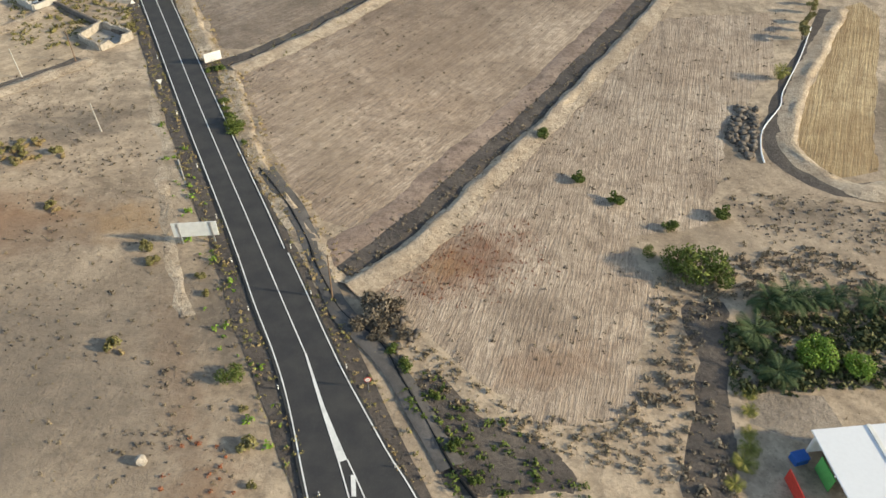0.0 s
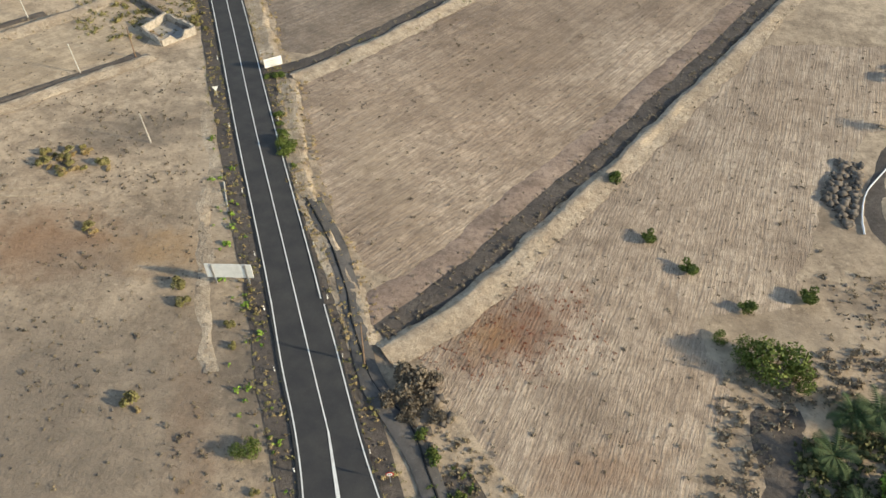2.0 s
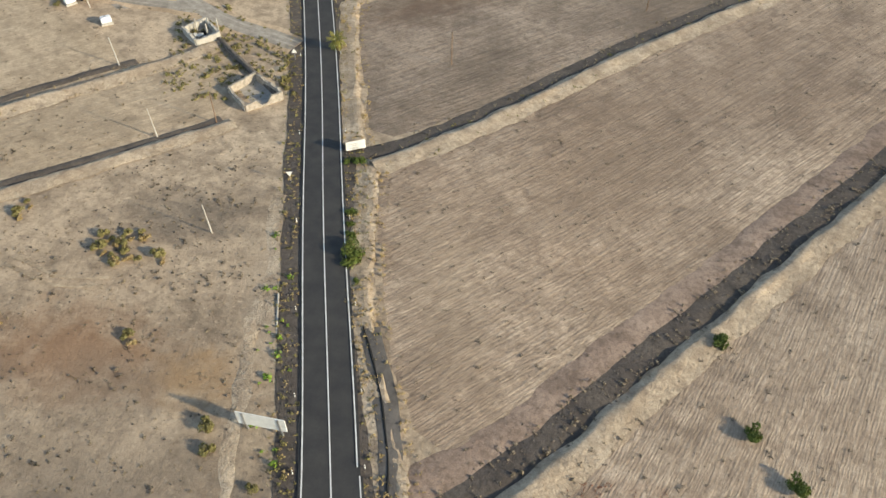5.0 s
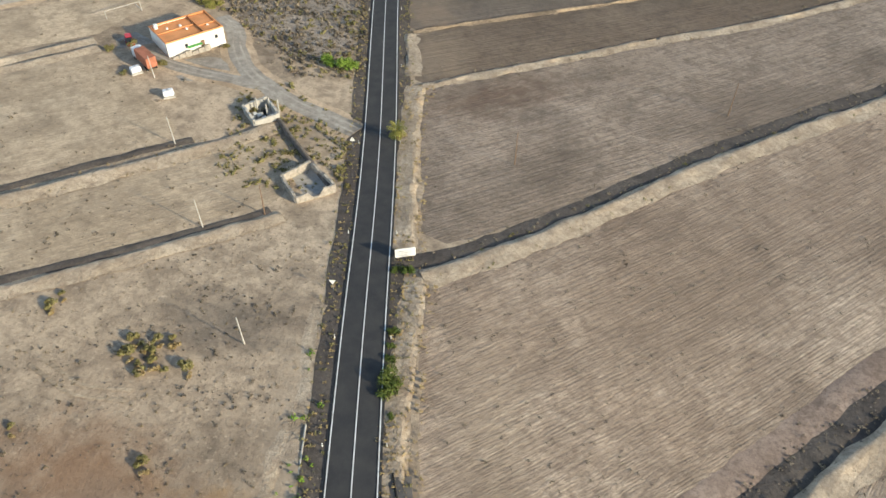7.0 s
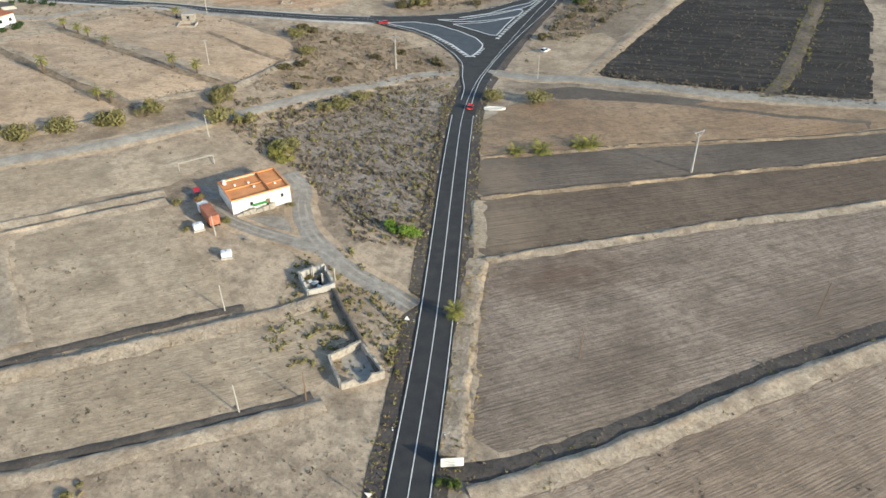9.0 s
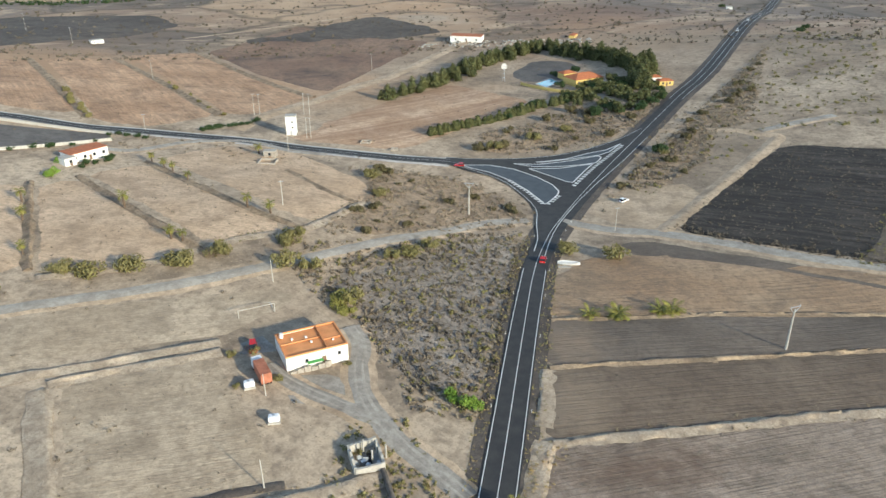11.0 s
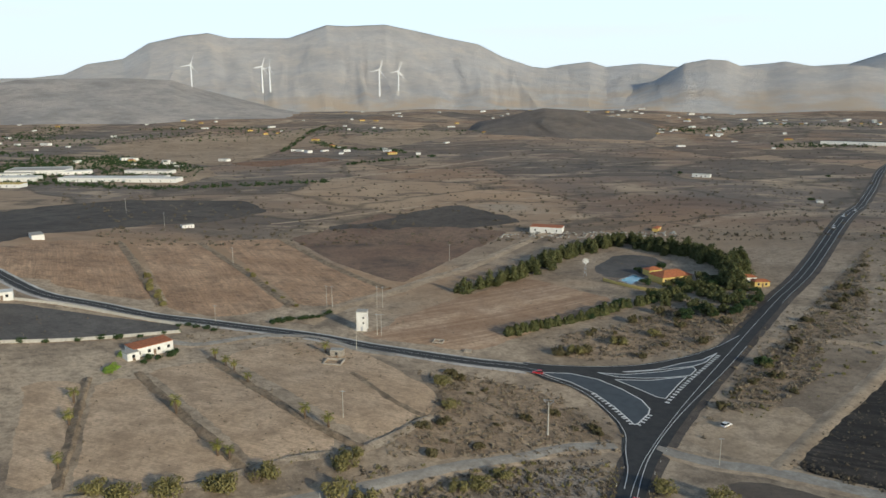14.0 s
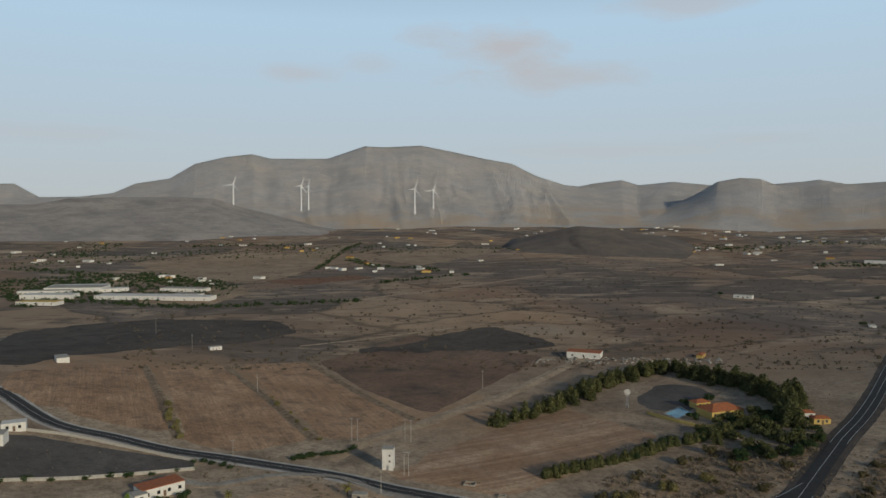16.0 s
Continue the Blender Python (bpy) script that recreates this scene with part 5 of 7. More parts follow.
# shrubs and trees that stand singly
spread_out(make_shrub(M_LEAF, 1.6, 1.9, 1100, 0.17, 3, "round green leafy shrub on the ploughed field", group="green shrubs in the field"), [(23.2, 100.0), (28.5, 94.0), (35.7, 87.2), (18.3, 114.6), (45.3, 90.7)], (0.85, 1.1), 3)
spread_out(make_shrub(M_LEAF, 2.2, 2.2, 1500, 0.14, 5, "large olive-green shrub beside dry weeds", group="large shrubs"), [(37.4, 76.0, 1.75), (34.6, 78.0, 1.1), (40.0, 75.0, 1.2), (31.3, 80.7, 0.55), (-25.6, 54.4, 0.8), (-37.8, 112.9)], (0.9, 1.1), 5)
spread_out(make_shrub(M_LEAFB, 3.2, 3.6, 2200, 0.2, 6, "bright green garden tree with dense leaves", "tree", "garden trees", "garden_tree"), [(48.5, 60.0), (53.5, 58.3)], (0.6, 1.0), 6)
spread_out(make_shrub(M_LEAFB, 2.8, 4.0, 1800, 0.2, 8, "bright green leafy tree beside the road", "tree", "roadside trees", "leafy_tree"), [(-93.9, 190.5), (-88.6, 190.7)], (0.75, 1.05), 8)
spread_out(make_shrub(M_OLIVE, 3.2, 2.8, 900, 0.26, 9, "grey-green tamarisk bush along the gravel road", group="bushes along the gravel road"), [(-206.3, 166.3), (-197.0, 171.4), (-192.6, 180.9), (-186.3, 190.6), (-183.8, 199.9), (-206.9, 148.4), (-172.9, 219.5), (-186.3, 189.7)], (1.0, 1.5), 9)
spread_out(make_shrub(M_OLIVE, 2.9, 2.6, 900, 0.24, 10, "olive-brown bush on dry ground", group="bushes on dry ground"), [(-176.4, 223.7), (-147.2, 234.9), (-144.6, 240.8), (-144.4, 250.0), (-164.3, 209.6), (-159.1, 213.1), (-139.1, 207.8), (-110.5, 277.1), (-96.3, 281.7), (-121.1, 384.5), (-186.9, 353.5), (-178.9, 373.8), (-172.1, 393.0), (-200.7, 287.4), (-184.3, 273.6)], (0.85, 1.5), 10)
spread_out(make_shrub(M_YOLIVE, 3.9, 2.6, 1800, 0.22, 12, "yellow-green spreading bush behind the farmhouse", group="yellow-green bushes"), [(-139.5, 205.5), (-136, 203, 0.7)], (0.9, 1.1), 12)
spread_out(make_shrub(M_LEAFB, 3.0, 3.4, 800, 0.3, 13, "tall yellow-green cane clump beside the house", "cane", "cane clumps", "cane_clump"), [(-292.8, 214.7), (-279.5, 203.7)], (0.7, 1.1), 13)
spread_out(make_palm(0.8, 30, 3.6, "low wide palm with green-yellow fronds", 14, group="low palms in a row", name="low_palm"), [(-85.7, 240.9), (-79.7, 245.2), (-71.7, 253.7), (-69.3, 256.2)], (1.0, 1.3), 14)
spread_out(make_palm(2.4, 24, 2.5, "palm tree with drooping green fronds beside the road", 15, group="single palms"), [(-65.7, 170.6), (69.9, 136.4)], (0.95, 1.1), 15)
spread_out(make_palm(3.0, 16, 1.9, "slender young palm with a thin trunk on a field bank", 16, group="young palms on the banks"), [(-272.1, 239.3), (-260.8, 236.9), (-256.8, 237.8), (-241.0, 233.1), (-202.9, 228.2), (-232.6, 202.8), (-194.7, 230.6), (-200.6, 197.6), (-196.8, 198.8), (-260.2, 184.0), (-245.2, 176.7), (-221.4, 164.8), (-253.3, 276.4)], (1.05, 1.5), 16)
spread_out(make_palm(1.6, 30, 4.2, "large dark green date palm in the garden", 17, group="garden palms", name="date_palm", mat=M_LEAFD), [(45.4, 69.8), (51.8, 70.6), (61.0, 70.4), (42.5, 57.0), (41.5, 63.7)] + [(48.6, 70.3), (55.2, 71.2)], (0.75, 1.05), 17)
spread_out(make_palm(0.3, 20, 1.6, "spiky green agave beside the dark track", 18, group="agaves", name="agave"), [(38.0, 54.1), (36.1, 48.2), (32.3, 41.3)] + [(37.2, 51.5), (35.4, 46.0), (34.2, 44.0)], (0.7, 1.2), 18)


def conifer(seed, tall):
    rng = random.Random(seed)
    ob = thing("casuarina_tree", 0, 0, 0, "tall dark feathery casuarina in the windbreak", "tree", "windbreak trees", z=0)
    part("trunk", rod(0.22, 0.06, (0, 0, -0.2), (0, 0, tall * 0.9), 6), M_TRUNK, ob)
    lobes = []
    for i in range(12):
        t = 0.12 + 0.85 * i / 12
        w = tall * 0.30 * (1.05 - t) + 0.45
        lobes.append((rng.uniform(-1, 1) * w * 0.5, rng.uniform(-1, 1) * w * 0.5, tall * t, w))
    part("crown", leaf_mesh("crown", M_CONIF, 620, lobes, 0.55, seed, 1.1), M_CONIF, ob)
    return ob


def row_of(pts, gap, jitter, rng):
    line = curve_points(pts, gap)
    return [(p[0] + rng.uniform(-jitter, jitter), p[1] + rng.uniform(-jitter, jitter)) for p in line]


rr = random.Random(21)
spread_out(conifer(31, 9.0), row_of([(-257.9, 544.3), (-238.0, 542.0), (-215.3, 535.6), (-195.1, 523.2), (-182.1, 513.0), (-174.5, 482.7)], 3.0, 2.0, rr) + row_of([(-257.9, 544.3), (-238.0, 542.0), (-215.3, 535.6), (-195.1, 523.2), (-182.1, 513.0), (-174.5, 482.7)], 3.5, 5.0, rr) + row_of([(-257.9, 544.3), (-238.0, 542.0), (-215.3, 535.6), (-195.1, 523.2), (-182.1, 513.0), (-174.5, 482.7)], 4.5, 8.0, rr), (0.8, 1.25), 31)
spread_out(conifer(32, 8.0), row_of([(-285.3, 391.3), (-280.9, 410.9), (-280.9, 437.5), (-285.4, 467.3), (-289.3, 512.3), (-282.3, 544.8), (-272.2, 558.6)], 3.4, 2.5, rr) + row_of([(-285.3, 391.3), (-280.9, 410.9), (-280.9, 437.5), (-285.4, 467.3), (-289.3, 512.3), (-282.3, 544.8), (-272.2, 558.6)][2:], 3.6, 6.0, rr) + row_of([(-285.3, 391.3), (-280.9, 410.9), (-280.9, 437.5), (-285.4, 467.3), (-289.3, 512.3), (-282.3, 544.8), (-272.2, 558.6)][3:], 4.0, 9.0, rr), (0.7, 1.15), 32)
spread_out(conifer(33, 4.6), row_of([(-219.3, 351.0), (-216.9, 366.0), (-212.4, 380.5), (-207.9, 394.3), (-205.4, 414.0), (-198.3, 434.3), (-192.2, 457.9), (-184.1, 474.6)][:4], 1.7, 1.1, rr) + row_of([(-219.3, 351.0), (-216.9, 366.0), (-212.4, 380.5), (-207.9, 394.3), (-205.4, 414.0), (-198.3, 434.3), (-192.2, 457.9), (-184.1, 474.6)][3:], 1.7, 2.2, rr), (0.7, 1.1), 33)
spread_out(make_shrub(M_LEAFD, 3.6, 4.2, 1000, 0.3, 34, "dark green tree beside the villa", "tree", "trees round the villa", "garden_tree"), row_of([(-170.8, 419.6), (-167.8, 432.2), (-158.7, 431.4), (-157.2, 448.5), (-156.7, 477.3)], 7.0, 3.5, rr) + row_of([(-219.3, 351.0), (-216.9, 366.0), (-212.4, 380.5), (-207.9, 394.3), (-205.4, 414.0), (-198.3, 434.3), (-192.2, 457.9), (-184.1, 474.6)][3:], 9.0, 4.0, rr) + [(-196, 470), (-190, 487), (-182, 478), (-222, 500), (-230, 488), (-214, 466), (-165, 470), (-168, 488)], (0.7, 1.2), 34)
spread_out(make_shrub(M_LEAFD, 1.9, 2.2, 600, 0.22, 38, "dark green garden shrub beside the cottage", "shrub", "shrubs beside the cottage"), [(-284.5, 219.5), (-283.5, 223.5), (-284.0, 227.5, 1.2), (-286.0, 230.5), (-282.5, 217.0, 0.8)], (0.9, 1.2), 38)
spread_out(make_shrub(M_LEAFD, 2.0, 1.8, 500, 0.22, 35, "dark green hedge bush along the walls", "hedge", "hedge bushes"), row_of([(-300.4, 284.5), (-298.9, 294.4), (-296.4, 305.7), (-298.8, 314.6)], 2.4, 0.6, rr) + row_of([(-329.7, 170.7), (-326.2, 183.2), (-317.9, 207.9), (-309.4, 245.5)], 7.0, 1.2, rr) + row_of([(-318, 250), (-306, 257)], 3.0, 1.5, rr), (0.7, 1.2), 35)
spread_out(make_shrub(M_OLIVE, 2.1, 2.4, 420, 0.26, 36, "olive shrub growing on a field bank", "shrub", "shrubs on the far banks"), row_of([(-492.4, 305.0), (-402.9, 276.2), (-349.0, 258.6)][1:], 5.0, 1.5, rr) + row_of([(-475.2, 350.6), (-391.0, 329.8), (-317.5, 308.8)][1:], 13.0, 1.5, rr), (0.7, 1.2), 36)

spread_out(make_shrub(M_OLIVE, 1.0, 0.9, 420, 0.16, 70, "low yellow-olive bush on the bare lot", "shrub", "low bushes on the bare lot"), [(-74.8, 100.5), (-72.0, 99.5), (-72.3, 102.4), (-72.8, 104.7), (-74.2, 102.7), (-91.4, 102.7), (-91.8, 105.4), (-79.1, 83.8), (-70.9, 105.6), (-65.6, 102.2), (-70.6, 100.8), (-76.0, 103.0), (-41.2, 58.6), (-60.6, 87.0), (-43.0, 77.8), (-41.3, 74.7), (-71.0, 101.0), (-70.7, 98.3), (-67.9, 100.3), (-33.8, 72.1), (-32.2, 68.6), (-23.2, 49.4), (-21.6, 44.4), (-20.2, 39.4)], (0.55, 1.3), 70)
spread_out(make_shrub(M_STRAW, 0.9, 0.9, 420, 0.15, 71, "low straw-coloured bush on the bare lot", "shrub", "low bushes on the bare lot"), [(px + 1.4, py - 1.1) for px, py in [(-74.8, 100.5), (-72.0, 99.5), (-72.3, 102.4), (-72.8, 104.7), (-74.2, 102.7), (-91.4, 102.7), (-91.8, 105.4), (-79.1, 83.8), (-70.9, 105.6), (-65.6, 102.2), (-70.6, 100.8), (-76.0, 103.0), (-41.2, 58.6), (-60.6, 87.0), (-43.0, 77.8), (-41.3, 74.7), (-71.0, 101.0), (-70.7, 98.3), (-67.9, 100.3), (-33.8, 72.1), (-32.2, 68.6), (-23.2, 49.4), (-21.6, 44.4), (-20.2, 39.4)][:14]], (0.5, 1.1), 71)
spread_out(make_shrub(M_LEAF, 1.1, 1.1, 480, 0.16, 72, "low green bush at the road's edge", "shrub", "roadside bushes"), [(-41.0, 118.9), (-39.9, 116.4), (-37.8, 112.7), (-37.2, 110.7), (-41.9, 121.7), (-48.1, 134.6), (-46.4, 135.5), (-35.3, 107.3), (-6.7, 59.5), (-4.8, 56.7), (-0.9, 52.5), (1.1, 45.3), (3.6, 41.0)], (0.6, 1.3), 72)
spread_out(make_shrub(M_LEAFD, 4.0, 4.0, 900, 0.4, 73, "dark green tree on the plain", "tree", "dark trees on the plain", "dark_tree"), [(-127.4, 657.4), (-127.5, 641.6), (-242.5, 850.9), (-232.0, 842.0), (-288.5, 1069.2), (-436.6, 985.1), (-123.3, 387.1), (-834.7, 791.6), (-831.4, 847.1), (-837.7, 960.6), (-909.2, 970.4)], (0.6, 1.2), 73)
tufts("red_weeds", *in_area([(-30, 34), (-30, 46), (-24, 44), (-20, 34)], 34), 0.15 + 0.3 * RNG.random(34), M_REDWEED, 74, "rust-red weeds beside the road shoulder", blades=14)

spread_out(make_shrub(M_OLIVE, 1.6, 4.2, 900, 0.24, 76, "tall olive-green cane clump beside the ditch", "cane", "cane clumps", "cane_clump"), [(82, 157), (84.5, 161), (87, 166), (89, 170), (80.5, 153)], (0.7, 1.1), 76)
cx0, cy0 = in_area([(48, 86), (48, 97), (62, 98), (74, 92), (70, 84)], 150)
stones("stones", cx0, cy0, 0.15 + 0.5 * RNG.random(len(cx0)) ** 2, M_CINDER, 77, "grey rubble on waste ground beside the field", "rubble")
cx0, cy0 = in_area([(46, 80), (48, 97), (62, 98), (78, 92), (74, 78)], 260)
tufts("dry_tufts", cx0, cy0, 0.15 + 0.5 * RNG.random(len(cx0)) ** 2, M_DRY, 78, "pale dry tufts on waste ground", blades=10)
vx, vy = in_area([(-203.9, 447.2), (-201.3, 475.5), (-186.4, 495.1), (-166.5, 494.4), (-150.2, 479.8), (-153.0, 441.8), (-172.9, 423.9)], 46)
spread_out(make_shrub(M_CONIF, 3.6, 4.6, 800, 0.42, 75, "dense dark green tree beside the villa", "tree", "dense trees beside the villa", "garden_tree"), list(zip(vx, vy)), (0.6, 1.2), 75)

jx, jy = clear(*in_area([(-209.5, 297.3), (-191.5, 308.0), (-170.9, 313.6), (-148.8, 306.6), (-137.0, 296.5), (-134.1, 284.9), (-170.9, 232.5), (-179.0, 238.0), (-187.5, 267.9)], 16), ((LANE_L, 4.0),))
spread_out(make_shrub(M_DRAB, 2.0, 1.7, 420, 0.3, 77, "dark olive bush on dry scrubland beside the junction", "shrub", "dark bushes round the junction"), list(zip(jx, jy)), (0.5, 1.4), 77)
jx, jy = clear(*in_area([(-193.0, 346.6), (-179.0, 349.3), (-160.6, 369.5), (-149.3, 390.9), (-148.4, 424.0), (-150.5, 457.0), (-185.9, 431.6), (-193.5, 391.9), (-204.3, 367.6)], 20))
spread_out(make_shrub(M_DRAB, 3.0, 2.6, 600, 0.36, 78, "dense dark olive bush between the villa and the road", "shrub", "dense bushes before the villa"), list(zip(jx, jy)), (0.5, 1.3), 78)
jx, jy = clear(*in_area([(-125.9, 367.7), (-128.8, 431.7), (-134.0, 586.9), (-100.5, 440.0), (-111.1, 426.5), (-103.0, 382.5), (-108.2, 352.6), (-122.0, 335.8)], 26))
spread_out(make_shrub(M_DRAB, 2.0, 1.6, 420, 0.3, 79, "dark olive bush on dry scrubland beyond the road", "shrub", "dark bushes beyond the road"), list(zip(jx, jy)), (0.5, 1.4), 79)

# scrub, weeds, grass and stones
x, y = clear(*in_area([(-209.5, 297.3), (-191.5, 308.0), (-170.9, 313.6), (-148.8, 306.6), (-137.0, 296.5), (-134.1, 284.9), (-170.9, 232.5), (-179.0, 238.0), (-187.5, 267.9)], 1300))
tufts("scrub", x, y, 0.3 + 0.9 * RNG.random(len(x)) ** 2, M_DARKSCRUB, 81, "grey-brown dry bushes beside the junction", blades=12, rise=0.8)
x, y = clear(*in_area([(-193.0, 346.6), (-179.0, 349.3), (-160.6, 369.5), (-149.3, 390.9), (-148.4, 424.0), (-150.5, 457.0), (-185.9, 431.6), (-193.5, 391.9), (-204.3, 367.6)], 900))
tufts("scrub", x, y, 0.4 + 1.1 * RNG.random(len(x)) ** 2, M_DARKSCRUB, 82, "dark dry bushes before the villa", blades=12, rise=0.8)
x, y = clear(*in_area([(-125.9, 367.7), (-128.8, 431.7), (-134.0, 586.9), (-100.5, 440.0), (-111.1, 426.5), (-103.0, 382.5), (-108.2, 352.6), (-122.0, 335.8)], 1500))
tufts("scrub", x, y, 0.4 + 1.0 * RNG.random(len(x)) ** 2, M_DARKSCRUB, 83, "grey-brown dry bushes beyond the main road", blades=12, rise=0.8)
x, y = clear(*in_area([(-420, 230), (-330, 560), (-20, 560), (-100, 430), (-130, 300), (-90, 120), (-300, 100)], 2600), ((LANE_L, 2.5), (LANE_R, 2.8), (DRIVE, 2.0)))
tufts("dry_tufts", x, y, 0.25 + 0.6 * RNG.random(len(x)) ** 3, M_DARKSCRUB, 84, "dark dry tufts scattered over the fields", blades=9)
x, y = clear(*in_area(SCRUB_WIDE, 900), ((DRIVE, 2.2), (LANE_L, 3.2)))
tufts("scrub", x, y, 0.3 + 1.0 * RNG.random(len(x)) ** 2, M_BRUSH, 101, "dark brown dry bushes covering the scrubland", blades=12, rise=0.8)
x, y = clear(*in_area(SCRUB_WIDE, 2600), ((DRIVE, 2.2), (LANE_L, 3.2)))
tufts("scrub", x, y, 0.22 + 0.75 * RNG.random(len(x)) ** 2.5, M_DARKSCRUB, 1, "grey-brown dry bushes covering the scrubland", blades=12, rise=0.8)
x, y = clear(*in_area(SCRUB_WIDE, 380), ((DRIVE, 2.2), (LANE_L, 3.2)))
tufts("scrub", x, y, 0.5 + 0.7 * RNG.random(len(x)), M_OLIVE, 2, "olive-green bushes in the scrubland", blades=12, rise=0.8)
x, y = clear(*in_area([(-330, 60), (-330, 560), (-20, 560), (120, 300), (120, 20), (-60, 20)], 5200), ((LANE_L, 2.5), (LANE_R, 2.8), (DRIVE, 2.0)))
tufts("dry_tufts", x, y, 0.12 + 0.3 * RNG.random(len(x)) ** 2, M_DRY, 3, "small dry tufts dotted over the earth", blades=6)
x, y = clear(*in_area([(-110, 30), (-110, 130), (-60, 135), (-25, 60), (-20, 25)], 1700))
tufts("dry_tufts", x, y, 0.12 + 0.3 * RNG.random(len(x)) ** 3, M_DRY, 4, "low brown weeds on the bare lot", blades=8, rise=0.6)
x, y = beside([p for p in ROAD if p[1] < 285], 1300, 3.9, 7.5, True)
tufts("roadside_weeds", x, y, 0.18 + 0.45 * RNG.random(len(x)) ** 2, M_OLIVE, 5, "olive weeds along the road edge", blades=8, lift=0.1)
x, y = beside([p for p in ROAD if p[1] < 285], 1000, 3.9, 7.0, True)
tufts("roadside_grass", x, y, 0.2 + 0.35 * RNG.random(len(x)) ** 2, M_STRAW, 6, "straw-coloured dry grass along the road edge", blades=8, lift=0.1)
x, y = beside([p for p in ROAD if 30 < p[1] < 130], 46, 5.0, 10.0, False)
tufts("green_weeds", x, y, 0.3 + 0.7 * RNG.random(len(x)) ** 2, M_LEAFB, 7, "bright green weeds beside the shoulder", blades=14, lift=0.1)
x, y = in_area([(-5.6, 52.2), (-1.6, 56.9), (4.5, 51.0), (11.5, 45.7), (16.9, 39.3), (1.1, 38.8), (-0.1, 44.5)], 120)
tufts("green_weeds", x, y, 0.25 + 0.7 * RNG.random(len(x)) ** 2, M_LEAF, 8, "green weeds on the dark gravel slope", blades=14)
x, y = in_area([(24, 40), (18, 48), (23, 52), (28, 62), (30, 74), (38, 80), (58, 84), (70, 74), (62, 68), (40, 72), (33, 60), (33, 40)], 760)
tufts("dry_bushes", x, y, 0.2 + 0.7 * RNG.random(len(x)) ** 2, M_DARKSCRUB, 9, "brown dry bushes beside the field's edge", blades=14, rise=0.7)
x, y = in_area([(-6, 66), (-12, 62), (-4, 54), (8, 47), (20, 42), (24, 50), (10, 50), (0, 59)], 420)
tufts("dry_bushes", x, y, 0.15 + 0.45 * RNG.random(len(x)) ** 2, M_DRY, 10, "tan dry bushes along the lower edge of the field", blades=12, rise=0.7)
x, y = in_area([(36, 54), (38, 66), (62, 70), (66, 60), (56, 56)], 620)
tufts("garden_plants", x, y, 0.4 + 0.9 * RNG.random(len(x)) ** 2, M_CONIF, 11, "green garden plants between the palms", blades=14)
for pts, mat, n, lb, sd in ((BANK_A, M_DARKSCRUB, 420, "dark weeds on the earth bank", 12), ([(-43.6, 135.2), (-34.9, 145.8), (-25.4, 158.8), (-9.2, 182.8), (10.1, 208.3), (28.6, 230.0), (62.0, 272.0)], M_OLIVE, 160, "olive weeds on the earth bank", 13), ([(-43.8, 137.0), (-39.1, 122.3), (-33.3, 106.4), (-27.3, 94.7), (-18.9, 80.4), (-14.9, 71.8)], M_STRAW, 330, "straw grass on the roadside bank", 14), ([(-69.6, 191.9), (-65.4, 179.0), (-58.2, 162.1), (-51.8, 148.1), (-48.4, 140.4)], M_STRAW, 220, "straw grass on the roadside bank", 15), ([(-70.0, 192.2), (-48.0, 214.3), (-27.3, 235.2), (2.9, 262.0), (40.0, 300.0)], M_DRY, 140, "dry weeds on the earth bank", 16), ([(-121.9, 112.7), (-110.0, 131.5), (-100.4, 147.1), (-90.6, 164.3)], M_DRY, 140, "dry weeds on the earth bank", 17), ([(-206.7, 160.6), (-193.7, 183.3), (-186.5, 212.0), (-179.4, 230.4), (-183.5, 262.4)], M_OLIVE, 160, "olive weeds on the earth bank", 18), (DITCH_A, M_DARKSCRUB, 500, "dark weeds in the ditch", 19), ([(-47.4, 136.5), (-37.2, 146.3), (-26.2, 161.6), (-9.8, 186.2), (9.7, 212.9), (28.6, 234.8), (60.0, 274.0)], M_DARKSCRUB, 300, "dark weeds in the ditch", 20)):
    x, y = beside(pts, n, 0.2, 3.0, True)
    tufts("bank_weeds", x, y, 0.2 + 0.4 * RNG.random(len(x)) ** 2, mat, sd, lb, blades=9, lift=0.2)
x, y = clear(*in_area([(-90, 140), (-108, 176), (-98, 180), (-80, 172), (-70, 160), (-66, 150)], 420), ((DRIVE, 2.2),))
tufts("scrub", x, y, 0.35 + 0.7 * RNG.random(len(x)) ** 2, M_OLIVE, 22, "olive bushes round the ruins", blades=12, rise=0.8)
x, y = clear(*in_area([(-330, 280), (-120, 290), (-100, 430), (-140, 470), (-190, 430), (-160, 350), (-200, 300), (-300, 240)], 800))
tufts("scrub", x, y, 0.4 + 0.9 * RNG.random(len(x)) ** 2, M_DARKSCRUB, 23, "grey-brown bushes beside the junction", blades=12, rise=0.7)
x, y = clear(*in_area([(-125, 335), (-100, 345), (-92, 420), (-80, 440), (-20, 470), (40, 640), (-140, 640), (-128, 430)], 900))
tufts("scrub", x, y, 0.5 + 1.3 * RNG.random(len(x)) ** 2, M_OLIVE, 24, "olive bushes on the plain beside the road", blades=14, rise=0.7)
x, y = in_area([(-91.6, 313.0), (-93.2, 337.4), (-80.4, 419.9), (-80.1, 416.3), (-17.5, 429.8), (-9.1, 401.6), (-2.0, 322.2), (-68.0, 313.1)], 1500)
tufts("cinder_weeds", x, y, 0.3 + 0.5 * RNG.random(len(x)) ** 2, M_BRUSH, 25, "low weeds in rows on black cinder", blades=8)
ang, rad = np.radians(70 + 95 * RNG.random(13000)), 430 + 2300 * RNG.random(13000) ** 1.5
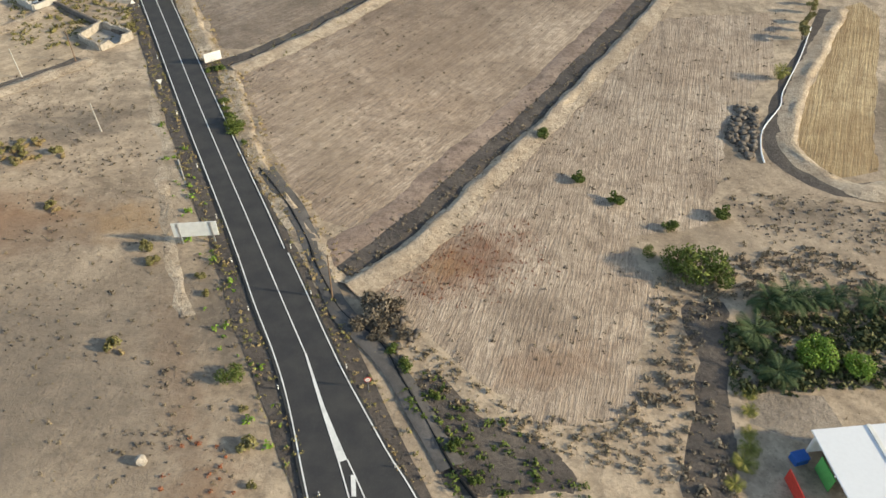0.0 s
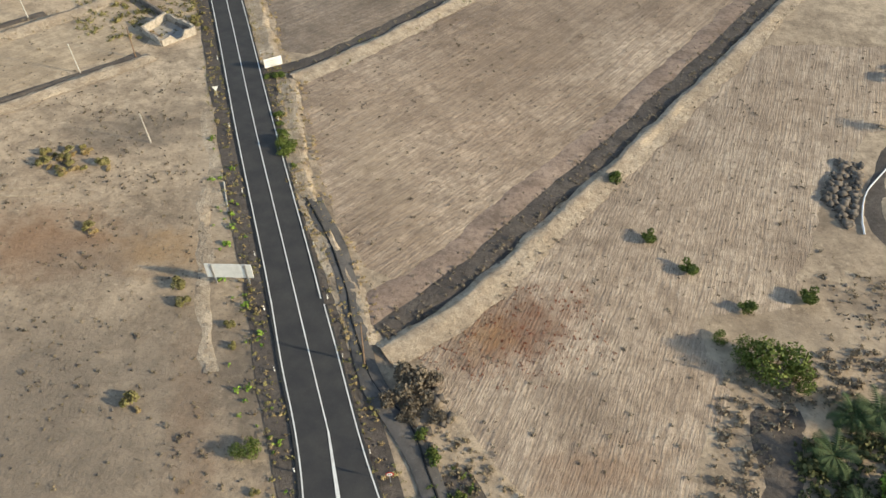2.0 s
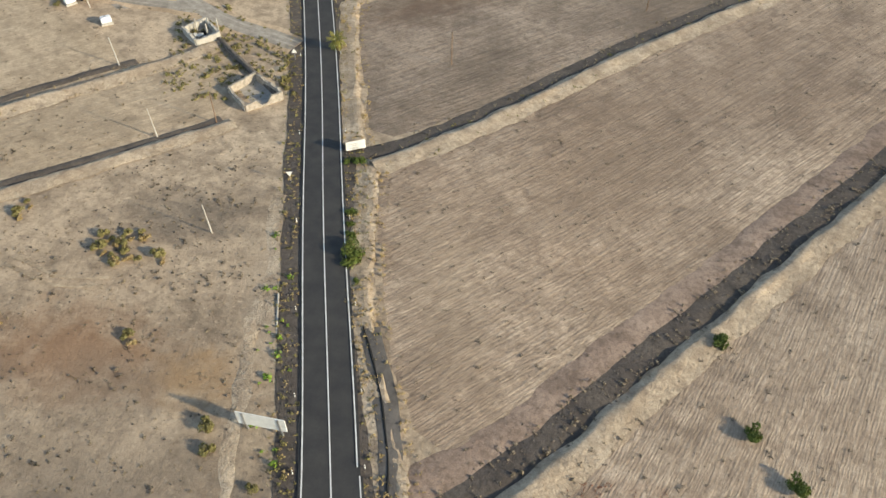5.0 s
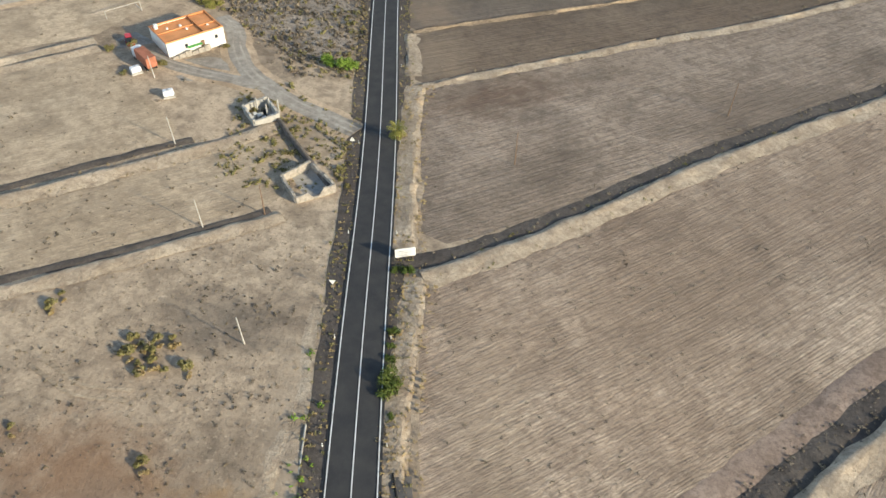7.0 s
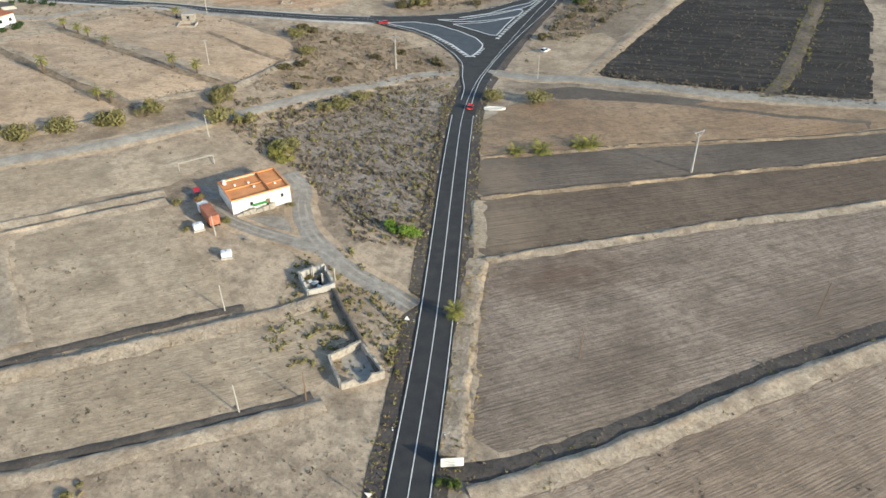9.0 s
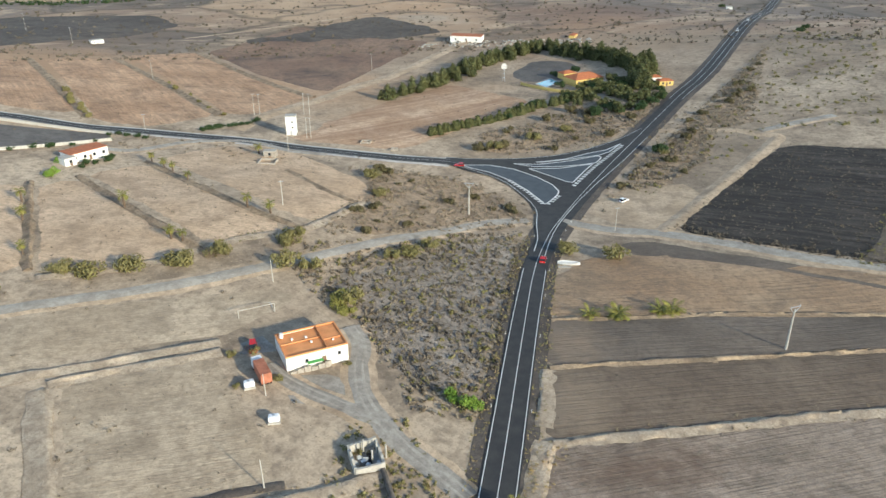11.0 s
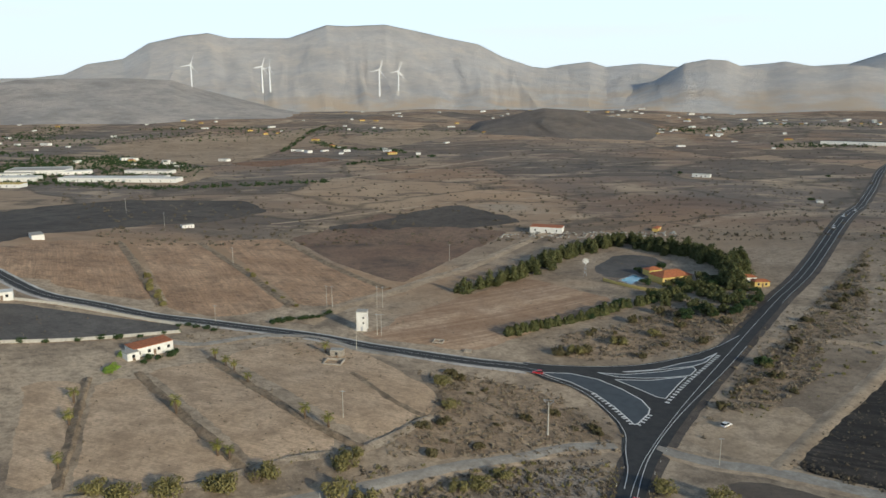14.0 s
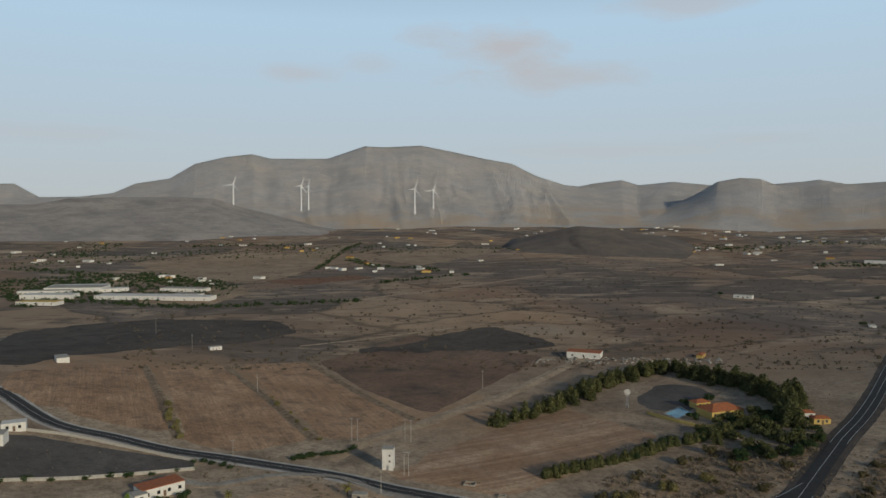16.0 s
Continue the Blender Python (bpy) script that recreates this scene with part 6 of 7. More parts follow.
x, y = clear(CX + rad * np.cos(ang), CY + rad * np.sin(ang))
tufts("far_bushes", x, y, 0.5 + 2.2 * RNG.random(len(x)) ** 3, M_BRUSH, 26, "dark bushes scattered over the far plain", blades=12, rise=0.8)
x, y = in_area([(-1250, 380), (-1250, 640), (-960, 640), (-860, 560), (-860, 440), (-1000, 380)], 900)
tufts("far_trees", x, y, 1.5 + 2.5 * RNG.random(len(x)), M_LEAFD, 27, "dark green trees round the distant estate", blades=16, rise=1.0)
x, y = in_area([(-1800, 500), (-1500, 1300), (-1000, 1900), (-500, 2300), (-450, 2100), (-900, 1700), (-1300, 1100), (-1500, 500)], 1500)
tufts("far_trees", x, y, 1.2 + 3.0 * RNG.random(len(x)) ** 2, M_LEAFD, 28, "dark trees among the distant houses", blades=14, rise=1.0)

x, y = in_area([(-110, 30), (-115, 130), (-60, 140), (-25, 60), (-20, 25)], 1500)
stones("stones", *clear(x, y), 0.08 + 0.3 * RNG.random(len(clear(x, y)[0])) ** 3, M_CINDER, 41, "loose grey-brown stones on bare earth")
x, y = beside([p for p in ROAD if p[1] < 300], 1500, 3.9, 6.4, True)
stones("stones", x, y, 0.08 + 0.28 * RNG.random(len(x)) ** 2, M_CINDER, 42, "dark stones on the road shoulder", lift=0.1)
x, y = in_area([(57.7, 125.8), (62.7, 125.8), (55.2, 106.7), (53.0, 114.9)], 170)
stones("boulders", x, y, 0.6 + 1.1 * RNG.random(len(x)), M_CINDER, 43, "heap of dark volcanic boulders beside the field", "boulders")
x, y = beside(DITCH_A, 500, 0, 2.4, True)
stones("stones", x, y, 0.12 + 0.4 * RNG.random(len(x)) ** 2, M_CINDER, 44, "dark stones along the ditch", lift=0.1)
x, y = in_area(SCRUB, 1200)
stones("stones", x, y, 0.12 + 0.5 * RNG.random(len(x)) ** 2, M_CINDER, 45, "dark stones between the dry bushes")
x, y = in_area([(-10, 64), (-5, 58), (-3, 63), (-7, 68)], 50)
stones("boulders", x, y, 0.4 + 0.9 * RNG.random(len(x)), M_CINDER, 46, "heap of brown boulders at the field's corner", "boulders")
x, y = in_area([(-375, 520), (-340, 540), (-250, 590), (-262, 600), (-350, 560)], 240)
stones("scrap_heaps", x, y, 0.8 + 1.6 * RNG.random(len(x)), M_CONC, 47, "pale rubble and scrap on the waste ground", "rubble")


# ---------------------------------------------------------------- built things
def pole(x, y, tall, mat, label, arm=0.0, group="utility poles", turn=0.0, lean=0.0, name="utility_pole", r=0.14):
    ob = thing(name, x, y, turn, label, "pole", group)
    part("shaft", rod(r, r * 0.6, (0, 0, -0.3), (lean, 0, tall), 8), mat, ob)
    if arm:
        bm = box(2 * arm, 0.12, 0.12, lean, 0, tall - 0.5)
        part("crossarm", bm, M_WOOD if mat is M_WOOD else M_STEEL, ob)
        ins = rod(0.05, 0.04, (0, 0, 0), (0, 0, 0.25), 6)
        me = obj_of("insulator", ins, M_CONC)
        for k in (-0.9, 0, 0.9):
            p = part("insulator", me, None, ob)
            p.location = (lean + arm * k, 0, tall - 0.38)
    return ob


for (x, y), h in zip([[(-40.2, 172.6)][0], [(-3.3, 209.4)][0], [(-15.1, 68.6)][0], [(-76.3, 137.6)][0], [(-76.2, 136.0)][0]][:4], (8.1, 8.4, 8.3, 6.8)):
    pole(x, y, h, M_WOOD, "brown wooden utility pole standing on open ground", group="wooden utility poles", lean=0.15)
for (x, y), h in zip([[(-83.5, 129.2)][0], [(-60.9, 109.6)][0], [(-104.3, 147.7)][0], [(-160.5, 200.7)][0], [(-124.7, 166.2)][0]], (6.4, 6.0, 6.5, 6.5, 5.5)):
    pole(x, y, h, M_CONC, "pale thin concrete utility pole", group="concrete utility poles", lean=-0.2)
for (x, y), h in zip([[(-197.2, 238.3)][0], [(-258.1, 308.3)][0], [(-256.9, 309.6)][0], [(-308.0, 320.9)][0], [(-291.9, 339.2)][0], [(-314.5, 264.6)][0], [(-407.8, 331.7)][0], [(-341.6, 447.7)][0], [(-638.0, 374.4)][0], [(-533.1, 354.4)][0], [(-106.2, 302.8)][0], [(-248.6, 288.3)][0]], (9, 10, 10, 11, 11, 8, 11, 11, 13, 13, 9, 9)):
    pole(x, y, h, M_CONC, "pale power-line pole with a short crossarm", 0.8, "power-line poles", 40)
for x, y in ([(-308.0, 320.9)][0], [(-291.9, 339.2)][0]):
    pole(x + 2.4, y + 1.5, 11, M_CONC, "pale power-line pole with a short crossarm", 0.8, "power-line poles", 40)


def power_pole(x, y, tall, turn):
    """A stout concrete pole with a Y-shaped head."""
    ob = thing("power_pole", x, y, turn, "tall pale concrete power pole with a triangular steel head", "pole", "tall power poles")
    part("shaft", rod(0.34, 0.17, (0, 0, -0.3), (0, 0, tall - 0.6), 8), M_CONC, ob)
    part("crossarm", box(3.4, 0.16, 0.16, 0, 0, tall - 0.2), M_STEEL, ob)
    for s in (-1, 1):
        part("brace", rod(0.07, 0.07, (0, 0, tall - 1.9), (s * 1.6, 0, tall - 0.2), 6), M_STEEL, ob)
        part("insulator", rod(0.08, 0.05, (s * 1.5, 0, tall - 0.04), (s * 1.5, 0, tall + 0.35), 6), M_CONC, ob)
    return ob


power_pole(*[(-40.9, 255.9)][0], 12.0, 60)
power_pole(*[(-153.2, 284.1)][0], 11.9, 30)


def billboard(x, y, turn, w, h, low, label, front, back_strips):
    ob = thing("billboard", x, y, turn, label, "billboard", "roadside billboards")
    part("panel", box(w, 0.14, h, 0, 0, low, 0.02), front, ob)
    for s in (-0.36, 0.36):
        part("post", box(0.18, 0.18, low + h * 0.9, s * w, 0.17, -0.2), M_STEEL if back_strips else M_WOOD, ob)
    if back_strips:
        for s in (-0.36, 0.36):
            part("rib", box(0.30, 0.06, h, s * w, -0.105, low), M_STEEL, ob, "dull steel rib")
    else:
        for k, (wd, zz) in enumerate(((0.5, 0.68), (0.34, 0.48), (0.42, 0.22), (0.3, 0.08))):
            part("print_bar", box(w * wd, 0.02, h * 0.07, w * (-0.12 + 0.1 * (k % 2)), -0.085, low + h * zz), M_STEEL, ob, "grey printed bar")
    return ob


def facing(a, c):
    return math.degrees(math.atan2(c[1] - a[1], c[0] - a[0]))


ba, bc = [(-38.5, 79.1)][0], [(-33.3, 79.6)][0]
billboard((ba[0] + bc[0]) / 2, (ba[1] + bc[1]) / 2, facing(ba, bc), 6.4, 2.6, 1.6, "large grey billboard seen from behind on steel posts", M_SIGNBACK, True)
ba, bc = [(-49.3, 137.0)][0], [(-46.4, 139.0)][0]
billboard((ba[0] + bc[0]) / 2, (ba[1] + bc[1]) / 2, facing(ba, bc), 3.6, 1.9, 0.8, "white notice board with small print on wooden posts", M_WHITE, False)


def road_sign(x, y, turn, shape, label):
    ob = thing("road_sign", x, y, turn, label, "road sign", "road signs")
    part("post", rod(0.04, 0.04, (0, 0, -0.2), (0, 0, 2.3), 6), M_STEEL, ob)
    bm = bmesh.new()
    if shape == "round":
        bmesh.ops.create_cone(bm, cap_ends=True, segments=24, radius1=0.45, radius2=0.45, depth=0.04)
        bmesh.ops.rotate(bm, matrix=Matrix.Rotation(radians(90), 3, "X"), verts=bm.verts[:])
        bmesh.ops.translate(bm, vec=(0, -0.06, 2.2), verts=bm.verts[:])
        part("plate", bm, M_REDP, ob, "red round plate")
        bm = bmesh.new()
        bmesh.ops.create_cone(bm, cap_ends=True, segments=24, radius1=0.32, radius2=0.32, depth=0.02)
        bmesh.ops.rotate(bm, matrix=Matrix.Rotation(radians(90), 3, "X"), verts=bm.verts[:])
        bmesh.ops.translate(bm, vec=(0, -0.095, 2.2), verts=bm.verts[:])
        part("disc", bm, M_WHITE, ob, "white inner disc")
        part("bar", box(0.34, 0.02, 0.1, 0, -0.115, 2.15), M_TYRE, ob, "dark bar")
    else:
        s = -1 if shape == "down" else 1
        tri = [(-0.6, 0, 2.2 - 0.4 * s), (0.6, 0, 2.2 - 0.4 * s), (0, 0, 2.2 + 0.65 * s)]
        vs = [bm.verts.new((a, d, c)) for d in (-0.08, -0.04) for a, _, c in tri]
        bm.faces.new(vs[:3])
        bm.faces.new(vs[3:])
        for i in range(3):
            bm.faces.new((vs[i], vs[(i + 1) % 3], vs[3 + (i + 1) % 3], vs[3 + i]))
        bmesh.ops.recalc_face_normals(bm, faces=bm.faces[:])
        part("plate", bm, M_WHITE, ob, "pale triangular plate")
    return ob


road_sign(*[(-55.0, 125.8)][0], 20, "down", "triangular give-way sign with its pale back showing")
road_sign(*[(-72.6, 164.1)][0], 20, "up", "triangular warning sign with its pale back showing")
road_sign(*[(-8.9, 53.0)][0], 10, "round", "round red and white road sign on a thin post")


def marker_post():
    ob = thing("marker_post", 0, 0, 0, "short white roadside marker post with a dark band", "marker post", "marker posts along the road", z=0)
    part("post", box(0.14, 0.12, 1.0, 0, 0, -0.1, 0.02), M_WHITE, ob)
    part("band", box(0.15, 0.13, 0.16, 0, 0, 0.62), M_TYRE, ob, "black band")
    return ob


posts = []
seg = curve_points([p for p in ROAD if 30 < p[1] < 320], 24.0)
sn = normals(seg)
for p, n in zip(seg, sn):
    for s in (-1, 1):
        q = p + n * s * (W + 1.0)
        if not inside(JUNCTION, np.array([q[0]]), np.array([q[1]]))[0]:
            posts.append((q[0], q[1], 1.0))
spread_out(marker_post(), posts, (1, 1.01), 50)


def car(x, y, turn, paint, label, long=4.1, tall=1.48, z=None, van=False):
    """A small car: sculpted body, glass house, wheels with rims, lights."""
    ob = thing("car", x, y, turn, label, "car", "", z=z)
    wd = 1.74
    side = [(-long / 2, 0.35), (-long / 2 + 0.05, 0.82), (-long / 2 + 0.35, 0.92), (long / 2 - 1.15, 0.95), (long / 2 - 0.25, 0.78), (long / 2, 0.6), (long / 2, 0.32)]
    bm = bmesh.new()
    ring = [[bm.verts.new((px, s * wd / 2, pz)) for px, pz in side] for s in (-1, 1)]
    bm.faces.new(ring[0])
    bm.faces.new(ring[1][::-1])
    for i in range(len(side)):
        j = (i + 1) % len(side)
        bm.faces.new((ring[0][i], ring[1][i], ring[1][j], ring[0][j]))
    bmesh.ops.recalc_face_normals(bm, faces=bm.faces[:])
    bmesh.ops.bevel(bm, geom=bm.edges[:], offset=0.06, segments=2, affect="EDGES")
    body = part("body", bm, paint, ob)
    back = -long / 2 + 0.12
    front = long / 2 - (0.75 if van else 1.25)
    glass = bmesh.new()
    low = [(back, 0.9), (front, 0.9)]
    top = [(back + 0.35, tall), (front - 0.75, tall)]
    vs = [glass.verts.new((px, s * wd / 2 * k, pz)) for s in (-1, 1) for (px, pz), k in zip(low + top[::-1], (0.95, 0.95, 0.78, 0.78))]
    glass.faces.new(vs[:4])
    glass.faces.new(vs[4:][::-1])
    for i in range(4):
        glass.faces.new((vs[i], vs[4 + i], vs[4 + (i + 1) % 4], vs[(i + 1) % 4]))
    bmesh.ops.recalc_face_normals(glass, faces=glass.faces[:])
    part("glass_house", glass, M_GLASS, ob, "dark glass house")
    part("roof", box(front - back - 1.02, wd * 0.80, 0.05, (back + 0.35 + front - 0.75) / 2, 0, tall - 0.01, 0.02), paint, ob)
    rim = rod(0.19, 0.19, (0, -0.12, 0), (0, 0.12, 0), 10)
    tyre = rod(0.32, 0.32, (0, -0.1, 0), (0, 0.1, 0), 14)
    me_t, me_r = obj_of("tyre", tyre, M_TYRE), obj_of("rim", rim, M_STEEL)
    for sx in (-1, 1):
        for sy in (-1, 1):
            t = part("tyre", me_t, None, ob)
            t.location = (sx * long * 0.31, sy * (wd / 2 - 0.06), 0.32)
            part("rim", me_r, None, t)
    for sy in (-1, 1):
        part("headlight", box(0.06, 0.34, 0.14, long / 2 - 0.02, sy * 0.6, 0.58, 0.02), M_WHITE, ob, "clear headlight")
        part("tail_light", box(0.05, 0.22, 0.24, -long / 2 + 0.02, sy * 0.68, 0.6, 0.02), M_REDP, ob, "red tail light")
    part("number_plate", box(0.03, 0.5, 0.11, -long / 2 + 0.0, 0, 0.5), M_WHITE, ob)
    return ob


def road_heading(y):
    i = int(np.argmin(abs(MAIN_LINE[:, 1] - y)))
    d = MAIN_LINE[i + 1] - MAIN_LINE[i]
    return math.degrees(math.atan2(d[1], d[0])), MAIN_LINE[i], np.array((d[1], -d[0])) / np.linalg.norm(d)


hd, mp, rt = road_heading(266.0)
q = mp + rt * 1.65
car(q[0], q[1], hd, M_REDCAR, "small red hatchback driving on the asphalt road", z=gz(*q) + 0.29)
q = np.array([(-185.5, 324.3)][0])
car(q[0], q[1], 205, M_REDCAR, "red car on the side road near the junction", z=gz(*q) + 0.3)
car(*[(-115.1, 330.1)][0], 75, M_WHITECAR, "white car parked on the tan earth lot", z=gz(*[(-115.1, 330.1)][0]) + 0.08)
car(*[(-140.0, 176.0)][0], -40, M_REDCAR, "red van parked in the farm yard", 4.3, 1.8, gz(*[(-140.0, 176.0)][0]) + 0.09, True)
for t, o in ((640, -1.6), (760, 1.6), (700, -1.6)):
    hd, mp, rt = road_heading(t)
    q = mp + rt * o
    car(q[0], q[1], hd if o > 0 else hd + 180, M_WHITECAR, "distant white car on the straight road", z=gz(*q) + 0.29)


def window_in(parent, x, y, z, w, h, turn=0.0):
    """A window set into a wall: frame, sill and dark pane."""
    fr = part("window", box(w + 0.16, 0.10, h + 0.16, 0, 0, 0), M_CONC, parent, "pale window frame")
    fr.matrix_basis = pose(x, y, z, 0, 0, turn)
    part("pane", box(w, 0.04, h, 0, -0.06, 0.08), M_GLASS, fr, "dark pane")
    part("sill", box(w + 0.3, 0.2, 0.06, 0, -0.08, -0.06), M_CONC, fr)
    return fr


def farmhouse():
    x, y = [(-127.5, 174.9)][0]
    ob = thing("farmhouse", x, y, 61.2, "white farmhouse with a flat orange-painted roof", "house")
    L, Dp, H = 14.3, 10.6, 3.7
    for sx, sy, px, py in ((L, 0.25, L / 2, 0.125), (L, 0.25, L / 2, Dp - 0.125), (0.25, Dp - 0.5, 0.125, Dp / 2), (0.25, Dp - 0.5, L - 0.125, Dp / 2)):
        part("wall", box(sx, sy, H + 0.6, px, py, -0.6), M_WHITE, ob)
    part("roof", box(9.6, Dp - 0.5, 0.12, 5.05, Dp / 2, H - 0.25), M_ORANGE, ob, "orange-painted flat roof")
    part("roof", box(4.3, Dp - 0.5, 0.12, 11.9, Dp / 2, H - 0.1), M_ORANGE, ob, "orange-painted flat roof")
    for sx, sy, px, py in ((L + 0.1, 0.34, L / 2, 0.12), (L + 0.1, 0.34, L / 2, Dp - 0.12), (0.34, Dp - 0.6, 0.12, Dp / 2), (0.34, Dp - 0.6, L - 0.12, Dp / 2), (0.3, Dp - 0.6, 9.7, Dp / 2)):
        part("parapet", box(sx, sy, 0.34, px, py, H + 0.002, 0.03), M_ORANGE, ob, "orange parapet coping")
    part("parapet", box(9.3, 0.25, 0.22, 4.9, Dp * 0.55, H - 0.13, 0.03), M_ORANGE, ob, "orange roof ridge")
    part("parapet", box(4.0, 0.25, 0.22, 11.9, Dp * 0.38, H + 0.02, 0.03), M_ORANGE, ob, "orange roof ridge")
    tank = part("roof_tank", rod(0.5, 0.45, (1.2, Dp - 1.4, H - 0.12), (1.2, Dp - 1.4, H + 1.0), 14), M_WHITE, ob, "white water tank")
    for px, py in ((3.2, 7.2), (6.4, 6.8), (7.0, 4.4), (11.8, 3.2)):
        part("vent", box(0.5, 0.5, 0.4, px, py, H - 0.12, 0.04), M_WHITE, ob, "small white roof vent")
    for px in (4.6, 12.2):
        window_in(ob, px, -0.03, 1.6, 0.6, 0.7)
    part("door", box(1.0, 0.08, 2.1, 8.6, -0.03, 0), M_WOOD, ob, "brown wooden door")
    for k in range(6):
        part("plinth", box(1.5, 0.5, 1.0 + 0.25 * (k % 3), 1.2 + 1.6 * k, -0.9, -0.4, 0.06), M_STONE, ob, "rough pale stone terrace wall")
    part("awning", box(3.6, 1.0, 0.1, 6.4, -0.75, 1.7), M_GREEN, ob, "green awning")
    return ob


farmhouse()
spread_out(make_shrub(M_OLIVE, 1.3, 1.4, 500, 0.16, 60, "low olive bush against the farmhouse", "shrub", "bushes by the farmhouse"), [(-119.6, 186.0), (-127.0, 171.6), (-138.5, 175.0), (-141.5, 171.0), (-131.5, 164.0)], (0.7, 1.2), 60)


def ruin(corners, tall, mat, label, gap=None):
    """Roofless stone walls on four corners, broken along the top; each wall a part."""
    c = np.mean(corners, axis=0)
    ob = thing("ruined_building", c[0], c[1], 0, label, "ruin", "roofless ruins")
    rng = random.Random(int(abs(c[0])))
    for i in range(4):
        a, d = np.array(corners[i]) - c, np.array(corners[(i + 1) % 4]) - c
        n = max(3, int(np.linalg.norm(d - a) / 1.0))
        bm = bmesh.new()
        u = (d - a) / np.linalg.norm(d - a)
        w = np.array((-u[1], u[0])) * 0.25
        prev = None
        for k in range(n + 1):
            p = a + (d - a) * k / n
            h = tall * rng.uniform(0.72, 1.0)
            if gap == i and n // 3 < k < 2 * n // 3 + 1:
                h = 0.4
            ring = [bm.verts.new((p[0] + s * w[0], p[1] + s * w[1], z)) for s, z in ((-1, -0.5), (1, -0.5), (1, h), (-1, h))]
            if prev:
                for j in range(4):
                    bm.faces.new((prev[j], prev[(j + 1) % 4], ring[(j + 1) % 4], ring[j]))
            else:
                bm.faces.new(ring)
            prev = ring
        bm.faces.new(prev[::-1])
        bmesh.ops.recalc_face_normals(bm, faces=bm.faces[:])
        part("wall", bm, mat, ob)
    p = np.array(corners) - c
    me = mesh_of("floor_slab", [(q[0] * 0.97, q[1] * 0.97, 0.12) for q in p], [(0, 1, 2, 3)], M_CONC)
    part("floor_slab", me, None, ob, "dusty concrete floor")
    return ob


ruin([[(-79.3, 148.0)][0], [(-73.2, 143.3)][0], [(-68.6, 149.8)][0], [(-76.5, 154.0)][0]], 2.0, M_STONE, "roofless ruin with pale stone walls beside the road", 1)
rb = ruin([[(-99.7, 164.7)][0], [(-94.3, 160.9)][0], [(-91.1, 165.3)][0], [(-96.9, 169.6)][0]], 2.2, M_CONC, "small roofless concrete ruin with junk inside")
for k, (dx, dy) in enumerate(((-2, 1.4), (0.4, 2.6), (1.4, 0.2), (2.4, 3.0))):
    part("column", box(0.25, 0.25, 3.4, dx, dy, -0.2), M_CONC, rb, "bare concrete column")
jx, jy = -95.2, 164.6
for k in range(9):
    ob = thing("scrap_box", jx + 3.2 * math.cos(k * 2.4) * (k / 9), jy + 2.6 * math.sin(k * 2.4) * (k / 9), k * 37, ("dark discarded crate inside the ruin", "pale discarded panel inside the ruin")[k % 2], "scrap", "scrap in the ruin", z=gz(jx, jy) + 0.12)
    part("crate", box(1.1, 0.8, 0.5 + 0.2 * (k % 3), 0, 0, 0, 0.05), (M_TYRE, M_WHITE, M_STEEL)[k % 3], ob)

# dry stone wall between the ruins
wl_pts = [[(-91.1, 164.8)][0], [(-79.5, 156.7)][0], [(-69.4, 149.8)][0]]
ribbon("wall_stone", wl_pts, (-0.55, -0.42, 0.42, 0.55), (-0.1, 1.15, 1.15, -0.1), M_STONED, 0.8, 0.2, "dark dry-stone wall between the ruins", "wall", ragged=0.12)
for nm, pts, lb in (("wall_yard_front", [(-329.7, 170.7), (-326.2, 183.2), (-317.9, 207.9), (-309.4, 245.5)], "long white-painted wall round the cinder yard"), ("wall_yard_back", [(-379.9, 204.9), (-367.6, 218.5), (-350.4, 230.2), (-317.7, 249.7)], "long grey-white wall along the side road")):
    ribbon(nm, pts, (-0.15, -0.14, 0.14, 0.15), (-0.1, 1.3, 1.3, -0.1), M_CONC, 4.0, 0.0, lb, "wall")


def block_house(x, y, turn, w, d, h, wall, roof, label, group="", name="house", hip=False, windows=2):
    """A plain house: body, roof (flat slab with parapet, or hipped tiles), door and windows."""
    ob = thing(name, x, y, turn, label, "house", group)
    part("wall", box(w, d, h + 0.5, 0, 0, -0.5), wall, ob)
    if hip:
        bm = bmesh.new()
        e = 0.5
        b4 = [bm.verts.new((sx * (w / 2 + e), sy * (d / 2 + e), h + 0.004)) for sx, sy in ((-1, -1), (1, -1), (1, 1), (-1, 1))]
        r2 = [bm.verts.new((sx * max(w / 2 - d / 2, 0.3), 0, h + d * 0.22)) for sx in (-1, 1)]
        for f in ((b4[0], b4[1], r2[1], r2[0]), (b4[2], b4[3], r2[0], r2[1]), (b4[1], b4[2], r2[1]), (b4[3], b4[0], r2[0]), tuple(b4[::-1])):
            bm.faces.new(f)
        part("roof", bm, roof, ob)
    else:
        part("roof", box(w + 0.2, d + 0.2, 0.25, 0, 0, h + 0.004, 0.04), roof, ob)
    for k in range(windows):
        window_in(ob, (k + 0.5) * w / windows - w / 2, -d / 2 - 0.03, h * 0.35, 1.0, 1.1)
    if windows:
        part("door", box(1.0, 0.08, 2.05, w * 0.02, -d / 2 - 0.03, 0), M_WOOD, ob, "brown door")
    return ob


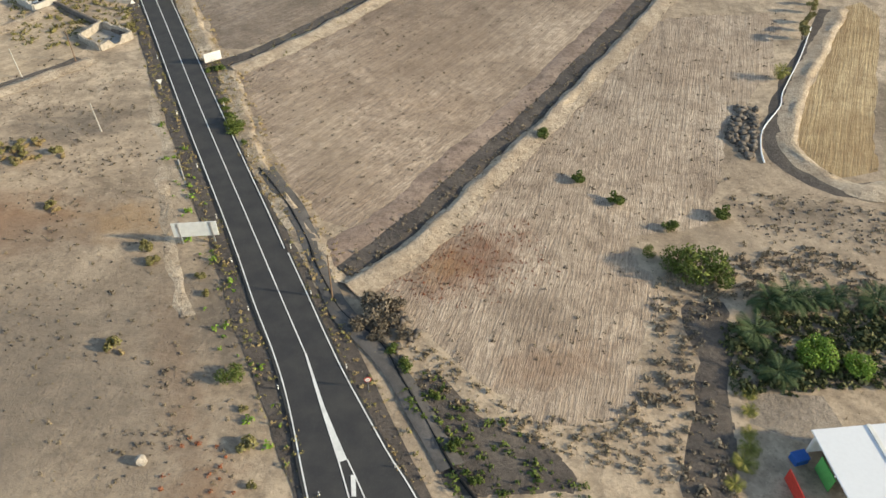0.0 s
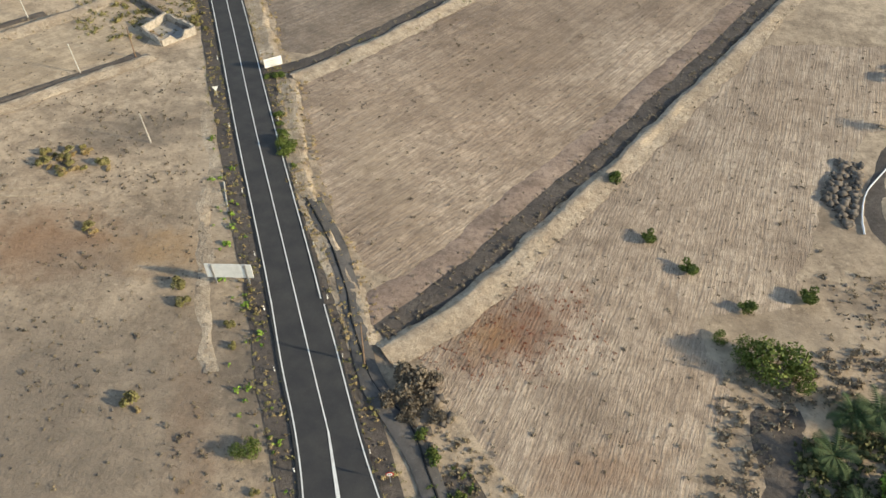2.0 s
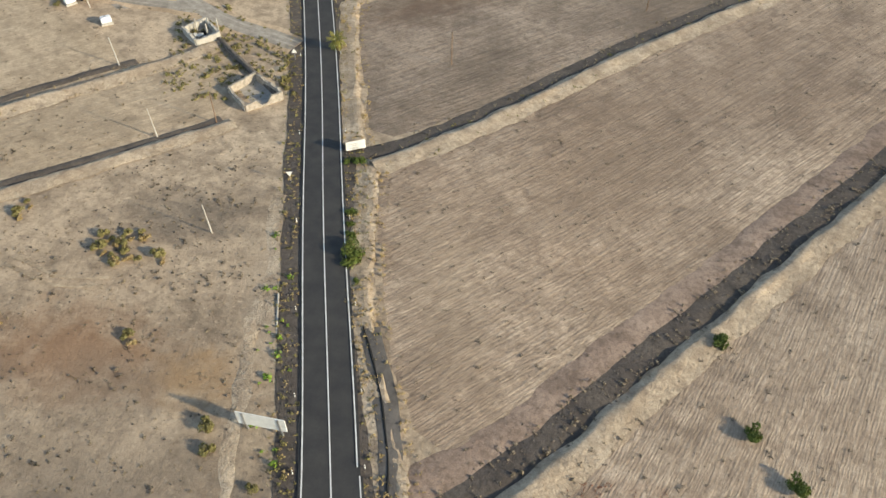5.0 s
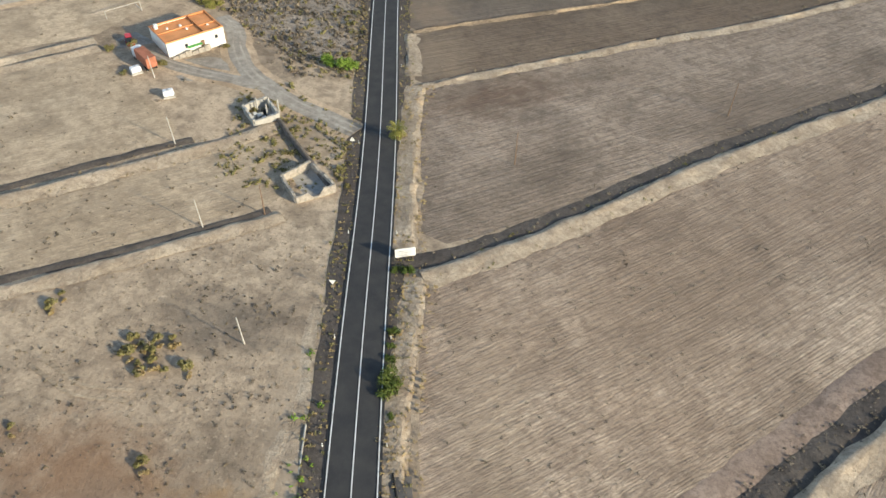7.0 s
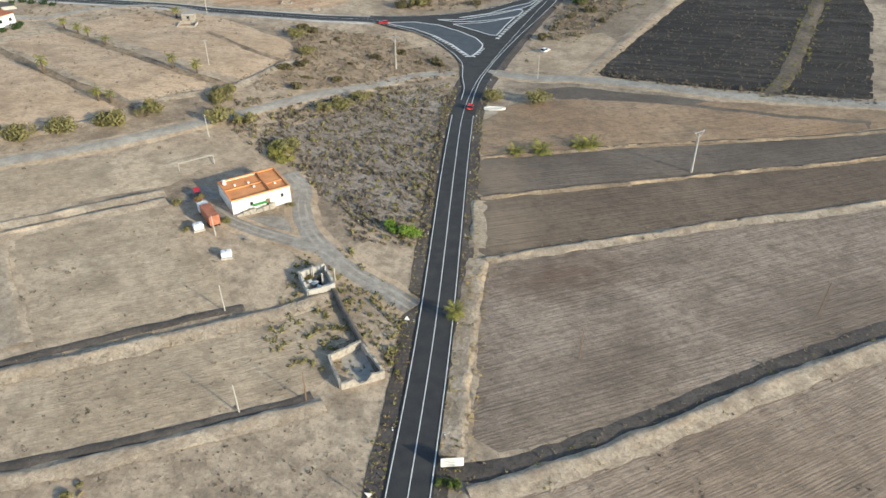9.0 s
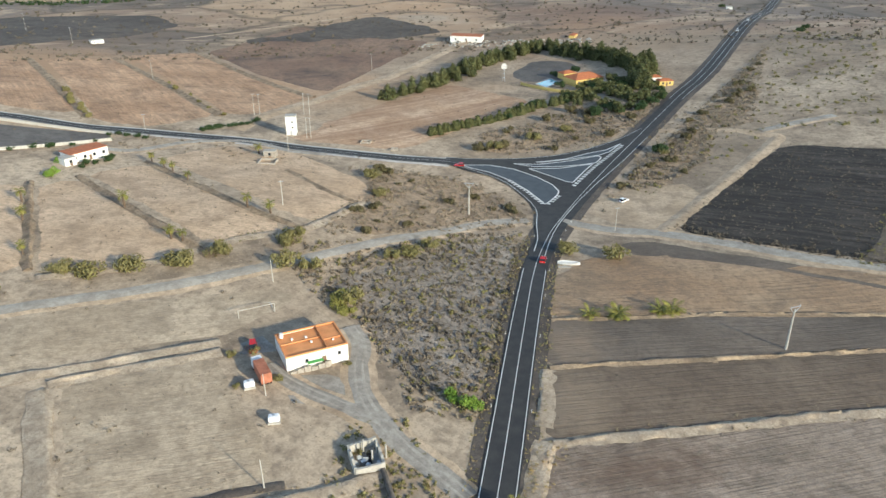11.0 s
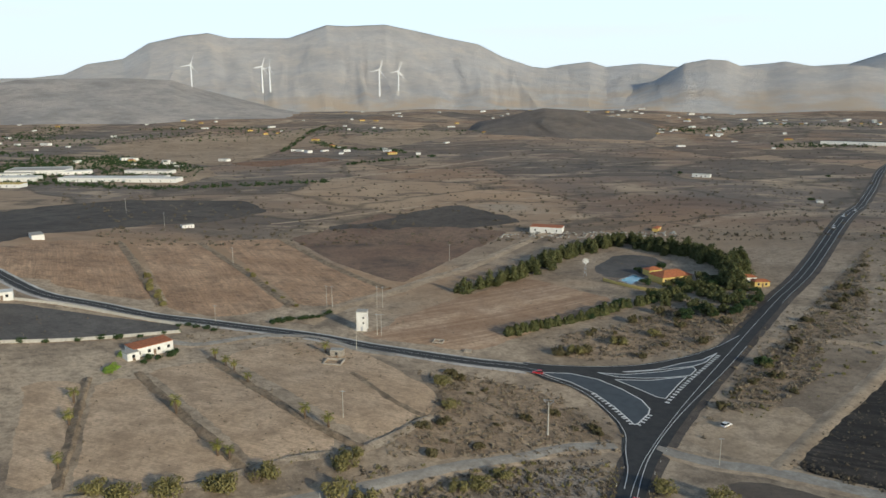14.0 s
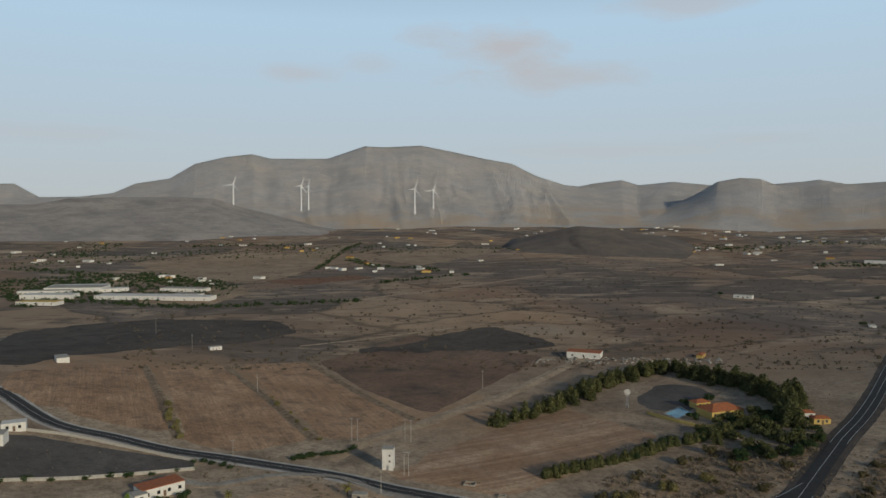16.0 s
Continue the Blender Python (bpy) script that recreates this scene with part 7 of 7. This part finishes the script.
block_house(-293.5, 224.5, 88, 15, 8, 3.6, M_WHITE, M_TERRA, "white cottage with a terracotta roof beside the lane", windows=4)
block_house(-289.5, 215.5, 88, 4.5, 5, 2.8, M_WHITE, M_CONC, "white porch annex of the cottage", windows=1)
block_house(-207.5, 481.5, 65, 20, 12, 3.4, M_YELLOW, M_TERRA, "yellow villa with a hipped terracotta roof among trees", hip=True, windows=5)
block_house(-222.0, 489.0, 65, 9, 6, 3.0, M_YELLOW, M_TERRA, "yellow villa wing with a terracotta roof", hip=True, windows=2)
block_house(-172.5, 495.0, 45, 12, 5, 2.8, M_WHITE, M_TERRA, "long outbuilding with a red tiled roof", hip=True, windows=3)
block_house(-162.0, 490.0, 45, 8, 5, 2.8, M_YELLOW, M_TERRA, "small outbuilding with a red tiled roof", hip=True, windows=2)
block_house(-212.0, 540.0, 20, 9, 5, 3.0, M_WHITE, M_WHITE, "white flat-roofed outbuilding behind the trees")
patch("villa_yard", [(-260.9, 481.0), (-265.2, 523.1), (-242.8, 531.6), (-223.8, 513.6), (-221.8, 480.7), (-235.4, 465.0)], 0.08, M_YARDD, 7.0, "grey paved yard beside the villa", "yard", ragged=0.5)
pool = patch("swimming_pool", [(-231.0, 467.2), (-230.4, 482.9), (-220.5, 476.9), (-220.8, 462.1)], 0.14, M_POOL, 6.0, "turquoise swimming pool beside the villa", "pool", ragged=0.0, kind="")
for k in range(4):
    a, d = [(-231.0, 467.2), (-230.4, 482.9), (-220.5, 476.9), (-220.8, 462.1)][k], [(-231.0, 467.2), (-230.4, 482.9), (-220.5, 476.9), (-220.8, 462.1)][(k + 1) % 4]
    ribbon("coping", [a, d], (-0.7, 0.7), (0.16, 0.16), M_CONC, 4.0, parent=pool)
ribbon("wall_villa", [(-238, 462), (-226, 458.5), (-212, 456), (-203, 456), (-198, 465)], (-0.16, -0.15, 0.15, 0.16), (-0.1, 1.6, 1.6, -0.1), M_YELLOW, 4.0, 0.0, "yellow garden wall in front of the villa", "wall")


def tower():
    x, y = [(-268.9, 309.4)][0]
    ob = thing("water_tower", x, y, 40, "tall white cube-shaped tower on bare earth", "tower")
    part("body", box(4.6, 4.6, 9.0, 0, 0, -0.4, 0.08), M_WHITE, ob)
    part("cap", box(4.9, 4.9, 0.3, 0, 0, 8.6, 0.05), M_CONC, ob, "concrete cap")
    part("door", box(0.9, 0.1, 2.0, 0, -2.32, 0), M_STEEL, ob, "grey steel door")
    for z in (3.4, 5.8):
        window_in(ob, 0.8, -2.33, z, 0.6, 0.6)
    return ob


tower()
block_house(*[(-382.2, 202.4), (-367.2, 189.6), (-358.2, 185.6)][0], 70, 9, 6, 3.2, M_WHITE, M_WHITE, "white flat-roofed house beside the cinder yard")
block_house(*[(-382.2, 202.4), (-367.2, 189.6), (-358.2, 185.6)][1], 60, 12, 7, 4.0, M_WHITE, M_CONC, "white two-part house beside the cinder yard")


def low_pen(x, y, turn, w, d, label):
    ob = thing("stone_pen", x, y, turn, label, "pen", "low stone pens")
    for sx, sy, px, py in ((w, 0.35, 0, -d / 2), (w, 0.35, 0, d / 2), (0.35, d - 0.35, -w / 2 + 0.17, 0), (0.35, d - 0.35, w / 2 - 0.17, 0)):
        part("wall", box(sx, sy, 1.2, px, py, -0.3, 0.05), M_STONE, ob)
    return ob


low_pen(*[(-234.6, 321.6)][0], 30, 4.5, 3.5, "low square stone pen on bare earth")
low_pen(*[(-218.6, 322.1)][0], 30, 3.0, 1.8, "low rust-coloured stone trough pen")
low_pen(*[(-241.4, 270.7)][0], 35, 7.0, 6.0, "roofless stone enclosure in the field")
block_house(-247.5, 277.5, 35, 5, 3, 2.6, M_STONE, M_CONC, "small stone hut beside the enclosure", windows=1)


def goal_frame():
    x, y = [(-150.7, 186.5)][0]
    ob = thing("goal_frame", x, y, 62, "pale metal goal frame beside the farm", "frame")
    for px in (-4.5, 4.5):
        part("post", rod(0.09, 0.09, (px, 0, -0.2), (px, 0, 2.4), 6), M_CONC, ob)
    part("bar", rod(0.09, 0.09, (-4.5, 0, 2.4), (4.5, 0, 2.4), 6), M_CONC, ob)
    for px in (-4.5, 4.5):
        part("ground_bar", rod(0.09, 0.09, (px, 0, 0.12), (px, 5.0, 0.12), 6), M_CONC, ob)
    part("ground_bar", rod(0.09, 0.09, (-4.5, 5.0, 0.12), (4.5, 5.0, 0.12), 6), M_CONC, ob)
    return ob


goal_frame()


def truck():
    (x0, y0), (x1, y1) = [(-135.3, 172.6)][0], [(-127.2, 168.7)][0]
    ob = thing("container_truck", (x0 + x1) / 2 + 0.6, (y0 + y1) / 2 - 0.3, facing((x1, y1), (x0, y0)), "rust-red container on a parked truck with a white cab", "truck")
    part("container", box(6.4, 2.4, 2.4, -1.2, 0, 0.95, 0.05), M_RUST, ob, "faded rust-red container")
    part("chassis", box(8.6, 1.0, 0.3, 0, 0, 0.6), M_TYRE, ob)
    part("cab", box(1.9, 2.3, 2.1, 3.4, 0, 0.75, 0.15), M_WHITECAR, ob, "white cab")
    part("windscreen", box(0.05, 1.9, 0.8, 4.36, 0, 1.8), M_GLASS, ob)
    me = obj_of("wheel", rod(0.48, 0.48, (0, -0.16, 0), (0, 0.16, 0), 14), M_TYRE)
    for px in (-3.4, -2.2, 3.2):
        for s in (-1, 1):
            w = part("wheel", me, None, ob)
            w.location = (px, s * 1.0, 0.48)
    return ob


truck()


def tank_trailer(x, y, turn, label):
    ob = thing("water_tank", x, y, turn, label, "tank", "white water tanks")
    part("tank", box(2.3, 1.6, 1.3, 0, 0, 0.5, 0.35), M_WHITECAR, ob)
    part("base", box(2.5, 1.7, 0.5, 0, 0, 0.0, 0.04), M_CONC, ob, "pale concrete base")
    part("hatch", rod(0.25, 0.25, (0, 0, 1.78), (0, 0, 1.95), 10), M_STEEL, ob, "round hatch")
    return ob


tank_trailer(*[(-129.4, 165.8)][0], 60, "white plastic water tank in the farm yard")
tank_trailer(*[(-116.8, 161.4)][0], 45, "white plastic water tank standing in the field")


def wreck():
    x, y = [(-106.0, 268.3)][0]
    ob = thing("boat_wreck", x, y, 25, "pile of pale planks and an old boat hull beside the road", "wreck")
    bm = bmesh.new()
    secs = [(-3.2, 0.5, 0.7), (-1.5, 1.0, 0.85), (0.8, 1.05, 0.85), (2.4, 0.7, 0.95), (3.6, 0.08, 1.1)]
    rows = [[bm.verts.new(p) for p in ((sx, -w, z), (sx, -w * 0.7, 0.15), (sx, w * 0.7, 0.15), (sx, w, z), (sx, w * 0.8, z - 0.25), (sx, -w * 0.8, z - 0.25))] for sx, w, z in secs]
    for r0, r1 in zip(rows, rows[1:]):
        for j in range(6):
            bm.faces.new((r0[j], r1[j], r1[(j + 1) % 6], r0[(j + 1) % 6]))
    bm.faces.new(rows[0])
    bm.faces.new(rows[-1][::-1])
    bmesh.ops.recalc_face_normals(bm, faces=bm.faces[:])
    part("hull", bm, M_WHITE, ob, "peeling white hull")
    for k in range(5):
        pl = part("plank", box(4.4, 0.3, 0.1, 0, 0, 0, 0.01), M_CONC, ob)
        pl.matrix_basis = pose(-0.6 * k, -1.6 - 0.4 * k, 0.1 + 0.03 * k, 0, 0, 12 * k - 20)
    return ob


wreck()

fa, fb = [(-45.0, 101.1)][0], [(-39.9, 89.7)][0]
fl = thing("fallen_pole", fa[0], fa[1], facing(fa, fb), "pale pole lying on the ground beside the road", "pole")
part("shaft", rod(0.16, 0.12, (0, 0, 0.22), (12.2, 0, 0.22), 8), M_CONC, fl)
st = thing("boulder", *[(-32.4, 41.9)][0], 20, "single pale grey boulder on the bare lot", "boulder")
bm = bmesh.new()
bmesh.ops.create_icosphere(bm, subdivisions=2, radius=0.75)
for v in bm.verts:
    v.co = v.co * (0.8 + 0.35 * noise.noise(v.co * 1.4)) + Vector((0, 0, 0.35))
part("stone", bm, M_STONE, st)


def greenhouse_shed():
    x, y = 46.8, 42.2
    ob = thing("shed_building", x, y, 6, "white flat-roofed shed with green and red side panels", "shed")
    part("wall", box(8.6, 0.2, 3.3, 0.0, 4.3, 0), M_WHITE, ob)
    part("wall", box(0.2, 8.6, 3.3, 4.2, 0, 0), M_WHITE, ob)
    for px, py in ((-4.1, 4.2), (-4.1, -0.4), (-4.1, -4.4)):
        part("post", box(0.18, 0.18, 3.3, px, py, 0), M_WHITE, ob)
    part("roof", box(9.4, 10.0, 0.18, 0.2, 0, 3.32, 0.04), M_WHITECAR, ob, "white sheet roof")
    part("roof_beam", box(0.5, 10.0, 0.12, 2.2, 0, 3.52, 0.03), M_WHITE, ob)
    part("side_panel", box(0.12, 3.0, 2.6, -4.3, 0.6, 0), M_GREEN, ob, "green side panel")
    part("side_panel", box(0.12, 3.4, 2.4, -8.4, -0.6, 0), M_REDP, ob, "red side panel")
    part("floor_slab", box(4.0, 4.4, 0.16, -6.3, -1.8, 0.02), M_CONC, ob)
    part("door", box(1.0, 0.08, 2.1, -1.0, 4.42, 0), M_STEEL, ob)
    return ob


greenhouse_shed()
bx = thing("storage_bin", *[(40.7, 44.8)][0], 15, "blue plastic storage bin beside the shed", "bin")
part("body", box(1.7, 1.3, 1.0, 0, 0, 0, 0.06), M_BLUE, bx)
part("lid", box(1.78, 1.38, 0.12, 0, 0, 1.0, 0.03), M_BLUE, bx, "blue lid")
pp = [(84.4, 158.4), (77.0, 144.5), (68.9, 131.0), (66.7, 125.8), (60.8, 117.8), (58.3, 111.2), (57.5, 106.7)]
ribbon("pipe", pp, (-0.13, -0.1, 0.1, 0.13), (0.08, 0.32, 0.32, 0.08), M_WHITECAR, 1.5, 0.0, "white irrigation pipe lying along the ditch", "pipe", kind="stuff")


# ---------------------------------------------------------------- far things
def turbine():
    ob = thing("wind_turbine", 0, 0, 0, "white three-bladed wind turbine before the mountain", "wind turbine", "distant wind turbines", z=0)
    part("mast", rod(3.4, 2.0, (0, 0, -30), (0, 0, 72), 10), M_WHITECAR, ob)
    hub = part("nacelle", box(5, 9, 5, 0, 2, 70, 0.8), M_WHITECAR, ob)
    for k in range(3):
        bm = bmesh.new()
        vs = [bm.verts.new(p) for p in ((-1.6, -2.8, 0), (1.6, -2.8, 0), (2.2, -2.9, 8), (0.4, -2.9, 40), (-0.3, -2.9, 40), (-1.4, -2.9, 8))]
        back = [bm.verts.new(v.co + Vector((0, 0.7, 0))) for v in vs]
        bm.faces.new(vs)
        bm.faces.new(back[::-1])
        for i in range(6):
            bm.faces.new((vs[i], back[i], back[(i + 1) % 6], vs[(i + 1) % 6]))
        bl = part("blade", bm, M_WHITECAR, ob)
        bl.matrix_basis = Matrix.Translation((0, 0, 72.5)) @ Matrix.Rotation(radians(20 + 120 * k), 4, "Y")
    return ob


tb = turbine()
for i, (az, r, z, tn) in enumerate(((60.9, 3060, 122, 20), (55.93, 3060, 118, 60), (55.38, 3180, 118, -10), (47.25, 3000, 104, 35), (45.81, 3100, 102, 50))):
    m = pose(EX - math.sin(radians(az)) * r, EY + math.cos(radians(az)) * r, z, 0, 0, az + tn - 30)
    if i == 0:
        tb.matrix_basis = m
    else:
        copy_thing(tb, m)

FAR_HOUSES = [(-401, 968), (-639, 1425), (-1003, 1176), (-701, 1743), (-617, 1625), (-940, 2109), (-854, 1958), (-1042, 1737), (-1183, 2116), (-1425, 1685), (-345, 566), (-276, 602), (-539, 375), (-521, 265), (-1250, 1050), (-1630, 1208), (-1689, 1056), (-1570, 549), (-1938, 755), (-2001, 831), (-1038, 628), (-1147, 619), (-639, 2112), (-636, 2288), (-231, 835), (-483, 1456), (-1086, 975), (-984, 993), (-874, 965)]
wh = block_house(0, 0, 0, 14, 9, 4.2, M_WHITE, M_CONC, "small white flat-roofed house on the far plain", "far white houses", windows=2)
yh = block_house(0, 0, 0, 13, 8, 4.0, M_YELLOW, M_TERRA, "small yellow house with a tiled roof on the far plain", "far yellow houses", hip=True, windows=2)
rh = random.Random(5)
first = {0: wh, 1: yh}
more = []
for cx_, cy_, n, sp in ((-1620, 620, 12, 160), (-1900, 1100, 14, 220), (-1500, 1400, 10, 220), (-1300, 2000, 14, 260), (-800, 2200, 16, 260), (-1900, 2100, 16, 260), (-500, 1900, 9, 200), (-1000, 960, 9, 90), (-1050, 600, 8, 110), (-1300, 2480, 18, 200), (-1780, 2350, 16, 190), (-700, 1800, 8, 150), (-640, 2300, 10, 160)):
    more += [(cx_ + rh.gauss(0, sp), cy_ + rh.gauss(0, sp * 0.6)) for _ in range(n)]
for i, (x, y) in enumerate(FAR_HOUSES + more):
    k = 1 if rh.random() < 0.22 and i > 3 else 0
    s = rh.uniform(0.5, 1.05)
    m = pose(x, y, gz(x, y), 0, 0, rh.uniform(0, 180)) @ Matrix.Diagonal((s * rh.uniform(0.8, 1.7), s, s * 0.95, 1))
    if first.get(k):
        ob = first.pop(k)
    else:
        ob = copy_thing(wh if k == 0 else yh, m)
    ob.matrix_basis = m
for i, (x, y, w, d, tn) in enumerate(((-905, 470, 95, 24, 40), (-940, 545, 60, 18, 35), (-1078, 463, 70, 30, 55), (-1040, 410, 60, 14, 55), (-370, 1600, 150, 14, 15))):
    block_house(x, y, tn, w, d, 4.5, M_WHITE, M_CONC if i % 2 else M_WHITE, "long white farm hall on the far plain", "far farm halls", "farm_hall", windows=6)
block_house(-345, 562, 25, 24, 12, 4.5, M_WHITE, M_TERRA, "white barn with a reddish roof on the waste ground", windows=3, name="barn")
ribbon("cinder_path", [(-31.3, 426.0), (-30.6, 380.0), (-29.8, 340.0), (-31.5, 315.5)], (-3.4, -1.4, 1.4, 3.4), (0.02, 0.30, 0.30, 0.02), M_SCRUB, 2.0, label="weedy earth path across the black cinder field", category="track", ragged=1.2)
x, y = beside([(-31.3, 426.0), (-30.6, 380.0), (-29.8, 340.0), (-31.5, 315.5)], 260, 0.0, 4.5, True)
tufts("path_weeds", x, y, 0.3 + 0.8 * RNG.random(len(x)) ** 2, M_OLIVE, 120, "olive weeds along the cinder field's path", blades=10, lift=0.2)
x, y = beside([(-91.6, 313.0), (-68.0, 312.6), (-34.0, 316.5), (-2.0, 320.5)], 260, 0.4, 6.0, False)
tufts("path_weeds", x, y, 0.3 + 0.8 * RNG.random(len(x)) ** 2, M_BRUSH, 121, "olive weeds along the edge of the cinder field", blades=10, lift=0.1)
ribbon("black_pipe", [(-31.0, 99.6), (-25.8, 91.7), (-20.9, 82.5), (-18.3, 75.6), (-15.5, 69.9), (-13.0, 65.5), (-8.1, 60.8), (-4.7, 54.3), (-1.5, 48.0), (1.1, 42.5), (2.9, 39.7), (9.0, 30.0)], (-0.14, -0.1, 0.1, 0.14), (0.1, 0.38, 0.38, 0.1), M_TYRE, 1.0, 0.0, "thin raised black band beside the road", "pipe", ragged=0.25, kind="stuff")


def windmill(x, y, tall):
    ob = thing("wind_pump", x, y, 30, "small pale wind pump standing beside the villa yard", "wind pump")
    for a in range(4):
        ang = radians(45 + 90 * a)
        part("leg", rod(0.10, 0.07, (1.1 * math.cos(ang), 1.1 * math.sin(ang), -0.2), (0.15 * math.cos(ang), 0.15 * math.sin(ang), tall), 5), M_STEEL, ob)
    for k in range(3):
        z, w = tall * (0.25 + 0.25 * k), 1.1 - 0.95 * (0.25 + 0.25 * k)
        part("brace", box(w * 1.5, w * 1.5, 0.08, 0, 0, z), M_STEEL, ob)
    wheel = part("wheel", rod(0.25, 0.25, (0, -0.7, tall + 0.1), (0, 0.1, tall + 0.1), 10), M_WHITE, ob, "pale hub")
    vane = obj_of("vane", box(0.42, 0.05, 1.5, 0, 0, 0.35), M_WHITE)
    for k in range(12):
        v = part("vane", vane, None, wheel)
        v.matrix_basis = pose(0, -0.5, tall + 0.1) @ Matrix.Rotation(radians(30 * k), 4, "Y")
    part("tail", box(0.06, 2.0, 0.9, 0, 1.2, tall - 0.3), M_WHITE, ob, "pale tail vane")
    return ob


windmill(-251.8, 465.2, 9.0)
for cx_, cy_, w, d, tn, h, mt in ((-1047, 451, 70, 34, 50, 6, M_CONC), (-985, 399, 60, 22, 45, 5, M_WHITE), (-930, 372, 46, 16, 40, 4, M_YELLOW), (-850, 505, 60, 20, 38, 5, M_WHITE), (-880, 520, 34, 14, 30, 4, M_CONC), (-1010, 480, 40, 16, 70, 4, M_WHITE)):
    block_house(cx_, cy_, tn, w, d, h, M_WHITE, mt, "long low farm hall among dark trees", "estate halls", "farm_hall", windows=5)
for k, (pts, n, wd) in enumerate((([(-1420, 470), (-1300, 520), (-1180, 560), (-1060, 590), (-960, 600)], 240, 22), ([(-1000, 340), (-1060, 400), (-1120, 470), (-1180, 520)], 260, 30), ([(-940, 400), (-880, 430), (-790, 480), (-740, 560), (-700, 640)], 190, 10), ([(-920, 350), (-1010, 430), (-1110, 500)], 160, 12), ([(-900, 940), (-960, 990), (-1040, 960), (-1240, 1040)], 170, 14), ([(-840, 780), (-835, 960)], 60, 10), ([(-1116, 868), (-1330, 1080), (-1560, 1330)], 130, 6), ([(-1650, 620), (-1790, 690), (-2010, 840)], 220, 50), ([(-1585, 1170), (-1711, 1067), (-1850, 960)], 160, 40), ([(-700, 1770), (-816, 1885), (-1040, 1724)], 200, 60), ([(-500, 1500), (-420, 1560), (-330, 1640)], 160, 40))):
    x, y = beside(pts, n, 0.0, wd, True)
    tufts("far_trees", x, y, 1.6 + 2.6 * RNG.random(len(x)) ** 1.5, M_LEAFD, 130 + k, "dark green trees in rows on the far plain", blades=14, rise=1.0, lift=0.4)

# clods, stubble and low weeds on the near fields and the bare lot
for k, (nm, n, mt, lb) in enumerate((("field_a", 2600, M_BRUSH, "small brown clods and weeds on the ploughed field"), ("field_b", 1500, M_BRUSH, "small brown clods and weeds on the pale field"), ("field_c", 1300, M_BRUSH, "small brown weeds on the pinkish field"), ("field_d", 420, M_BRUSH, "small dark weeds on the brown field"), ("field_h", 260, M_BRUSH, "small dry weeds on the grey-tan field"), ("field_i", 420, M_BRUSH, "small dry weeds beside the farmhouse"), ("field_l", 240, M_BRUSH, "sparse dark tufts on the terraced field"), ("field_m", 260, M_BRUSH, "sparse dark tufts on the terraced field"), ("field_k", 160, M_BRUSH, "sparse dark tufts on the terraced field"))):
    x, y = in_area(FIELDS[nm][0], n)
    tufts("field_tufts", x, y, 0.10 + 0.42 * RNG.random(len(x)) ** 4, mt, 160 + k, lb, blades=7, rise=0.6, lift=0.1)
x, y = in_area([(4 - 13, 70), (0, 86), (14, 88), (17, 76), (6, 67)], 700)
tufts("red_stubble", x, y, 0.10 + 0.25 * RNG.random(len(x)) ** 2, M_REDWEED, 175, "rust-red stubble on the pale field", blades=7, rise=0.5, lift=0.1)
lot_x, lot_y = [], []
for k in range(60):
    px, py = -112 + 84 * RNG.random(), 34 + 92 * RNG.random()
    n = int(4 + 16 * RNG.random())
    lot_x += list(px + 2.6 * RNG.normal(size=n))
    lot_y += list(py + 1.6 * RNG.normal(size=n))
x, y = clear(np.array(lot_x), np.array(lot_y))
keep = ~near_line([p for p in ROAD if p[1] < 150], x, y, 12.0)
tufts("lot_weeds", x[keep], y[keep], 0.15 + 0.45 * RNG.random(int(keep.sum())) ** 2, M_BRUSH, 176, "clusters of low brown weeds on the bare lot", blades=9, rise=0.6)
spread_out(make_shrub(M_BRUSH, 2.3, 1.9, 1500, 0.2, 177, "large dead grey-brown bush at the field's corner", "shrub", "dead bushes at the field corner"), [(-9.3, 66.6), (-7.6, 64.2, 0.8), (-10.8, 63.6, 0.6), (-6.2, 67.5, 0.55), (-5.0, 62.6, 0.6), (-8.6, 61.4, 0.5)], (0.9, 1.1), 177)
